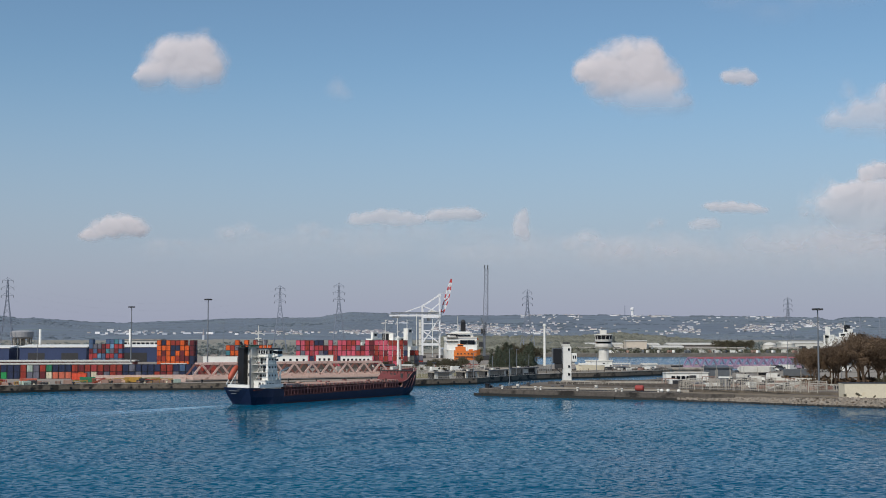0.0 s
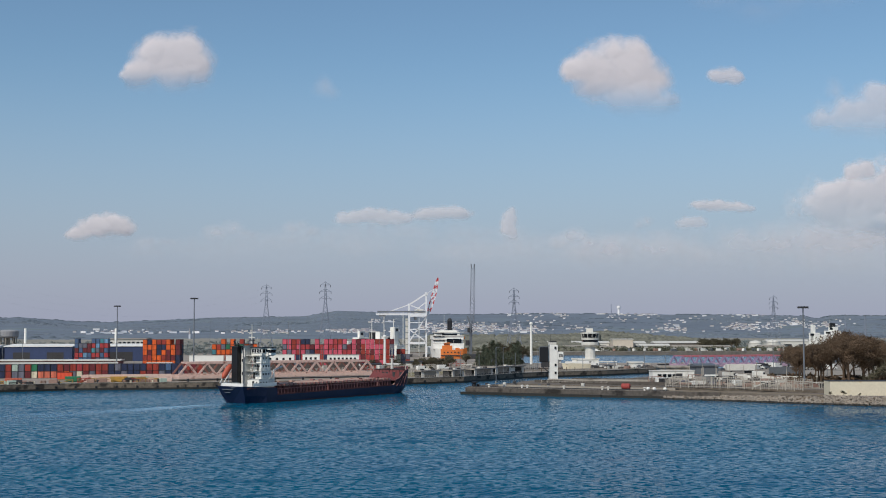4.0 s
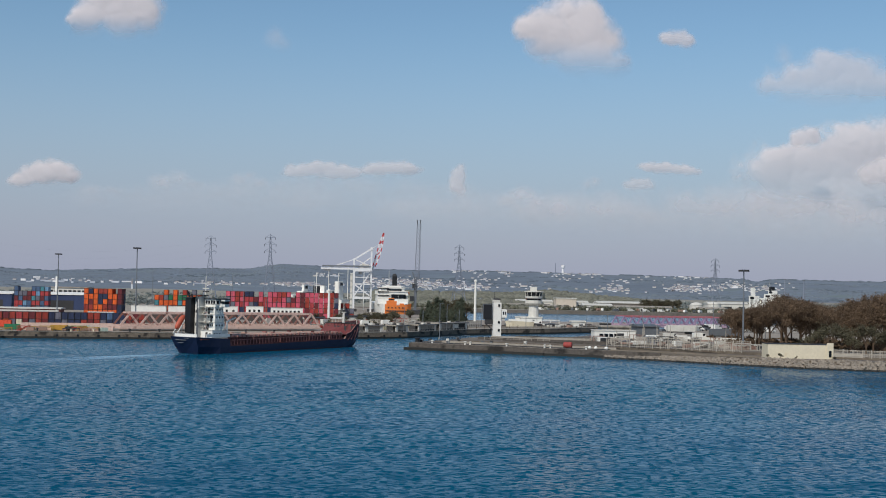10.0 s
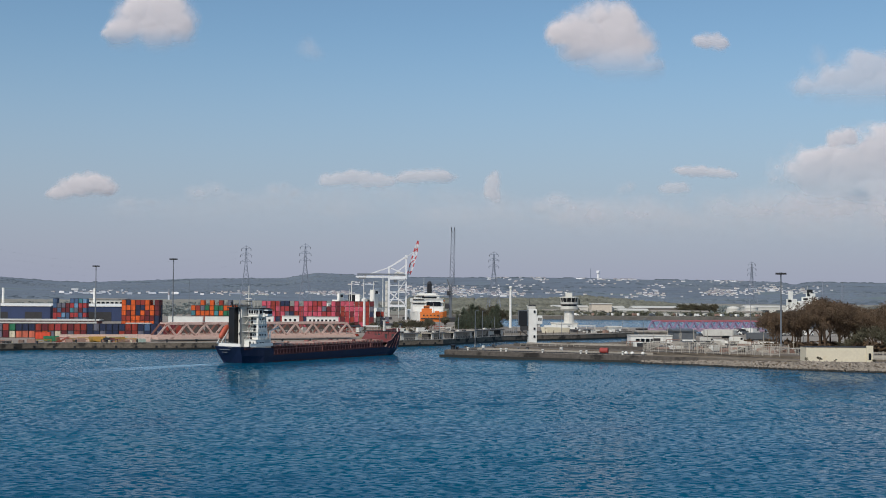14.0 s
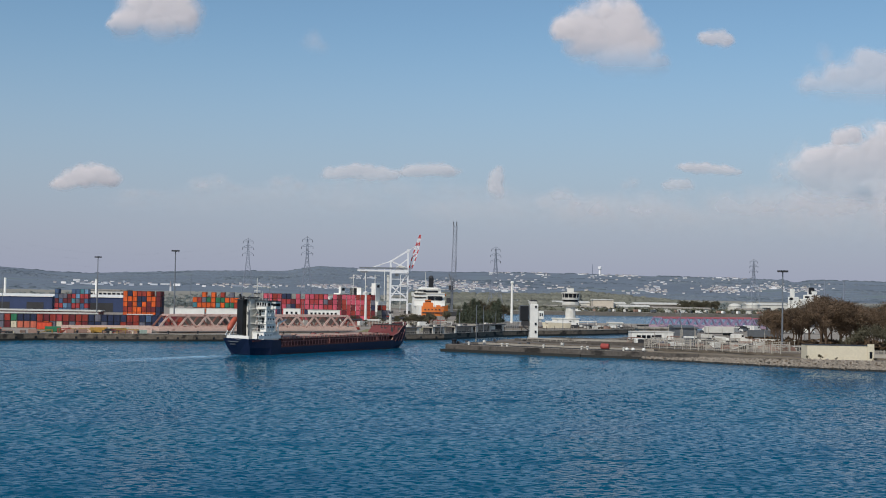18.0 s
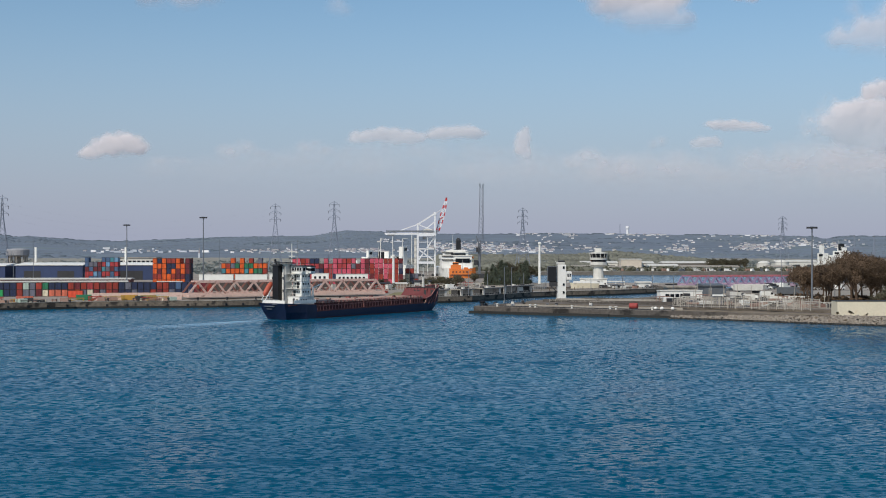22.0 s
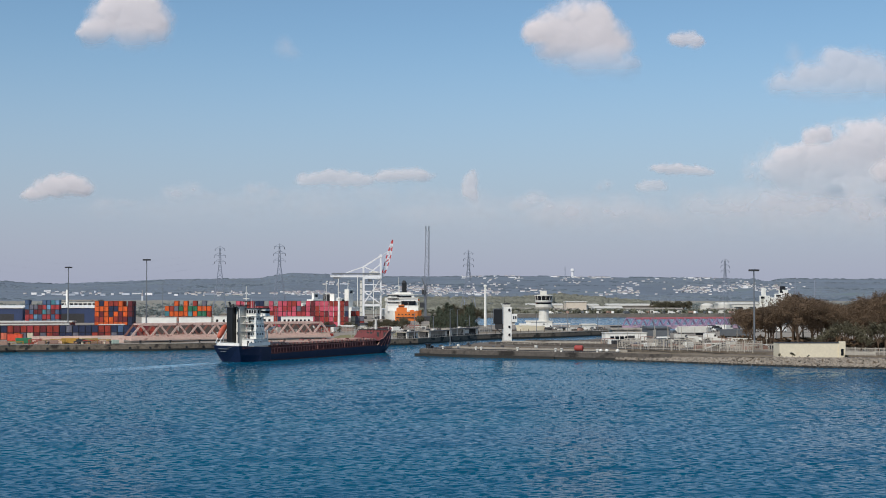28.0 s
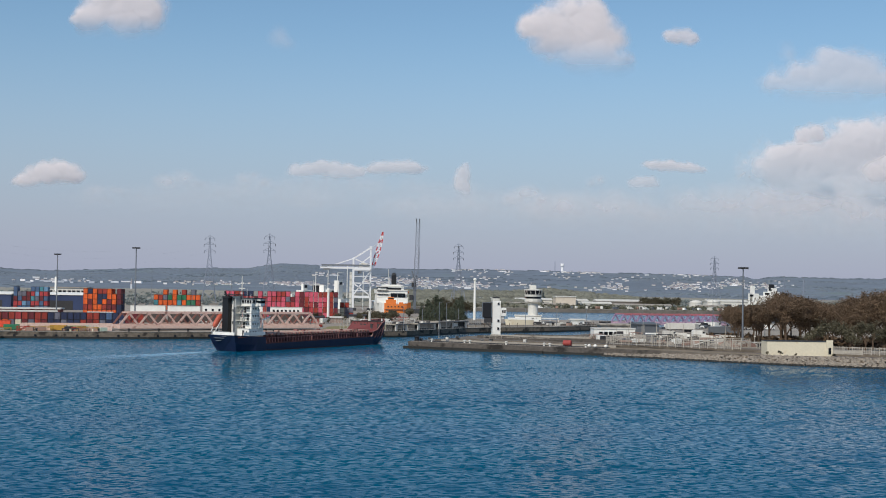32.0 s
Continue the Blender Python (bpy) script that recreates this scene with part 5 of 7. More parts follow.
moored_ship(-22, 960, 60, "white cargo ship moored behind the gantry crane", WHITE, 90, 16, 10,
            [(-3, 4, 10, 3, 8, 24, True), (-6, 10, 10, 6, 14, 17, True), (-7, 16, 10, 7, 30, 14, True), (-2, 18, 14, 2, 22, 20, False), (-7, 34, 10, 7, 40, 16, True), (-3, 36, 16, 3, 38, 21, True), (-7, 44, 10, 7, 60, 13, True)], (0, 26, 14, 20))
# orange workboat lying before the ferry
ob = thing("workboat", "bright orange workboat moored before the white ferry", "boat", pose(7.5, 852, 0))
secs = []
for u, k, h in ((0, 0.7, 9.0), (0.1, 0.95, 8.6), (0.5, 1, 8.2), (0.85, 0.8, 8.8), (1, 0.2, 9.8)):
    secs.append([(18 * u, -3.4 * k, -1), (18 * u, 3.4 * k, -1), (18 * u, 3.8 * k, h), (18 * u, -3.8 * k, h)])
part("hull", Geo().loft(secs), ORANGE, ob)
part("deckhouse", Geo().box(1, -2.4, 8.2, 8, 2.4, 11.2, 0.15), ORANGE, ob)
part("foredeck_locker", Geo().box(10, -1.6, 8, 13, 1.6, 9.6, 0.1), ORANGE, ob)
part("deck_mast", Geo().tube((9, 0, 8), (9, 0, 15), 0.18, 0.1, 6), OFFWHITE, ob)
part("wheelhouse", Geo().box(2.4, -1.8, 11.2, 6.4, 1.8, 13.2, 0.15), ORANGE, ob)
part("window_band", Geo().box(2.3, -1.9, 11.9, 6.5, 1.9, 12.6), GLASS, ob, "dark wheelhouse windows")
part("rubbing_strake", Geo().box(0.4, -3.95, 4.2, 15, -3.6, 4.8), DARK, ob)
for k in range(5):
    part("hull_port", Geo().box(2 + k * 2.4, -3.75, 6.2, 3 + k * 2.4, -3.5, 7.0), DARK, ob)
part("boot_top", Geo().box(0.6, -3.7, -0.5, 14.5, -3.3, 1.8), RUST, ob)
for x, y, top in ((502, 1500, 38), (526, 1500, 37)):
    ob = thing("chimney", "slim grey steel chimney far behind the trees", "chimney", pose(x, y, 3))
    part("shaft", Geo().lathe([(0.9, -0.5), (0.7, top - 3)], 10), PYLON, ob)
    part("cap", Geo().lathe([(0.9, top - 3), (0.9, top - 2)], 10), GREY, ob)
for x, y, top in ((-34, 930, 33), (-27, 935, 30), (-20, 940, 36), (-8, 945, 31), (-44, 950, 30)):
    post("ship_derrick", "slim white steel derrick post among moored ships", x, y, top, 0.35, 0.22, WHITE, arm=4.0)
moored_ship(395, 1290, -70, "white ship with a tall upperworks moored in the far basin", WHITE, 80, 14, 9,
            [(-2, 2, 9, 2, 5, 26, False), (-5, 2, 9, 5, 8, 18, True), (-7, 9, 9, 7, 24, 16, True), (-6, 22, 9, 6, 34, 20, True), (-4, 26, 20, 4, 32, 24, True), (-6, 36, 9, 6, 48, 13, False)], (0, 28, 23, 28))


# ---- far shore ----
FAR_SHEDS = [(169, 1150, 0, 19, 16, 9.6, "beige_render"), (208, 1150, 0, 51, 22, 6.2, "brown_weathered"), (184, 1160, 0, 17, 18, 6.0, "weathered_white"), (134, 1165, 0, 34, 20, 6.2, "weathered_white"),
             (186, 1100, 2, 26, 12, 4.4, "weathered_white"), (214, 1095, -2, 30, 12, 3.6, "weathered_white"), (120, 1110, 3, 18, 10, 3.4, "weathered_white"), (150, 1092, 0, 22, 9, 3.0, "weathered_white"),
             (246, 1100, 1, 20, 10, 3.4, "weathered_white"), (92, 1180, 3, 30, 16, 6, "weathered_white"), (288, 1085, 0, 22, 12, 3.6, "weathered_white"), (326, 1200, 0, 40, 18, 7, "weathered_white")]
mat("brown_weathered", (104, 98, 92), 0.9, var=0.2)
mat("beige_render", (196, 184, 168), 0.9, var=0.12)
for x, y, rz, L, W, H, key in FAR_SHEDS:
    gable_shed("warehouse", "long pale warehouse on the far basin shore", x, y, rz, L, W, H, MATS[key], OFFWHITE if H > 4 else CONCRETE, (0.3 if H > 8 else 1.4) if H > 4 else 1.0, 0 if H > 8 else 3, z=3.0)
for x, y, r, h in ((301, 1150, 6.4, 5.4), (317.5, 1150, 6.6, 6.4)):
    ob = thing("storage_tank", "round off-white storage tank with a domed roof", "tank", pose(x, y, 3.2))
    part("tank_wall", Geo().lathe([(r, -0.3), (r, h)], 20), OFFWHITE, ob)
    part("tank_roof", Geo().lathe([(r + 0.1, h), (r * 0.8, h + 1.6), (r * 0.4, h + 2.6), (0.3, h + 2.9)], 20), OFFWHITE, ob, smooth=True)
ob = thing("water_tower", "pale concrete water tower with a broad round tank on columns", "water tower", pose(-341, 1010, 3, 0, 0, 0))
part("stem", Geo().lathe([(3, -0.2), (2.6, 6), (2.6, 13)], 12), CONCRETE, ob)
part("tank", Geo().lathe([(2.6, 12.6), (8.4, 13.4), (9.0, 14.2), (9.2, 18.2), (8.6, 19.0), (3, 19.6)], 24), mat("grey_tank_concrete", (148, 148, 150), 0.9, var=0.15), ob)
for k in range(8):
    a = math.pi * k / 4 + 0.2
    part("column", Geo().tube((7.4 * math.cos(a), 7.4 * math.sin(a), -0.2), (7.4 * math.cos(a), 7.4 * math.sin(a), 13.3), 0.6, n=8), CONCRETE, ob)


# ---- cargo ship ----
def cargo_ship():
    """Coaster, origin at the stern on the waterline, bow along +y, starboard along +x."""
    ob = thing("cargo_ship", "navy blue coaster with white deckhouse aft and rusty brown hold", "ship")
    B = 6.4

    def half(y):
        if y < 8:
            return B * (0.84 + 0.16 * math.sin(y / 8 * math.pi / 2))
        if y < 70:
            return B
        u = min(1, (y - 70) / 14.5)
        return max(0.12, B * (1 - u ** 2.6))
    ys = [0, 0.8, 2, 4, 6, 8, 12.4, 12.6, 20, 30, 40, 50, 58, 64, 68, 70, 72, 74, 76, 78, 80, 81.5, 83, 84, 84.5]

    def sheer(y):
        """Top of the navy side: poop, low waist, rising bow."""
        return 5.2 - 0.06 * y if y < 12.5 else 2.3 + 0.012 * (y - 12.5) + 0.35 * max(0.0, (y - 70) / 14.5) ** 1.5

    def rim(y):
        return half(y) * (1 if y < 72 else 1 + 0.22 * (y - 72) / 12)

    def tip(y):
        return y + (max(0, y - 74) * 0.14)
    secs = []
    for y in ys:
        top, w = sheer(y), half(y)
        keel = -3 if y > 3 else -3 + (3 - y) * 0.8
        aft = 1.8 if y < 2 else 0.6 if y < 4 else 0
        rake = -1.6 if y < 0.5 else (-0.8 if y < 1 else 0)
        low = w * (0.74 + 0.22 * y / 8 if y < 8 else 0.97 if y < 70 else 0.97 - 0.2 * (y - 70) / 14)
        yl = y - max(0, (y - 76) * 0.2)
        mid = 0.45 * top
        secs.append([(-w * 0.5, yl + aft, keel), (w * 0.5, yl + aft, keel), (low, yl + aft * 0.5, 0), ((low + rim(y) * 2) / 3, (yl + aft * 0.2 + tip(y) + rake * 0.5) / 2, mid), (rim(y), tip(y) + rake, top),
                     (-rim(y), tip(y) + rake, top), (-(low + rim(y) * 2) / 3, (yl + aft * 0.2 + tip(y) + rake * 0.5) / 2, mid), (-low, yl + aft * 0.5, 0)])
    hull = part("hull", Geo().loft(secs), NAVY, ob)
    part("waterline_stripe", Geo().loft([[(s[2][0] + 0.03, s[2][1], 0.02), (s[2][0] + 0.06, s[2][1], 0.4), (-s[2][0] - 0.06, s[2][1], 0.4), (-s[2][0] - 0.03, s[2][1], 0.02)] for s in secs[6:-2]]),
         mat("antifouling_red", (74, 36, 40), 0.6, var=0.3), hull)
    # stern lettering as plain bars
    for bar in (Geo().box(-3.4, -1.42, 4.1, 0.9, -0.9, 4.3), Geo().box(-2.8, -1.02, 3.25, -0.6, -0.5, 3.42), Geo().box(0.4, -1.6, 4.74, 2.2, -1.2, 4.88)):
        part("name_bar", bar, GALV, hull, "white bar of unreadable lettering")
    # bulwark and hold
    ROSE = mat("dusty_rose_steel", (142, 94, 88), 0.8, var=0.3, scale=0.5, fine=2.5, stain=(98, 56, 52), stain_at=0.56)
    stay = Geo().box(-0.09, 0, -0.1, 0.09, 0.26, 1.75).mesh("bulwark_stay", ROSE)
    rib = Geo().box(-0.28, 0, -0.1, 0.28, 0.16, 2.3).mesh("coaming_rib", RUST)
    DECK = 2.3
    HATCH = mat("pinkish_tan_hatch", (166, 136, 122), 0.85, var=0.3, scale=0.35, fine=2, stain=(128, 86, 72), stain_at=0.56)
    for s in (-1, 1):
        x = s * 6.3
        part("bulwark_rail", Geo().loft([[(x - 0.12, y, sheer(y) + 1.6), (x + 0.12, y, sheer(y) + 1.6), (x + 0.12, y, sheer(y) + 1.85), (x - 0.12, y, sheer(y) + 1.85)] for y in (12.6, 24, 36, 48, 60, 66, 70, 72.5)]), ROSE, ob)
        part("bulwark_foot", Geo().loft([[(x - 0.1, y, sheer(y) - 0.1), (x + 0.12, y, sheer(y) - 0.1), (x + 0.12, y, sheer(y) + 0.3), (x - 0.1, y, sheer(y) + 0.3)] for y in (12.6, 24, 36, 48, 60, 66, 70)]), RUST, ob)
        for k in range(39):
            y = 12.8 + k * 1.48
            at("bulwark_stay", stay, ob, x, y, sheer(y))
        part("coaming", Geo().box(min(s * 5.1, s * 4.9), 14, DECK - 0.2, max(s * 5.1, s * 4.9), 71, 4.9), RUST, ob)
        for k in range(35):
            at("coaming_rib", rib, ob, s * 5.1, 14.4 + k * 1.6, DECK + 0.2)
        part("deck_edge", Geo().box(min(s * 6.25, s * 5), 12.6, DECK - 0.25, max(s * 6.25, s * 5), 71, DECK - 0.02), RUST, ob)
        part("coaming_rail", Geo().box(min(s * 5.5, s * 4.9), 14, 4.86, max(s * 5.5, s * 4.9), 71, 5.0), HATCH, ob)
    for k in range(9):
        part("hatch_cover", Geo().box(-5.2, 14.2 + k * 6.3, 4.9, 5.2, 20.3 + k * 6.3, 5.45 + 0.12 * (k % 2), 0.08), HATCH, ob)
    # gear along the hatch edge and the side decks
    drng = random.Random(61)
    for k in range(12):
        y, w = 16 + k * 4.6 + drng.uniform(-0.8, 0.8), drng.uniform(0.3, 0.9)
        x = drng.choice((-4.6, -3.0, 2.8, 4.4))
        part("deck_gear", Geo().box(x - w, y - 0.5, 5.4, x + w, y + 0.5, 5.6 + drng.uniform(0.1, 0.45), 0.06), drng.choice((RUST, HATCH, HATCH, RUST, ROSE)), ob)
    cleat = Geo().box(-0.25, -0.2, -0.05, 0.25, 0.2, 0.5).mesh("hatch_cleat", ROSE)
    for k in range(28):
        at("hatch_cleat", cleat, ob, 5.3, 15 + k * 2.0, 4.98)
    for y in (24, 37, 52, 63):
        part("vent_head", Geo().tube((5.75, y, 2.2), (5.75, y, 4.6), 0.2, n=8), ROSE, ob)
    # forecastle: raked breakwater facing aft, low rounded bow behind it
    RED = mat("faded_red_steel_plate", (106, 44, 46), 0.75, var=0.25, scale=0.5, fine=2.5, stain=(98, 48, 46), stain_at=0.58)
    bw = part("breakwater", Geo().loft([[(-6.5, 72.0, 4.3), (6.2, 76.4, 4.3), (6.2, 76.8, 4.3), (-6.5, 72.6, 4.3)], [(-4.6, 74.0, 8.3), (6.2, 77.0, 8.3), (6.2, 77.3, 8.3), (-4.6, 74.3, 8.3)]]), RED, ob, "faded red raked breakwater facing aft")
    br = Geo().box(-0.1, -0.28, 0, 0.1, 0.02, 3.7).mesh("breakwater_rib", RUST)
    for k in range(10):
        at("breakwater_rib", br, bw, -5.2 + k * 1.25, 73.75 + k * 0.318, 4.5, 14)
    for k in (1, 3, 4, 6, 8):
        x = -5.6 + k * 1.3
        part("locker_opening", Geo().loft([[(x + 0.25, 73.45 + k * 0.318, z), (x + 1.05, 73.65 + k * 0.318, z), (x + 1.05, 73.9 + k * 0.318, z), (x + 0.25, 73.7 + k * 0.318, z)] for z in (5.0 + 0.5 * (k % 2), 7.4)]), DARK, bw)
    part("cap_rail", Geo().loft([[(-4.9, 73.7, z), (6.3, 76.7, z), (6.3, 77.5, z), (-4.9, 74.5, z)] for z in (8.25, 8.5)]), DARK, bw)
    BOW = mat("dark_rusty_bow_plate", (74, 42, 46), 0.75, var=0.3, scale=0.5, fine=2.5, stain=(40, 34, 44), stain_at=0.54)
    for s in (-1, 1):
        sec = []
        for y, h in ((71.5, 1.75), (74, 2.4), (76.5, 4.6), (78.5, 5.0), (81, 5.2), (83, 5.4), (84.4, 5.6)):
            z0_, w = sheer(y) - 0.1, rim(y)
            z1_ = z0_ + h
            sec.append([(s * (w + 0.05), tip(y), z0_), (s * (w + 0.1 + 0.05 * h), tip(y) + 0.06 * h, z1_), (s * max(0.02, w - 0.16 + 0.05 * h), tip(y) + 0.04 * h, z1_), (s * max(0.02, w - 0.12), tip(y), z0_)])
        part("bow_bulwark", Geo().loft(sec), BOW, ob, "dark rusty bow bulwark")
        part("bulwark_cap", Geo().loft([[(p[1][0] + s * 0.08, p[1][1], p[1][2]), (p[1][0] + s * 0.08, p[1][1], p[1][2] + 0.18), (p[2][0], p[2][1], p[2][2] + 0.18), (p[2][0], p[2][1], p[2][2])] for p in sec]), ROSE, ob)
        for y in (72.6, 74.4, 76.2):
            part("bow_brace", Geo().beam((s * 6.45, y, 2.6), (s * 6.5, y + 2.2, 5.0 + (y - 72.6) * 0.5), 0.2), ROSE, ob)
    part("forecastle_deck", Geo().prism([(-5.6, 74.4), (5.8, 77.2), (5, 80), (2.6, 84), (0, 86), (-2.6, 84), (-5, 80)], 5.0, 5.2), RUST, ob)
    part("foremast", Geo().tube((-0.6, 79, 5.1), (-0.6, 79, 12.0), 0.62, 0.42, 8).tube((-0.6, 79, 12), (-0.6, 79, 15.8), 0.2, 0.1, 6).beam((-1.6, 79, 12.1), (0.4, 79, 12.1), 0.22), OFFWHITE, ob)
    part("masthead_lamp", Geo().box(-0.9, 78.6, 12.2, -0.3, 79.0, 13.0), DARK, ob)
    part("windlass", Geo().box(-2, 79.5, 5.2, 2, 81.5, 6.4, 0.2), DARK, ob)
    part("waist_ladder", Geo().beam((5.6, 70.6, 2.3), (5.6, 74.4, 5.2), 0.5, 0.12), TAN, ob)
    # aft deckhouse
    part("poop_deck", Geo().box(-6, 0.2, 4.4, 6, 12.4, 4.6), RUST, ob)
    bw = Geo()
    for s in (-1, 1):
        bw.box(s * 6.2 - 0.08, 2, 5.1, s * 6.2 + 0.08, 12.3, 6.1)
    bw.box(-4.6, -0.6, 5.1, 4.6, -0.4, 6.1)
    part("poop_bulwark", bw, WHITE, ob)
    tiers = [(-4.8, 5.4, 5.4, 11.6, 4.6, 7.2), (1.7, 6.4, 5.4, 10.6, 7.2, 9.7), (1.7, 6.5, 5.3, 10.4, 9.7, 12.1), (1.8, 6.6, 5.2, 10.2, 12.1, 14.3)]
    port = Geo().box(-0.22, -0.05, -0.28, 0.22, 0.05, 0.28).mesh("porthole", GLASS)
    for x0, y0, x1, y1, z0, z1 in tiers:
        dh = part("deckhouse_level", Geo().box(x0, y0, z0, x1, y1, z1, 0.06), WHITE, ob)
        part("deck_edge", Geo().box(x0 - 0.15, y0 - 0.2, z1 - 0.08, x1 + 0.15, y1 + 0.15, z1 + 0.06), OFFWHITE, dh)
        for k in range(3):
            at("porthole", port, dh, x0 + 1.0 + k * (x1 - x0 - 2.0) / 2, y0 - 0.03, z0 + 1.5)
        for k in range(3):
            at("porthole", port, dh, x1 + 0.03, y0 + 0.8 + k * 1.2, z0 + 1.5, 90)
        r = Geo()
        for x in (x0 - 0.4, x1 + 0.4):
            r.beam((x, y0 - 0.5, z1 + 1.0), (x, y1, z1 + 1.0), 0.07)
            for k in range(5):
                r.beam((x, y0 - 0.5 + k * (y1 - y0) / 4, z1), (x, y0 - 0.5 + k * (y1 - y0) / 4, z1 + 1), 0.07)
        r.beam((x0 - 0.4, y0 - 0.5, z1 + 1), (x1 + 0.4, y0 - 0.5, z1 + 1), 0.07)
        part("railing", r, WHITE, dh)
    wh = part("wheelhouse", Geo().box(1.2, 6.4, 14.4, 5.6, 10.6, 16.8, 0.1), WHITE, ob)
    part("window_band", Geo().box(1.14, 6.34, 15.2, 5.66, 10.66, 16.4), GLASS, wh, "band of dark bridge windows")
    ml = Geo()
    for k in range(5):
        ml.box(1.2 + k * 1.06, 6.26, 15.1, 1.38 + k * 1.06, 6.4, 16.5)
    for k in range(4):
        ml.box(5.6, 6.5 + k * 1.25, 15.1, 5.74, 6.7 + k * 1.25, 16.5)
    part("window_frame", ml, WHITE, wh)
    part("roof", Geo().box(0.9, 6.0, 16.8, 6.1, 11.0, 17.05), DARK, wh)
    part("bridge_wing", Geo().box(-6.4, 8, 14.3, 6.6, 10.6, 14.5).box(5.5, 8, 14.5, 6.6, 8.1, 15.5).box(6.5, 8, 14.5, 6.6, 10.6, 15.5).beam((-6, 9, 14.3), (0.4, 9, 11.5), 0.2).beam((6.2, 9, 14.3), (4.9, 9, 12.4), 0.2), WHITE, ob)
    ub = part("wing_shelter", Geo().box(5.7, 8.3, 14.5, 7.6, 10.4, 16.7, 0.08), WHITE, ob)
    part("window_band", Geo().box(5.8, 8.22, 15.3, 7.66, 10.3, 16.2), GLASS, ub, "dark shelter windows")
    part("shade_roof", Geo().box(5.6, 8.1, 16.7, 7.8, 10.6, 16.9), DARK, ub)
    part("funnel", Geo().box(-3.6, 2.6, 6.2, -1.2, 5.0, 17.4, 0.1), BLACK, ob, "tall black funnel casing")
    part("exhaust_pipe", Geo().tube((-2.8, 3.6, 17.4), (-3.2, 3.3, 19), 0.35, n=8).tube((-1.8, 3.6, 17.4), (-1.8, 3.6, 18.3), 0.25, n=8), BLACK, ob)
    part("funnel_top", Geo().box(-4.2, 2.2, 17.0, -0.4, 5.4, 17.25), DARK, ob)
    # greyer white than the house: shading on the casing is put into its colour
    part("engine_casing", Geo().box(-1.0, 4.2, 4.6, 0.5, 7.2, 17.6, 0.1), OFFWHITE, ob)
    for z in (8.5, 12.5, 16.0):
        part("casing_louvre", Geo().box(-0.7, 4.1, z, 0.2, 4.22, z + 0.9), DARK, ob)
    part("casing_top", Geo().box(-3.4, 3.0, 17.8, 1.4, 7.6, 18.05), DARK, ob)
    m = Geo().tube((0.5, 7.2, 17), (0.5, 7.2, 24), 0.22, 0.12, 8).beam((-1.3, 7.2, 21.5), (2.3, 7.2, 21.5), 0.16).beam((-0.8, 7.2, 20), (1.8, 7.2, 20), 0.3)
    part("signal_mast", m, OFFWHITE, ob)
    for x in (-1, 2, 3.6, 4.6):
        part("aerial", Geo().tube((x, 8, 16.9), (x, 8, 21 - abs(x - 1)), 0.07, 0.05, 5), OFFWHITE, ob)
    # ladders and gear between the casing and the house
    for k, (x, y, z0_, z1_) in enumerate(((1.9, 5.6, 7.2, 9.7), (2.6, 5.6, 9.7, 12.1), (1.9, 5.6, 12.1, 14.4))):
        part("stairway", Geo().beam((x - 0.9, y, z0_), (x + 0.9, y, z1_), 0.5, 0.12).beam((x - 0.9, y - 0.3, z0_ + 1), (x + 0.9, y - 0.3, z1_ + 1), 0.07), OFFWHITE, ob)
        part("platform", Geo().box(0.4, 4.6, z1_ - 0.1, 4.6, 6.8, z1_), OFFWHITE, ob)
    for k in range(6):
        part("vent_pipe", Geo().tube((5.3, 9.8 + k * 0.45, 4.6), (5.3, 9.8 + k * 0.45, 7.4 + (k % 3) * 0.9), 0.2, n=6), OFFWHITE, ob)
    me = Geo().box(-0.4, -0.06, 0, 0.4, 0.05, 1.9).mesh("door", DARK)
    for x, y, z in ((2.4, 6.36, 7.3), (3.8, 6.46, 9.8), (2.6, 6.56, 12.2), (-2.4, 5.38, 4.7), (3.0, 5.38, 4.7)):
        at("door", me, ob, x, y, z)
    for k in range(3):
        part("liferaft_canister", Geo().tube((4.2, 7.0 + 1.2 * k, 10.6), (5.4, 7.0 + 1.2 * k, 10.6), 0.35, n=8), WHITE, ob)
    part("radar_scanner", Geo().box(-0.6, 6.9, 19.0, 1.9, 7.2, 19.3), DARK, ob)
    part("cross_platform", Geo().box(-1.4, 4.6, 9.6, 0.6, 6.8, 9.75).box(-1.4, 4.6, 12.0, 0.6, 6.8, 12.15), OFFWHITE, ob)
    part("pipe_run", Geo().tube((0.0, 4.1, 5), (0.0, 4.1, 17), 0.16, n=6).tube((0.35, 4.1, 5), (0.35, 4.1, 14), 0.12, n=6), GREY, ob)
    part("deck_locker", Geo().box(-5.4, 5.2, 4.6, -3.0, 7.0, 7.0, 0.1), OFFWHITE, ob)
    part("winch", Geo().box(-1.6, 0.6, 4.6, 1.6, 2.2, 5.9, 0.2), DARK, ob)
    # lifeboat on its slide
    fr = Geo()
    for x in (-5.6, -3.9):
        fr.beam((x, -0.4, 6.0), (x, 3.6, 11.0), 0.22).beam((x, 3.4, 4.6), (x, 3.4, 10.8), 0.2).beam((x, 0.2, 4.6), (x, 0.2, 6.6), 0.2)
    part("launch_frame", fr, WHITE, ob)
    a, b = Vector((-4.75, -0.1, 7.4)), Vector((-4.75, 3.5, 11.6))
    d = (b - a).normalized()
    u = Vector((1, 0, 0))
    w = u.cross(d)
    secs = []
    for k, r in ((0, 0.15), (0.12, 0.75), (0.3, 1.0), (0.7, 1.05), (0.9, 0.8), (1, 0.3)):
        c = a.lerp(b, k)
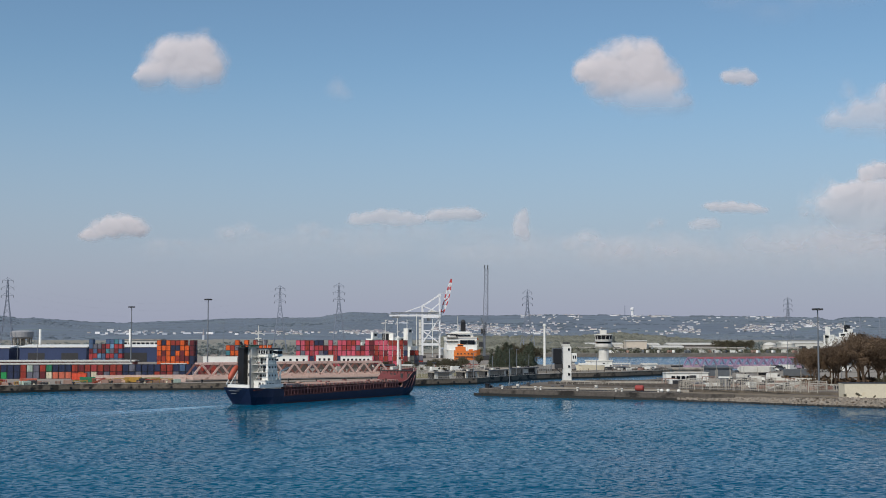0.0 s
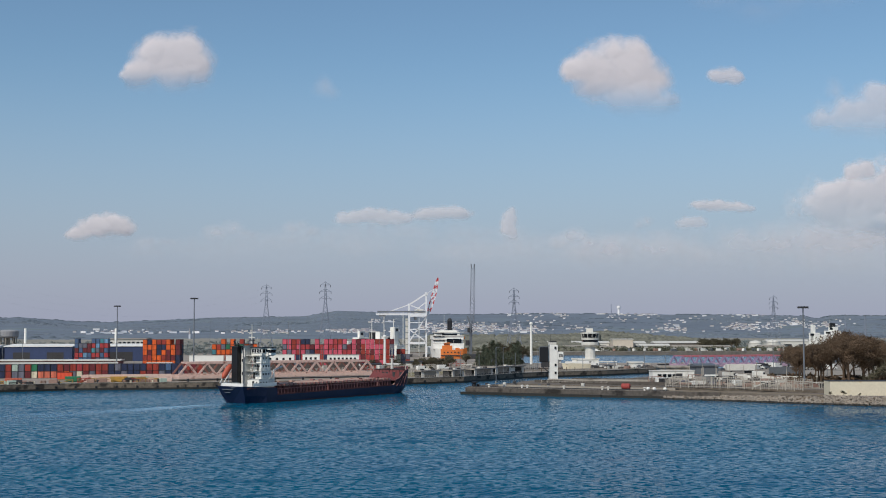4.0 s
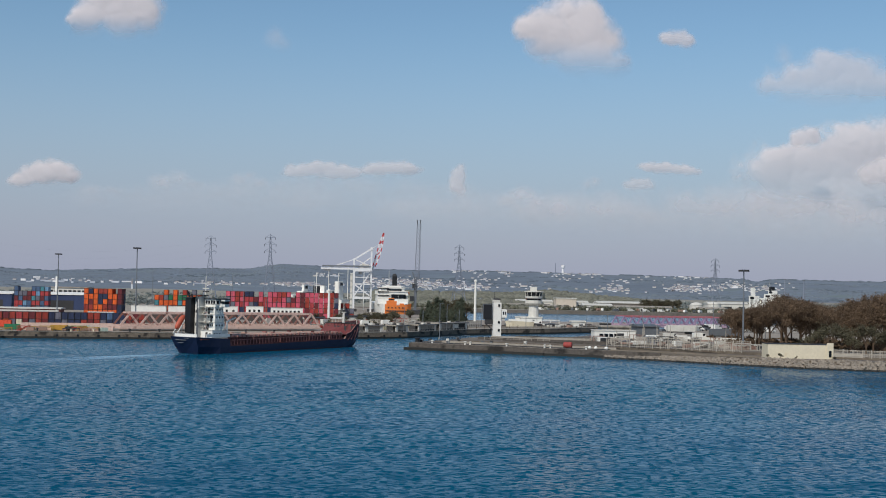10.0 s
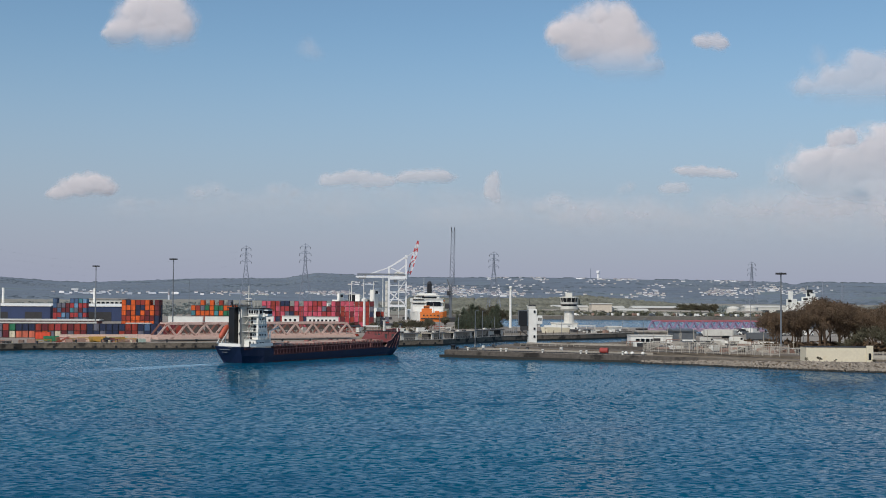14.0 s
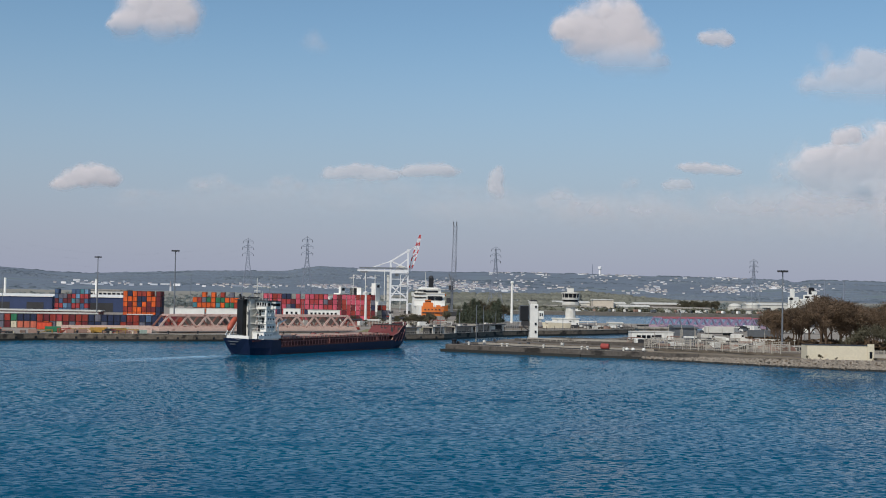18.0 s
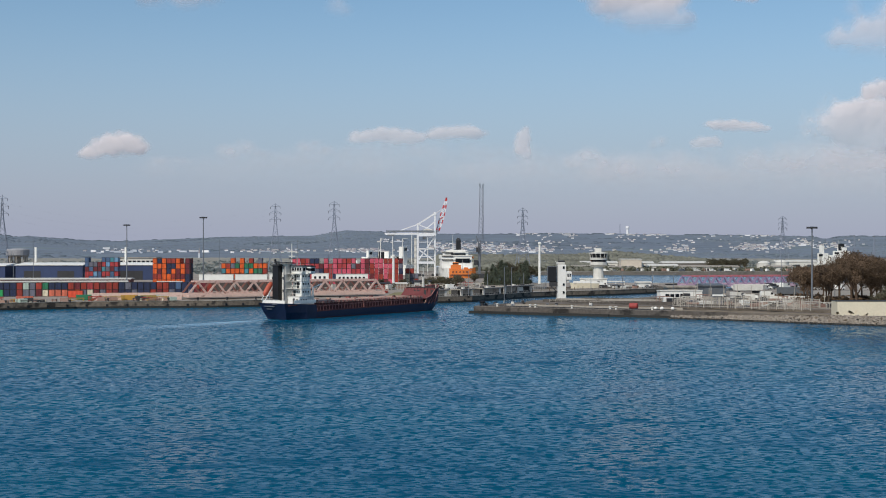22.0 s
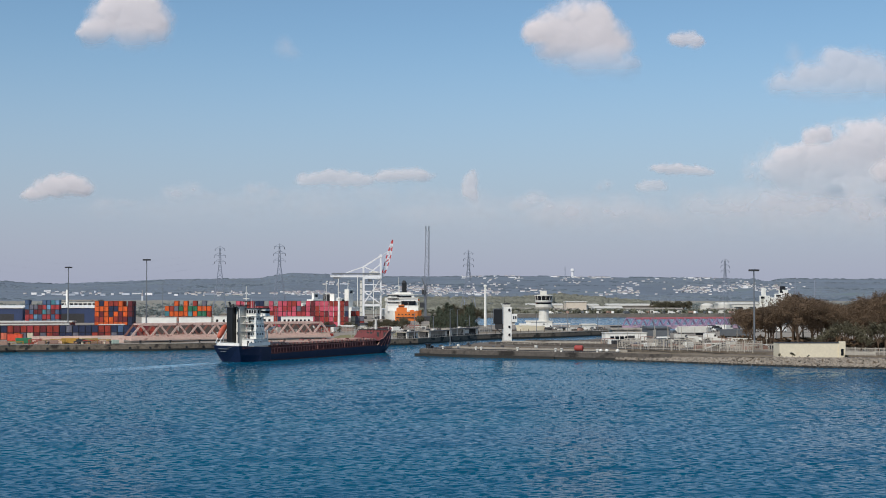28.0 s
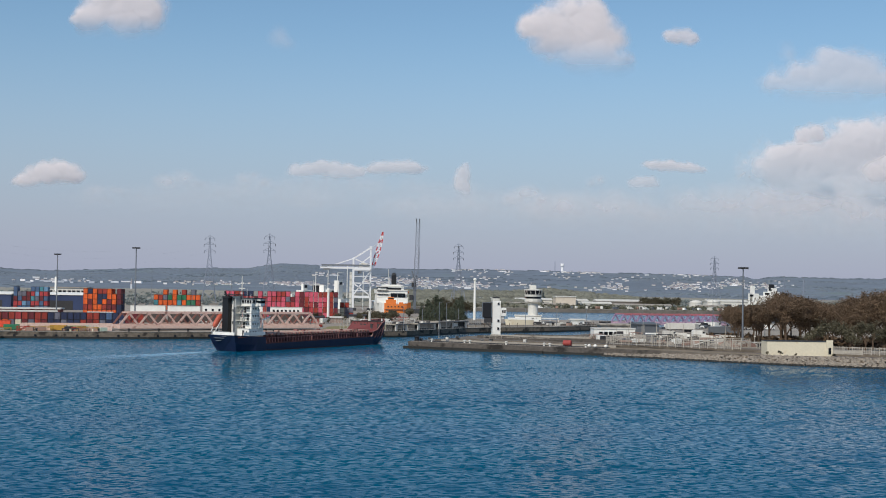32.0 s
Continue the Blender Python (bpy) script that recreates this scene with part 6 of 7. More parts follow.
        secs.append([c + (u * math.cos(t) * r * 0.85 + w * math.sin(t) * r) for t in [2 * math.pi * i / 10 for i in range(10)]])
    part("lifeboat", Geo().loft(secs), mat("lifeboat_orange", (176, 82, 58), 0.6), ob, "faded orange free-fall lifeboat", smooth=True)
    part("deck_crane", Geo().tube((5.2, 12, 4.6), (5.2, 12, 10), 0.3, 0.25, 8).beam((5.2, 12, 9.8), (5.2, 16, 11), 0.3), WHITE, ob)
    return ob


SHIP = cargo_ship()


def wake_sheet():
    """Smoothed water astern: a bright narrow core within a broad faint band, both fading out along the way."""
    g, uv = Geo(), []
    rows, cols = 44, 24
    for j in range(rows + 1):
        a = j / rows
        d = 150 * a
        for i in range(cols + 1):
            c = i / cols
            x = -5 - 4 * a + (11 + 34 * a ** 0.7) * c
            core = math.exp(-((x + 0.6) / (1.6 + 2.2 * a)) ** 2) + 0.45 * math.exp(-((x - 3.4 - 5 * a) / (1.2 + 1.6 * a)) ** 2)
            calm = 0.32 * math.sin(math.pi * c) * min(1.0, 5 * a)
            edge = min(1.0, 6 * c, 6 * (1 - c))
            g.v.append((x - 0.05 * d - 0.0006 * d * d, -1.2 - d, 0.03))
            uv.append((min(1.0, 1.25 * core + 1.3 * calm) * edge * (1 - a) ** 0.5 * min(1.0, 0.3 + a * 10), a))
    for j in range(rows):
        for i in range(cols):
            k = j * (cols + 1) + i
            g.f.append((k, k + cols + 1, k + cols + 2, k + 1))
            g.mi.append(0)
    me = g.mesh("wake", WAKE, smooth=True)
    lay = me.uv_layers.new(name="fade")
    lay.data.foreach_set("uv", [c for lp in me.loops for c in uv[lp.vertex_index]])
    return thing("water_wake", "smooth pale wake trailing behind the coaster", "wake", kind="structure", data=me)


WAKE_SHEET = wake_sheet()


# ---- trees ----
def tree_meshes(seed, H, spread, bark, leaf, dens, leaf_size, low=0.2, wide=0.45):
    """Trunk with limbs, and a crown of many small tufts on the twigs."""
    rnd = random.Random(seed)
    g, c = Geo(), Geo()
    tips = []

    def grow(p, d, length, r, level):
        q = p + d * length
        g.tube(p, q, r, r * 0.6, 6 if level < 2 else 4)
        if level >= 3:
            tips.append(q)
            tips.append(p.lerp(q, 0.5))
            return
        for _ in range(4 if level else 7):
            nd = (d * 0.6 + Vector((rnd.uniform(-1, 1), rnd.uniform(-1, 1), rnd.uniform(-0.25, 0.8))) * spread).normalized()
            grow(p.lerp(q, rnd.uniform(0.5, 1.0)), nd, length * rnd.uniform(0.6, 0.85), r * 0.5, level + 1)
    grow(Vector((0, 0, -0.2)), Vector((rnd.uniform(-0.05, 0.05), rnd.uniform(-0.05, 0.05), 1)).normalized(), H * 0.3, H * 0.02, 0)
    top = max(t.z for t in tips)
    out = max(abs(a) for t in tips for a in t[:2])
    kx, kz = H * wide / out, H * 0.96 / top
    g.v = [(x * kx, y * kx, z * kz) for x, y, z in g.v]
    for t in tips:
        t = Vector((t.x * kx, t.y * kx, max(t.z * kz, H * low)))
        for _ in range(dens):
            o = t + Vector((rnd.gauss(0, 0.5), rnd.gauss(0, 0.5), rnd.gauss(0, 0.4))) * H * 0.07
            s = leaf_size * rnd.uniform(0.5, 1.3)
            e1 = Vector((rnd.uniform(-1, 1), rnd.uniform(-1, 1), rnd.uniform(-1, 1))).normalized() * s
            e2 = Vector((rnd.uniform(-1, 1), rnd.uniform(-1, 1), rnd.uniform(-1, 1))).normalized() * s * 0.6
            c.tri(o, o + e1, o + e2)
    return g.mesh("trunk", bark), c.mesh("crown", leaf)


def conifer_meshes(seed, H, wide):
    """Dense dark evergreen: a conical crown of drooping sprays down to the ground."""
    rng = random.Random(seed)
    g, c = Geo(), Geo()
    g.tube(Vector((0, 0, -0.2)), Vector((0, 0, H * 0.95)), H * 0.018, H * 0.004, 6)
    for _ in range(520):
        f = rng.random() ** 1.4
        r = H * wide * (1 - f) ** 0.8 * rng.uniform(0.55, 1.1) * (1 + 0.25 * math.sin(f * 17 + seed))
        a = rng.uniform(0, 6.28)
        o = Vector((math.cos(a) * r, math.sin(a) * r, H * (0.05 + 0.95 * f) + rng.gauss(0, 0.2)))
        if f < 0.9 and rng.random() < 0.1:
            g.tube(Vector((0, 0, o.z + 0.3)), o, 0.05, 0.02, 4)
        for _ in range(5):
            q = o + Vector((rng.gauss(0, 0.35), rng.gauss(0, 0.35), rng.gauss(0, 0.3)))
            e1 = Vector((math.cos(a), math.sin(a), rng.uniform(-0.9, 0.2))) * rng.uniform(0.4, 0.9)
            e2 = Vector((rng.uniform(-1, 1), rng.uniform(-1, 1), rng.uniform(-0.6, 0.6))) * 0.45
            c.tri(q, q + e1, q + e2)
    return g.mesh("trunk", BARK), c.mesh("crown", DARKLEAF)


TREES = {"brown": [tree_meshes(s, 18.6, 0.9, BARK, TWIG, 42, 0.52, 0.2, 0.44) for s in (1, 2, 3)], "green": [tree_meshes(s, 11, 0.9, BARK, LEAF, 12, 0.6, 0.1, 0.5) for s in (4, 5)],
         "dark": [conifer_meshes(s, 12, wd) for s, wd in ((6, 0.24), (7, 0.19), (8, 0.28))]}


def tree(kind, i, x, y, z, rz, s):
    trunk, crown = TREES[kind][i % len(TREES[kind])]
    label = {"brown": "bare brown deciduous tree just coming into leaf", "green": "bushy olive green tree in spring leaf", "dark": "dark green evergreen tree"}[kind]
    ob = thing("tree", label, "tree", pose(x, y, z, 0, 0, rz) @ Matrix.Diagonal((s, s, s, 1)), "trees on the shore")
    at("trunk", trunk, ob)
    at("crown", crown, ob)
    return ob


rnd = random.Random(21)
for k in range(44):
    i = k % 11
    x = 127.5 + i * 6.4 + rnd.uniform(-1.8, 1.8) + (k // 11) * 4
    y = 424 + (k // 11) * 16 + rnd.uniform(-4, 4) - i * 2.6
    tree("brown", k, x, y, GROUND, rnd.uniform(0, 360), (0.74, 0.82, 1.03, 1.0, 0.8, 0.8, 0.94, 1.04, 1.1, 1.14, 1.12)[i] + rnd.uniform(-0.08, 0.06))
for k in range(7):
    tree("green", k, 144 + k * 4.6, 399 - k * 2.5, GROUND, k * 70, 0.85 + 0.12 * (k % 2))
for k in range(11):
    tree("dark", k, 27.0 + k * 2.3 + (k * 13 % 5) * 0.5, 698 + (k * 7) % 12, GROUND, k * 50, (0.62, 0.95, 0.8, 1.12, 0.7, 1.0, 0.55)[k % 7])
for k in range(14):
    tree("dark", k, 26 + k * 1.7, 690 - (k * 5) % 9, GROUND, k * 80, 0.4 + 0.1 * (k % 3))
for k in range(5):
    tree("green", k, 34 + k * 5, 722 + (k * 7) % 9, GROUND, k * 60, 1.05 + 0.12 * (k % 2))
rnd = random.Random(52)
spots = []
for _ in range(420):
    x = rnd.uniform(128, 215)
    spots.append((x, 436 - (x - 128) * 0.42 + rnd.uniform(-8, 46), GROUND, rnd.uniform(0.4, 1.25)))
woods("undergrowth", "brown tangled undergrowth beneath the bare trees", spots, TWIG, 2.3, 53, 40)
for x, y, s in ((123, 370.5, 0.16), (119.5, 372, 0.12), (127, 368, 0.1), (137, 364, 0.12)):
    tree("green", 0, x, y, GROUND + 0.1, x * 31, s)
for k in range(14):
    tree("green", k, 249 + k * 2.6, 1138 + (k * 7) % 14, 3, k * 40, 0.8 + 0.2 * (k * 3 % 4) / 3)
for k in range(12):
    tree("green", k, -8 + k * 1.75, 640 + (k * 5) % 11, GROUND, k * 40, 0.36 + 0.08 * (k % 3))


# ---- mole and shore details ----
def raised_platform():
    """Raised inner terrace of the mole with a low retaining wall."""
    line = [(30, 441), (58, 423), (80, 413), (104, 400), (150, 372), (200, 352)]
    back = [(260, 380), (240, 560), (150, 590), (112, 548), (90, 506), (78, 488), (66, 476), (54, 476), (36, 466), (33, 458)]
    g = Geo().prism(line + back, GROUND - 0.1, GROUND + 0.9)
    thing("ground_mole_terrace", "raised concrete terrace on the mole, brown and weathered", "ground", kind="structure", data=g.mesh("terrace", CONCRETE_BROWN))


CONCRETE_BROWN = mat("brown_weathered_concrete", (104, 95, 84), 0.95, var=0.4, scale=0.08, fine=0.6, stain=(78, 68, 58), stain_at=0.55)
raised_platform()
TERRACE = GROUND + 0.9
thing("ledge_mole", "low dark mooring ledge at the foot of the mole", "wall", kind="structure", data=Geo().prism([(10.6, 432.5), (30, 420), (56, 409.3), (58, 410.5), (32, 424), (13.2, 434.5)], -2.9, 0.85).mesh("ledge", WATERLINE_DARK))

wall_along("coping_mole", "pale worn concrete coping along the edge of the mole", [(13.5, 434.3), (31.7, 423.8), (58.4, 409.8), (75.7, 402.8)], GROUND - 1.0, GROUND + 0.12, 0.9, mat("worn_coping", (142, 132, 120), 0.95, var=0.35, scale=0.3, fine=1.5, stain=(84, 76, 68), stain_at=0.55), 0.25)
wall_along("weed_mole", "dark band along the foot of the mole", [(13.5, 434.3), (31.7, 423.8), (58.4, 409.8), (75.7, 402.8)], -1.0, 0.8, 0.7, WATERLINE_DARK, 0.3)
wall_along("kerb_mole", "long dark concrete kerb across the mole", [(22, 441.5), (48, 427), (84, 411)], GROUND - 0.05, GROUND + 0.5, 1.2, QUAY_FACE)
wall_along("parapet_mole", "low concrete parapet along the mole", [(24, 437), (58, 416.5), (80, 407)], GROUND - 0.05, GROUND + 0.8, 0.5, CONCRETE)
wall_along("parapet_terrace", "low weathered concrete wall across the mole", [(38, 452), (62, 436), (90, 425)], TERRACE - 0.05, TERRACE + 0.9, 0.6, QUAY_FACE)
wall_along("parapet_lock", "low weathered concrete wall along the lock", [(44, 466), (70, 458), (96, 450)], TERRACE - 0.05, TERRACE + 0.7, 0.5, CONCRETE)

# white bollards in pairs and the red tank
bol = Geo().lathe([(0.45, -0.1), (0.35, 0.2), (0.32, 0.7), (0.55, 0.85), (0.55, 1.05), (0.2, 1.2)], 10).mesh("mooring_bollard", OFFWHITE)
for x, y in ((31.5, 425.5), (33.2, 424.6), (57, 412), (58.8, 411.2), (20.5, 431.6), (45, 418.4), (70, 406.6)):
    thing("mooring_bollard", "white painted cast mooring bollard", "bollard", pose(x, y, GROUND + 0.02), "bollards on the mole", data=bol)
thing("mooring_bollard", "stout black mooring bollard at the tip of the mole", "bollard", pose(15.5, 435.2, GROUND + 0.02), "bollards on the mole",
      data=Geo().lathe([(0.9, -0.1), (0.8, 0.5), (0.75, 1.2), (1.05, 1.4), (1.05, 1.75), (0.4, 1.95)], 12).mesh("mooring_bollard", BLACK))
dark_bol = bol.copy()
dark_bol.materials[0] = DARK
for k in range(14):
    t = k / 13
    x = -158 + 140 * t
    y = 452 + (t * 20 / 0.5 if t < 0.16 else 0) + (16 + (t - 0.16) * 42 if t >= 0.16 else 0)
    thing("mooring_bollard", "dark cast iron mooring bollard on the quay", "bollard", pose(x, y + 3.5, GROUND + 0.02), "bollards on the quay", data=dark_bol)
ob = thing("red_tank", "faded red steel tank lying on the mole", "tank", pose(65, 413.5, GROUND, 0, 0, -24))
part("shell", Geo().lathe([(0.2, -1.5), (0.8, -1.42), (1.0, -1.2), (1.0, 1.2), (0.8, 1.42), (0.2, 1.5)], 16), mat("dull_red_paint", (146, 58, 52), 0.7, var=0.25), ob).matrix_basis = pose(0, 0, 1.1, 0, 90, 0)
for x in (-1.0, 1.0):
    part("saddle", Geo().box(x - 0.2, -1.1, -0.02, x + 0.2, 1.1, 0.5), DARK, ob)
buoy = Geo().lathe([(0.1, -0.02), (0.5, 0.18), (0.65, 0.55), (0.5, 0.95), (0.1, 1.1)], 12).mesh("mooring_buoy", WHITE, smooth=True)
for x, y in ((71.5, 408.8), (73.4, 408.0), (76.6, 406.4)):
    thing("mooring_buoy", "round white mooring buoy lying on the mole", "buoy", pose(x, y, GROUND + 0.02), "buoys on the mole", data=buoy)

# fenders on the yard quay
fen = Geo().box(-0.4, -0.22, -0.35, 0.4, 0.0, 0.4, 0.06).mesh("fender", BLACK)
QW = bpy.data.objects["quay_wall_yard"]
pts = LEFT_EDGE[2:7]
for (ax, ay), (bx, by) in zip(pts, pts[1:]):
    L = math.hypot(bx - ax, by - ay)
    rz = heading((ax, ay), (bx, by))
    n = int(L / 6.5)
    for k in range(n):
        t = (k + 0.5) / n
        nx, ny = (by - ay) / L, -(bx - ax) / L
        at("fender", fen, QW, ax + (bx - ax) * t + nx * 0.42, ay + (by - ay) * t + ny * 0.42, 1.2, rz)
def rocks():
    """Riprap along the shore, from the end of the wall to the right."""
    rnd = random.Random(9)
    g = Geo()
    pts = MOLE_FRONT[3:10]
    for (ax, ay), (bx, by) in zip(pts, pts[1:]):
        L = math.hypot(bx - ax, by - ay)
        nx, ny = (by - ay) / L, -(bx - ax) / L
        for k in range(int(L * (13 if ax < 90 else 24 if ax < 175 else 8))):
            t, o = rnd.random(), rnd.random()
            x, y = ax + (bx - ax) * t + nx * (4.4 * (1 - o) - 0.4), ay + (by - ay) * t + ny * (4.4 * (1 - o) - 0.4)
            z = -0.5 + (1.5 + 1.6 * min(1, max(0, (x - 84) / 45))) * o
            r = rnd.uniform(0.3, 0.7)
            i = len(g.v)
            q = Euler((rnd.uniform(0, 6), rnd.uniform(0, 6), rnd.uniform(0, 6))).to_matrix()
            for a in ((-1, -1, -1), (1, -1, -1), (1, 1, -1), (-1, 1, -1), (-1, -1, 1), (1, -1, 1), (1, 1, 1), (-1, 1, 1)):
                p = q @ Vector([c * r * rnd.uniform(0.5, 0.85) for c in a])
                g.v.append((x + p.x, y + p.y, z + p.z * 0.8))
            for f in ((0, 3, 2, 1), (4, 5, 6, 7), (0, 1, 5, 4), (1, 2, 6, 5), (2, 3, 7, 6), (3, 0, 4, 7)):
                g.f.append(tuple(i + c for c in f))
                g.mi.append(0)
    thing("shore_rocks", "pale broken rocks piled along the water's edge", "rocks", kind="stuff", data=g.mesh("rocks", ROCK))


rocks()


def wet_rocks():
    """Small dark wet stones at the foot of the riprap."""
    rnd = random.Random(19)
    g = Geo()
    pts = MOLE_FRONT[3:10]
    for (ax, ay), (bx, by) in zip(pts, pts[1:]):
        L = math.hypot(bx - ax, by - ay)
        nx, ny = (by - ay) / L, -(bx - ax) / L
        for k in range(int(L * (7 if ax < 175 else 2))):
            t, o = rnd.random(), rnd.uniform(3.6, 4.8)
            x, y = ax + (bx - ax) * t + nx * o, ay + (by - ay) * t + ny * o
            r = rnd.uniform(0.25, 0.5)
            i = len(g.v)
            for a in ((-1, -1, -1), (1, -1, -1), (1, 1, -1), (-1, 1, -1), (-0.6, -0.6, 1), (0.6, -0.6, 1), (0.6, 0.6, 1), (-0.6, 0.6, 1)):
                g.v.append((x + a[0] * r * rnd.uniform(0.7, 1.3), y + a[1] * r * rnd.uniform(0.7, 1.3), 0.15 + a[2] * r * rnd.uniform(0.5, 0.9)))
            g._skin(i, 4, 2)
    thing("wet_shore_rocks", "dark wet stones at the foot of the rocky shore", "rocks", kind="stuff", data=g.mesh("wet_rocks", WATERLINE_DARK))


wet_rocks()
for name, line, h in (("kerb_mole_edge", [(15, 434.5), (32, 425), (58.6, 411), (76, 404)], 0.35), ("kerb_mole_rail", [(20, 436), (34, 428.5), (60, 414.5), (78, 407)], 0.25)):
    wall_along(name, "dark worn kerb running along the mole", line, GROUND - 0.02, GROUND + h, 0.5, DARK)
for name, line, h in (("wall_terrace_low", [(46, 438), (70, 426), (98, 412)], 0.6), ("wall_terrace_mid", [(50, 452), (76, 440), (100, 430)], 0.5), ("wall_terrace_back", [(54, 474), (78, 468), (100, 462)], 0.6)):
    wall_along(name, "low dark weathered wall across the mole terrace", line, TERRACE - 0.02, TERRACE + h, 0.5, QUAY_FACE)
for k, (x, y) in enumerate(((17, 436.5), (20, 436), (26, 433.5), (38, 432), (41, 430.5), (52, 424), (30, 440))):
    ob = thing("control_cabinet", "small grey control cabinet on the mole", "cabinet", pose(x, y, GROUND if k != 6 else TERRACE, 0, 0, -28), "cabinets on the mole")
    part("housing", Geo().box(-0.5, -0.35, -0.02, 0.5, 0.35, 1.1 + 0.3 * (k % 3), 0.04), (GREY, DARK, OFFWHITE)[k % 3], ob)
    part("door", Geo().box(-0.42, -0.4, 0.1, 0.42, -0.34, 0.95), (DARK, GREY, GREY)[k % 3], ob)

def fence(p, q, z, h, step, label, material, solid=False):
    """Steel palisade fence with posts, two rails and thin pales."""
    L = math.hypot(q[0] - p[0], q[1] - p[1])
    ob = thing("fence", label, "fence", pose(p[0], p[1], z, 0, 0, heading(p, q)))
    me = Geo().box(-0.1, -0.1, -0.1, 0.1, 0.1, h).mesh("post", material)
    n = max(1, int(L / step))
    for k in range(n + 1):
        at("post", me, ob, k * L / n)
    for zz in (0.4, h * 0.5, h - 0.3):
        part("rail", Geo().box(0, -0.05, zz, L, 0.05, zz + 0.12), material, ob)
    pale = Geo()
    k = 0.4
    while k < L:
        pale.box(k, -0.03, 0.1, k + 0.09, 0.03, h - 0.1)
        k += 0.72
    tagged(part("pale", pale, material, ob), kind="stuff")
    if solid:
        part("panel", Geo().box(0, 0.06, 0.0, L, 0.16, h * 0.55), material, ob)


FENCE_MAT = mat("pale_fence_steel", (164, 157, 145), 0.6, var=0.15)
GRIT = mat("brown_grit", (122, 110, 92), 0.95, var=0.35, scale=0.12, fine=1.0, stain=(98, 88, 70), stain_at=0.55)
PALE_FENCE = mat("pale_fence_concrete", (184, 178, 166), 0.8, var=0.15)
fence((78, 413), (116, 387.5), TERRACE, 3.2, 2.6, "tall pale steel palisade fence above the rocks", FENCE_MAT)
fence((84, 432), (124, 404), TERRACE, 3.0, 2.8, "tall pale steel palisade fence across the yard", FENCE_MAT)
fence((139.5, 371), (147, 367), TERRACE, 2.4, 2.4, "pale steel palisade fence beside the cream building", FENCE_MAT, True)
fence((147, 367), (190, 350), TERRACE, 2.4, 2.4, "pale steel palisade fence beside the cream building", FENCE_MAT)
fence((-14, 536), (20, 566), GROUND, 2.9, 2.0, "row of pale concrete fence posts along the lock approach", PALE_FENCE)
fence((20, 566), (54, 622), GROUND, 2.9, 2.0, "row of pale concrete fence posts along the lock approach", PALE_FENCE)


def van(x, y, rz, L=5.6, H=2.5, paint=None, label="white delivery van parked in the yard", z=GROUND):
    ob = thing("van", label, "van", pose(x, y, z, 0, 0, rz), "parked vehicles")
    out = [(0, 0.45), (0, H * 0.9), (0.2, H), (L * 0.68, H), (L * 0.84, H * 0.55), (L, H * 0.45), (L, 0.45)]
    body = Geo().loft([[(a, s * 1.0, b) for a, b in out] for s in (-1, 1)])
    b = part("body", body, paint or WHITE, ob)
    part("side_window", Geo().box(L * 0.62, -1.03, H * 0.55, L * 0.76, 1.03, H * 0.85), GLASS, b)
    me = Geo().tube((0, -0.12, 0), (0, 0.12, 0), 0.38, n=12).mesh("wheel", BLACK)
    for a in (L * 0.2, L * 0.8):
        for s in (-0.92, 0.92):
            at("wheel", me, ob, a, s, 0.38)
    return ob


def railing(p, q, z):
    """Tubular hand railing: posts and two rails."""
    L = math.hypot(q[0] - p[0], q[1] - p[1])
    ob = thing("railing", "grey tubular steel hand railing along the lock edge", "railing", pose(p[0], p[1], z, 0, 0, heading(p, q)), "lock railings")
    me = Geo().tube((0, 0, -0.05), (0, 0, 1.15), 0.06, n=6).mesh("post", FENCE_MAT)
    n = max(1, int(L / 2.2))
    for k in range(n + 1):
        at("post", me, ob, k * L / n)
    for zz in (0.6, 1.1):
        part("rail", Geo().tube((0, 0, zz), (L, 0, zz), 0.05, n=6), FENCE_MAT, ob)


for p, q in (((87, 507), (104, 543)), ((105, 545), (179, 660)), ((24, 456), (37, 477)), ((-10, 508), (12, 522.5)), ((57, 582.5), (97, 613.5)), ((40, 447), (62, 436)), ((66, 452), (96, 444)), ((15, 526), (41, 567)), ((99, 615), (128, 635))):
    railing(p, q, GROUND + 0.05 if p[0] not in (40, 66) else TERRACE)
for k in range(14):
    x, y = 96 + k * 4.4, 578 + k * 5.6
    thing_rz = 40 + (k * 17) % 30
    van(x + 32, y, thing_rz, 4.2 if k % 3 else 6.0, 1.5 if k % 3 else 2.5, (DARK, WHITE, GREY, OFFWHITE, DARK)[k % 5], "car parked beside the lock", GROUND)
for k in range(10):
    van(72 + k * 3.4, 632 + (k * 5) % 11, 10 + (k * 31) % 30, 4.3, 1.5, (DARK, GREY, OFFWHITE, DARK, WHITE)[k % 5], "car parked by the control tower", GROUND)


# olive grass by the lock approach
land("ground_grass_bank", "strip of rough olive grass beside the lock approach", [(-6, 530), (8, 560), (24, 600), (6, 612), (-20, 570), (-22, 536)], 0, GRASS, GROUND + 0.06)
GRAVEL = mat("dusty_gravel", (142, 134, 122), 0.95, var=0.3, scale=0.05, fine=0.6, stain=(112, 104, 92), stain_at=0.55)
land("ground_gravel_terrace", "dusty beige gravel yard behind the palisade fence", [(100, 419), (120, 402), (150, 384), (200, 358), (238, 384), (228, 556), (150, 584), (113, 544), (92, 505), (94, 470)], 0, GRAVEL, TERRACE + 0.04)
land("ground_gravel_yard", "dusty beige gravel yard beside the lock", [(114, 552), (150, 596), (236, 566), (262, 380), (330, 340), (330, 700), (258, 752), (183, 655), (134, 586)], 0, GRAVEL, GROUND + 0.05)
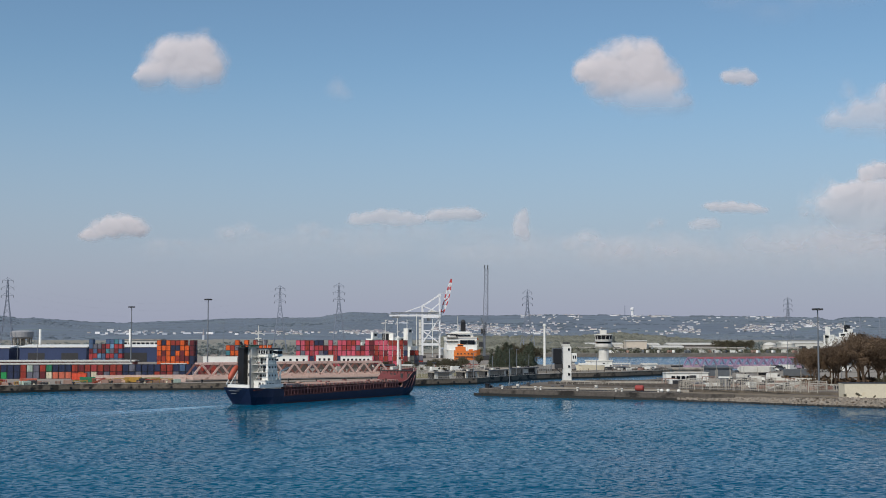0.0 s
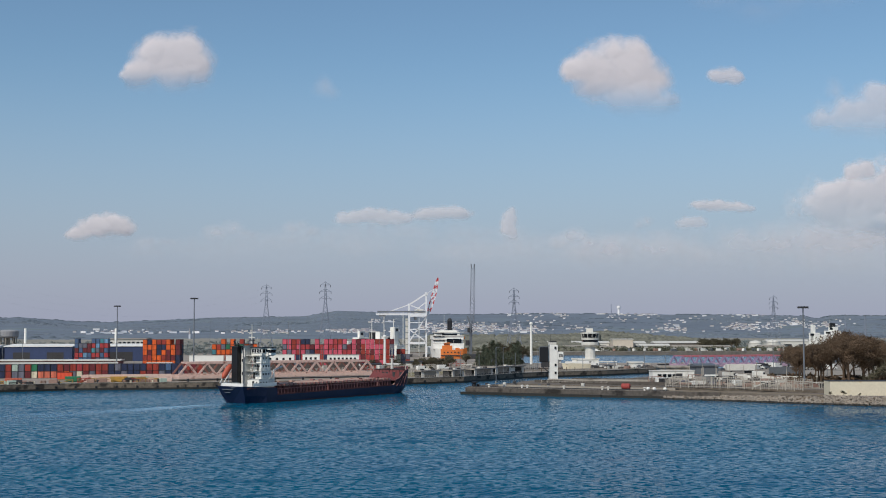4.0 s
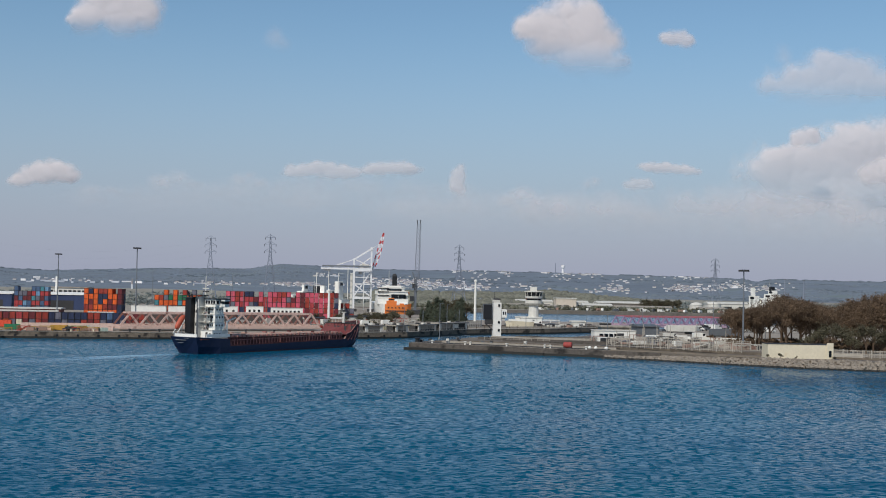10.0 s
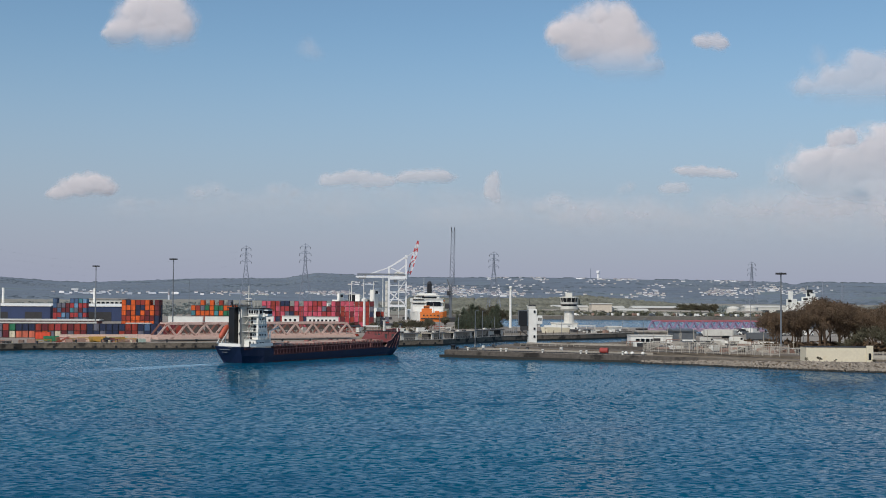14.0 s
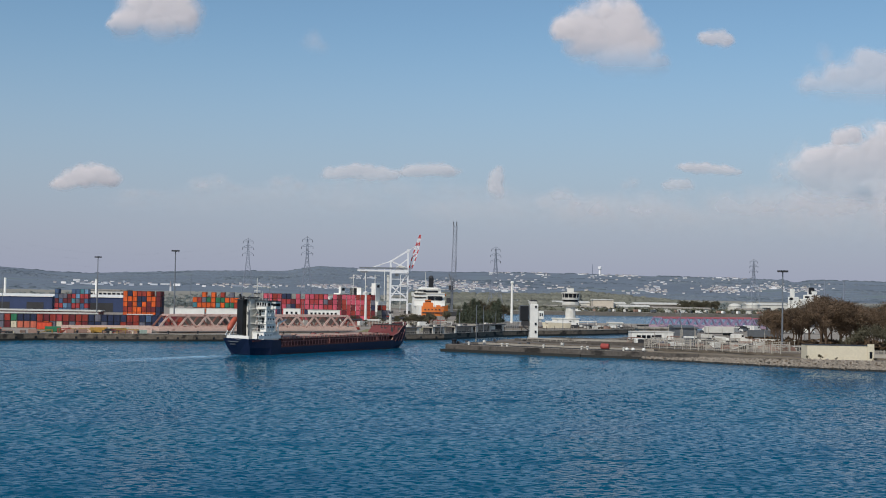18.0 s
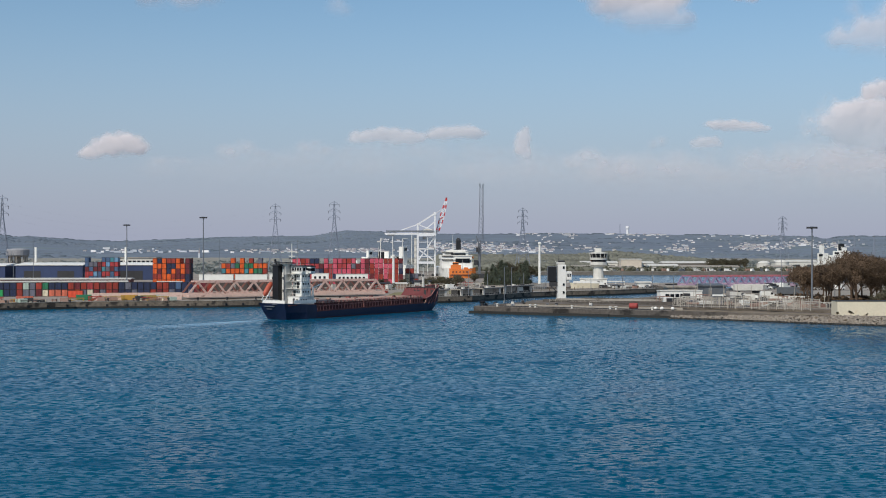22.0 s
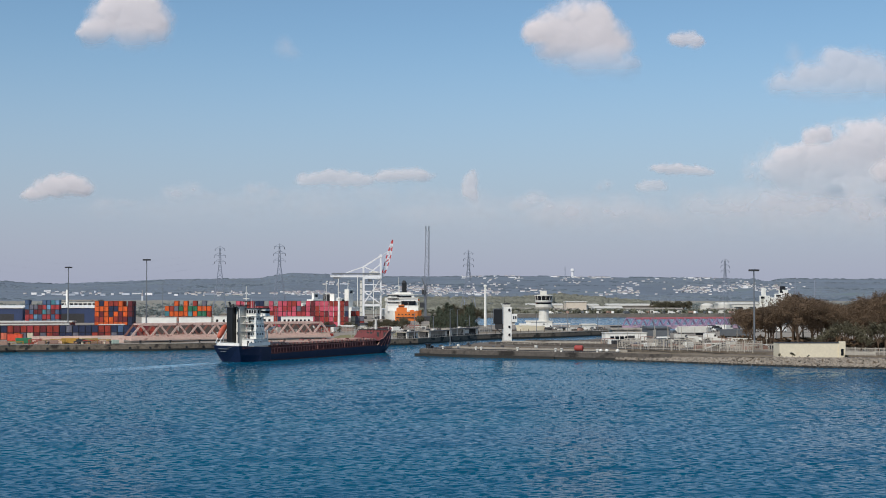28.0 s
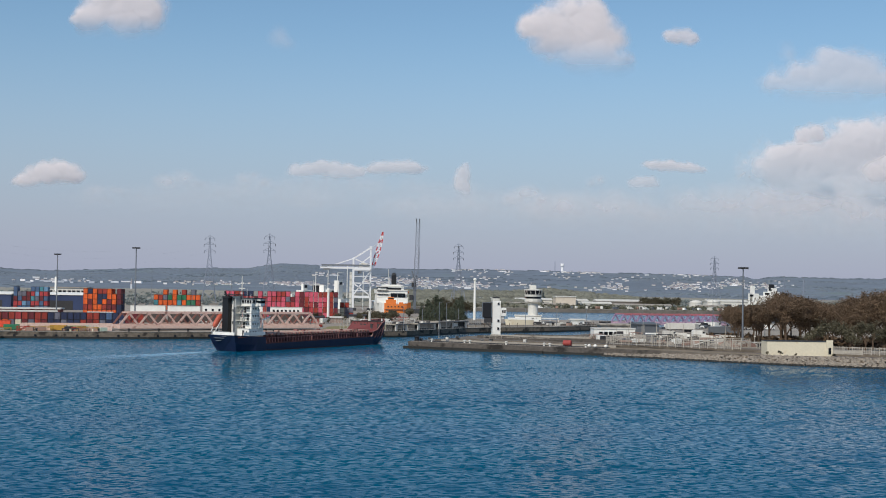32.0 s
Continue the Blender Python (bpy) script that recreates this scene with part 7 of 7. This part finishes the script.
land("ground_shore_grit", "strip of brown grit and dry grass above the rocks", [(77, 404.5), (92, 395.5), (113, 378), (119, 374), (119.5, 384), (105, 397), (80, 411)], 0, GRIT, GROUND + 0.06)
land("road_mole", "dark asphalt hardstanding on the mole", [(76, 416), (98, 404), (112, 425), (86, 438)], 0, mat("asphalt", (70, 68, 68), 0.95, var=0.25, scale=0.1, fine=1.0), TERRACE + 0.05)
for k in range(16):
    x = 88 + (k * 7.3) % 46
    y = 428 + (k * 11.9) % 60 - (x - 88) * 0.35
    post("fence_post", "tall pale steel post in the lockside yard", x, y, TERRACE + 4.5 + (k % 3), 0.12, 0.1, FENCE_MAT, z0=TERRACE)
wall_along("wall_yard", "low pale concrete block wall in the lockside yard", [(122, 462), (142, 455)], TERRACE - 0.05, TERRACE + 1.8, 0.4, OFFWHITE)
for k in range(9):
    x, y = 100 + (k * 4.7) % 34, 416 + (k * 9.1) % 30 - ((k * 4.7) % 34) * 0.45
    ob = thing("material_heap", "heap of pale gravel and rubble in the yard", "heap", pose(x, y, TERRACE, 0, 0, k * 37))
    part("mound", Geo().lathe([(2.2, -0.05), (1.7, 0.5), (0.9, 1.1), (0.15, 1.4)], 9), ROCK, ob)


# ---- vehicles and yard clutter ----
for k, (x, y, rz) in enumerate(((100, 452, 10), (108, 448, 12), (116, 455, 170), (104, 470, 5), (112, 476, 8), (121, 470, 175), (96, 437, 30), (128, 462, 5), (92, 478, 0), (118, 490, 4), (126, 486, 6))):
    van(x, y, rz, 4.4 if k % 2 else 6.2, 1.6 if k % 2 else 2.6, (WHITE, GREY, OFFWHITE, DARK, OFFWHITE)[k % 5], ("small parked car" if k % 2 else "white delivery van") + " in the lockside yard", z=TERRACE)
for k in range(26):
    x, y = 138 + (k * 9.7) % 62, 596 + (k * 17.3) % 60
    x += max(0, (y - 590) * 0.68 - (x - 138))
    van(x, y, 8 + (k * 47) % 50, 6.0 if k % 2 else 4.4, 2.6 if k % 2 else 1.6, (WHITE, OFFWHITE, GREY, WHITE, DARK)[k % 5], ("white van" if k % 2 else "small car") + " parked beyond the lock", GROUND + 0.05)
for x, y, rz in ((76, 652, 10), (83, 650, 5), (-6, 600, 30), (4, 614, 30)):
    van(x, y, rz, 6.0, 2.6)


def lorry_trailer(x, y, rz, paint, label, z=GROUND):
    ob = thing("lorry_trailer", label, "trailer", pose(x, y, z, 0, 0, rz), "parked trailers")
    part("box_body", Geo().box(0, -1.25, 1.2, 12.5, 1.25, 3.9, 0.04), paint, ob)
    part("chassis", Geo().box(0.3, -0.5, 0.8, 12, 0.5, 1.2), DARK, ob)
    me = Geo().tube((0, -0.2, 0), (0, 0.2, 0), 0.5, n=12).mesh("wheel", BLACK)
    for a in (9, 10.3, 11.6):
        for side in (-1, 1):
            at("wheel", me, ob, a, side, 0.5)
    part("landing_leg", Geo().box(2, -0.8, 0, 2.3, 0.8, 1.2), DARK, ob)


for x, y, rz, p in ((128, 538, 6, OFFWHITE), (136, 498, 2, GREY)):
    lorry_trailer(x, y, rz, p, "pale box trailer parked near the lock", TERRACE)
for x, y, rz, p in ((-100, 640, 5, WHITE), (-140, 620, 5, OFFWHITE), (-122, 650, 3, WHITE)):
    lorry_trailer(x, y, rz, p, "pale box trailer parked in the container yard")


def open_skip(x, y, rz, paint, label):
    ob = thing("open_skip", label, "skip", pose(x, y, GROUND, 0, 0, rz), "skips on the quay")
    b = Geo().loft([[(-2.8, -1.2, 0.2), (2.8, -1.2, 0.2), (2.8, 1.2, 0.2), (-2.8, 1.2, 0.2)], [(-3.1, -1.25, 2.1), (3.1, -1.25, 2.1), (3.1, 1.25, 2.1), (-3.1, 1.25, 2.1)]])
    part("bin", b, paint, ob)
    me = Geo().box(-0.1, -1.33, 0.2, 0.1, -1.2, 2.0).mesh("rib", paint)
    for k in range(5):
        at("rib", me, ob, -2.2 + k * 1.1)
    part("skid", Geo().box(-2.6, -0.9, -0.02, 2.6, 0.9, 0.22), DARK, ob)


for x, y, rz, p, w in ((-138, 486, 8, PAINT["green"], "green"), (-131, 487, 12, PAINT["cream"], "cream"), (-115, 487, 10, PAINT["cream"], "cream"), (-108, 489, 14, PAINT["pale"], "pale green"),
                       (-156, 470, 20, PAINT["salmon"], "salmon"), (-166, 462, 25, PAINT["rust"], "rust-red"), (-120, 484, 5, YELLOW, "yellow")):
    open_skip(x, y, rz, p, f"{w} open steel skip standing on the quay")
for k, (x, y) in enumerate(((-146, 474), (-150, 472), (-160, 468), (-112, 484), (-117, 481), (-104, 486))):
    ob = thing("pallet_stack", "stack of weathered timber pallets on the quay", "pallets", pose(x, y, GROUND, 0, 0, 20 * k), "pallet stacks")
    for j in range(5):
        part("pallet", Geo().box(-0.9, -0.7, j * 0.2, 0.9, 0.7, j * 0.2 + 0.04).box(-0.9, -0.7, j * 0.2 + 0.05, -0.7, 0.7, j * 0.2 + 0.16).box(0.7, -0.7, j * 0.2 + 0.05, 0.9, 0.7, j * 0.2 + 0.16).box(-0.9, -0.7, j * 0.2 + 0.14, 0.9, 0.7, j * 0.2 + 0.18), TAN, ob)


for k in range(26):
    x = 140 + k * 7.1 + (k * 37) % 5
    van(x, 1068 + (k * 5) % 9, (k * 43) % 90, 6.0, 2.4, (WHITE, OFFWHITE, TAN, WHITE, GREY)[k % 5], "van parked along the far basin shore", 3.0)


# ---- power lines ----
def cable(p, q, sag, r=0.012):
    p, q = Vector(p), Vector(q)
    side = (q - p).cross(Vector((0, 0, 1))).normalized() * r
    secs = []
    for k in range(17):
        t = k / 16
        c = p.lerp(q, t) - Vector((0, 0, sag * 4 * t * (1 - t)))
        secs.append([c - side, c - Vector((0, 0, r)), c + side, c + Vector((0, 0, r))])
    thing("power_line", "thin grey overhead power cable between the pylons", "cable", group="power cables", data=Geo().loft(secs).mesh("cable", PYLON))


chain = [(-800, 900, 66), (-350, 1000, 65.5), (-144, 1100, 62.5)]
for (ax, ay, at_), (bx, by, bt) in zip(chain, chain[1:]):
    for f, w in ((0.76, 4.7), (0.855, 4.9), (0.95, 4.2)):
        cable((ax - w, ay, 3 + (at_ - 3) * f - 2.0), (bx - w, by, 3 + (bt - 3) * f - 2.0), 14)


# ---- loose gear on the quays ----
def drum(x, y, z, paint, word):
    ob = thing("steel_drum", f"{word} steel drum standing on the quay", "drum", pose(x, y, z), "drums on the quay")
    part("shell", Geo().lathe([(0.42, -0.02), (0.42, 0.4), (0.46, 0.43), (0.42, 0.46), (0.42, 0.9)], 10), paint, ob)
    part("lid", Geo().lathe([(0.44, 0.9), (0.44, 0.95)], 10), DARK, ob)


def crate(x, y, z, rz, s, paint, word):
    ob = thing("crate", f"{word} crate standing on the quay", "crate", pose(x, y, z, 0, 0, rz), "crates on the quay")
    part("box", Geo().box(-s, -s * 0.7, 0.12, s, s * 0.7, s * 1.1, 0.05), paint, ob)
    for k in (-0.6, 0.6):
        part("skid", Geo().box(k * s - 0.1, -s * 0.7, -0.02, k * s + 0.1, s * 0.7, 0.12), BARK, ob)
    for k in (-0.8, 0.0, 0.8):
        part("batten", Geo().box(k * s - 0.06, -s * 0.7 - 0.05, 0.15, k * s + 0.06, -s * 0.7, s * 1.05), paint, ob)


def steel_frame(x, y, z, rz, L, h, paint, word):
    """A lifting frame or cradle: open bars on four legs."""
    ob = thing("lifting_frame", f"{word} open steel lifting frame lying on the quay", "frame", pose(x, y, z, 0, 0, rz), "frames on the quay")
    for yy in (-0.9, 0.9):
        part("long_bar", Geo().beam((-L / 2, yy, h), (L / 2, yy, h), 0.22), paint, ob)
        for xx in (-L / 2 + 0.2, L / 2 - 0.2):
            part("leg", Geo().beam((xx, yy, -0.02), (xx, yy, h), 0.2), paint, ob)
        part("diagonal", Geo().beam((-L / 2 + 0.2, yy, 0.1), (L / 2 - 0.2, yy, h), 0.14), paint, ob)
    for k in range(4):
        xx = -L / 2 + L * (k + 0.5) / 4
        part("cross_bar", Geo().beam((xx, -0.9, h), (xx, 0.9, h), 0.16), paint, ob)


def timber(x, y, z, rz, L):
    ob = thing("timber_stack", "low stack of weathered timber baulks on the quay", "timber", pose(x, y, z, 0, 0, rz), "timber on the quay")
    for k in range(3):
        for j in range(3 - k):
            part("baulk", Geo().box(-L / 2, -0.7 + j * 0.45 + k * 0.22, k * 0.4 - 0.02, L / 2, -0.3 + j * 0.45 + k * 0.22, k * 0.4 + 0.38, 0.03), TAN, ob)


DULL_YELLOW = mat("dull_yellow_paint", (152, 124, 62), 0.75, var=0.3)
rnd = random.Random(41)
for k in range(46):
    t = rnd.random()
    x = -166 + 66 * t
    front = 446 + 0.54 * (x + 166) if x < -135 else 467 + 0.18 * (x + 135)
    y = front + rnd.uniform(6, 17)
    kind = rnd.random()
    if kind < 0.25:
        drum(x, y, GROUND, rnd.choice((PAINT["rust"], DULL_YELLOW, PAINT["navy"], PAINT["cream"])), "painted")
    elif kind < 0.5:
        crate(x, y, GROUND, rnd.uniform(0, 40), rnd.uniform(0.8, 1.6), rnd.choice((TAN, OFFWHITE, PAINT["cream"], PAINT["pale"], DARK)), "weathered")
    elif kind < 0.8:
        steel_frame(x, y, GROUND, rnd.uniform(-10, 30), rnd.uniform(3, 6.5), rnd.uniform(0.8, 2.0), rnd.choice((DULL_YELLOW, DULL_YELLOW, PAINT["rust"], DARK, OFFWHITE)), "worn")
    else:
        timber(x, y, GROUND, rnd.uniform(-10, 30), rnd.uniform(3, 6))
for k in range(80):
    x = 82 + 52 * rnd.random()
    y = 418 - 0.55 * (x - 82) + rnd.uniform(3, 50)
    kind = rnd.random()
    if kind < 0.4:
        crate(x, y, TERRACE, rnd.uniform(0, 40), rnd.uniform(0.8, 1.7), rnd.choice((OFFWHITE, WHITE, TAN, DARK, PAINT["grey"])), "weathered")
    elif kind < 0.75:
        steel_frame(x, y, TERRACE, rnd.uniform(-10, 60), rnd.uniform(3, 6), rnd.uniform(1, 2.6), rnd.choice((OFFWHITE, DARK, FENCE_MAT, TAN)), "worn")
    else:
        timber(x, y, TERRACE, rnd.uniform(0, 60), rnd.uniform(3, 6))
for k in range(26):
    x = -112 + 92 * rnd.random()
    y = 600 + rnd.uniform(8, 90)
    kind = k % 4
    if kind == 0:
        van(x, y, rnd.uniform(0, 60), 6.0, 2.5, rnd.choice((WHITE, OFFWHITE, GREY)), "white van parked in the container yard")
    elif kind == 1:
        post("lamp_post", "slender grey steel lamp post", x, y, GROUND + rnd.uniform(9, 16), 0.14, 0.09, GALV, arm=1.2)
    else:
        crate(x, y, GROUND, rnd.uniform(0, 40), rnd.uniform(1.2, 2.2), rnd.choice((OFFWHITE, TAN, DARK, PAINT["rust"])), "weathered")
for k in range(18):
    x = -4 + 30 * rnd.random()
    y = 618 + (x + 4) * 1.2 + rnd.uniform(0, 40)
    steel_frame(x, y, GROUND, rnd.uniform(-10, 40), rnd.uniform(4, 7), rnd.uniform(1.4, 3.0), rnd.choice((OFFWHITE, DARK, FENCE_MAT, PAINT["rust"])), "worn")
for k in range(22):
    x = -96 + 76 * rnd.random()
    y = 556 + rnd.uniform(-16, 16) + 0.1 * (x + 96)
    (crate if k % 2 else timber)(x, y, GROUND, rnd.uniform(0, 40), *((rnd.uniform(1, 1.8), rnd.choice((OFFWHITE, TAN, DARK, PAINT["rust"])), "weathered") if k % 2 else (rnd.uniform(3, 7),)))


# laid-up hull and low walls on the far side of the lock
ob = thing("laid_up_barge", "beige weathered barge hull laid up ashore beside the lock", "barge", pose(66, 617, GROUND, 0, 0, 4))
part("hull", Geo().loft([[(0, -0.2, 0.4), (0, 0.2, 0.4), (-0.6, 0.3, 3.2), (-0.6, -0.3, 3.2)], [(2.4, -1.4, 0.1), (2.4, 1.4, 0.1), (2.2, 2.0, 3.3), (2.2, -2.0, 3.3)], [(11, -1.6, 0.1), (11, 1.6, 0.1), (11, 2.1, 3.0), (11, -2.1, 3.0)], [(13.4, -1.2, 0.4), (13.4, 1.2, 0.4), (13.8, 1.7, 3.0), (13.8, -1.7, 3.0)]]), CREAM, ob)
part("cover", Geo().loft([[(e, -2.0, 3.0), (e, 0, 4.1), (e, 2.0, 3.0)] for e in (1.0, 13.0)]), OFFWHITE, ob, "pale canvas cover")
for x in (3, 10):
    part("cradle", Geo().box(x - 0.3, -1.8, -0.05, x + 0.3, 1.8, 0.3), DARK, ob)
wall_along("wall_lock_far", "low dark retaining wall beyond the lock", [(48, 622), (78, 626), (100, 634), (124, 645)], GROUND - 0.05, GROUND + 0.9, 0.5, QUAY_FACE)
wall_along("wall_lock_approach", "low pale parapet along the lock approach", [(30, 574), (44, 592), (62, 603), (88, 618)], GROUND - 0.05, GROUND + 0.8, 0.4, CONCRETE)
gable_shed("lock_shed", "small white flat-roofed shed beyond the lock", 102, 638, 3, 7, 4, 2.8, WHITE, OFFWHITE, 0.3)
rnd = random.Random(83)
for k in range(30):
    t = rnd.random()
    x, y = 60 + 66 * t, 612 + 34 * t * t + rnd.uniform(2, 20)
    if k % 3:
        crate(x, y, GROUND, rnd.uniform(0, 40), rnd.uniform(0.8, 1.8), rnd.choice((DARK, OFFWHITE, TAN, GREY)), "weathered")
    else:
        steel_frame(x, y, GROUND, rnd.uniform(-10, 30), rnd.uniform(3, 6), rnd.uniform(1, 2.2), rnd.choice((DARK, FENCE_MAT, GREY)), "worn")
for k in range(24):
    t = k / 23
    post("lamp_post" if k % 4 == 0 else "mooring_post", "slender grey steel lamp post" if k % 4 == 0 else "short dark timber mooring post", 22 + 100 * t, 549 + 88 * t ** 0.9 + 6, GROUND + (9 if k % 4 == 0 else 2.0), 0.16, 0.12, GALV if k % 4 == 0 else BARK)
# clutter behind the coaster's berth: fence, low brown sheds, bushes
fence((-30, 600), (-4, 622), GROUND, 2.6, 1.8, "row of pale concrete fence posts behind the quay", PALE_FENCE)
fence((-62, 572), (-30, 600), GROUND, 2.2, 1.8, "row of pale concrete fence posts behind the quay", PALE_FENCE)
for x, y, L, h, p in ((-33, 612, 9, 2.8, PAINT["rust"]), (-22, 626, 7, 2.4, TAN), (-12, 640, 8, 3.2, OFFWHITE), (-40, 606, 6, 2.6, PAINT["maroon"]), (-2, 650, 9, 2.8, CREAM)):
    gable_shed("yard_shed", "low weathered shed among the quayside clutter", x, y, 6, L, 4, h, p, DARK if h > 2.7 else OFFWHITE, 0.4)
for k in range(14):
    tree("green", k, -8 + (k * 9.1) % 36, 668 + (k * 13) % 30, GROUND, k * 47, 0.34 + 0.09 * (k % 4))
for k in range(16):
    tree("green", k, -30 + (k * 7.7) % 42, 606 + (k * 11) % 44, GROUND, k * 61, 0.22 + 0.07 * (k % 4))


# ---- what moves ----
def motions():
    """The coaster steams towards the lock, the clouds drift, the ripples run across the harbour."""
    course = [(0, pose(-61.6, 379.4, 0, 0, 0, -36.4)), (16, pose(-54.2, 389.4, 0, 0, 0, -36.15)), (32, pose(-46.9, 399.3, 0, 0, 0, -35.75))]
    walk(SHIP, course)
    walk(WAKE_SHEET, course)
    walk(water, [(0, pose(0, 0, 0)), (16, pose(9, -13, 0)), (32, pose(18, -26, 0))])
    for c in CLOUDS:
        m = c.matrix_basis.copy()
        walk(c, [(0, m), (32, Matrix.Translation((30, 0, 1)) @ m)])


motions()
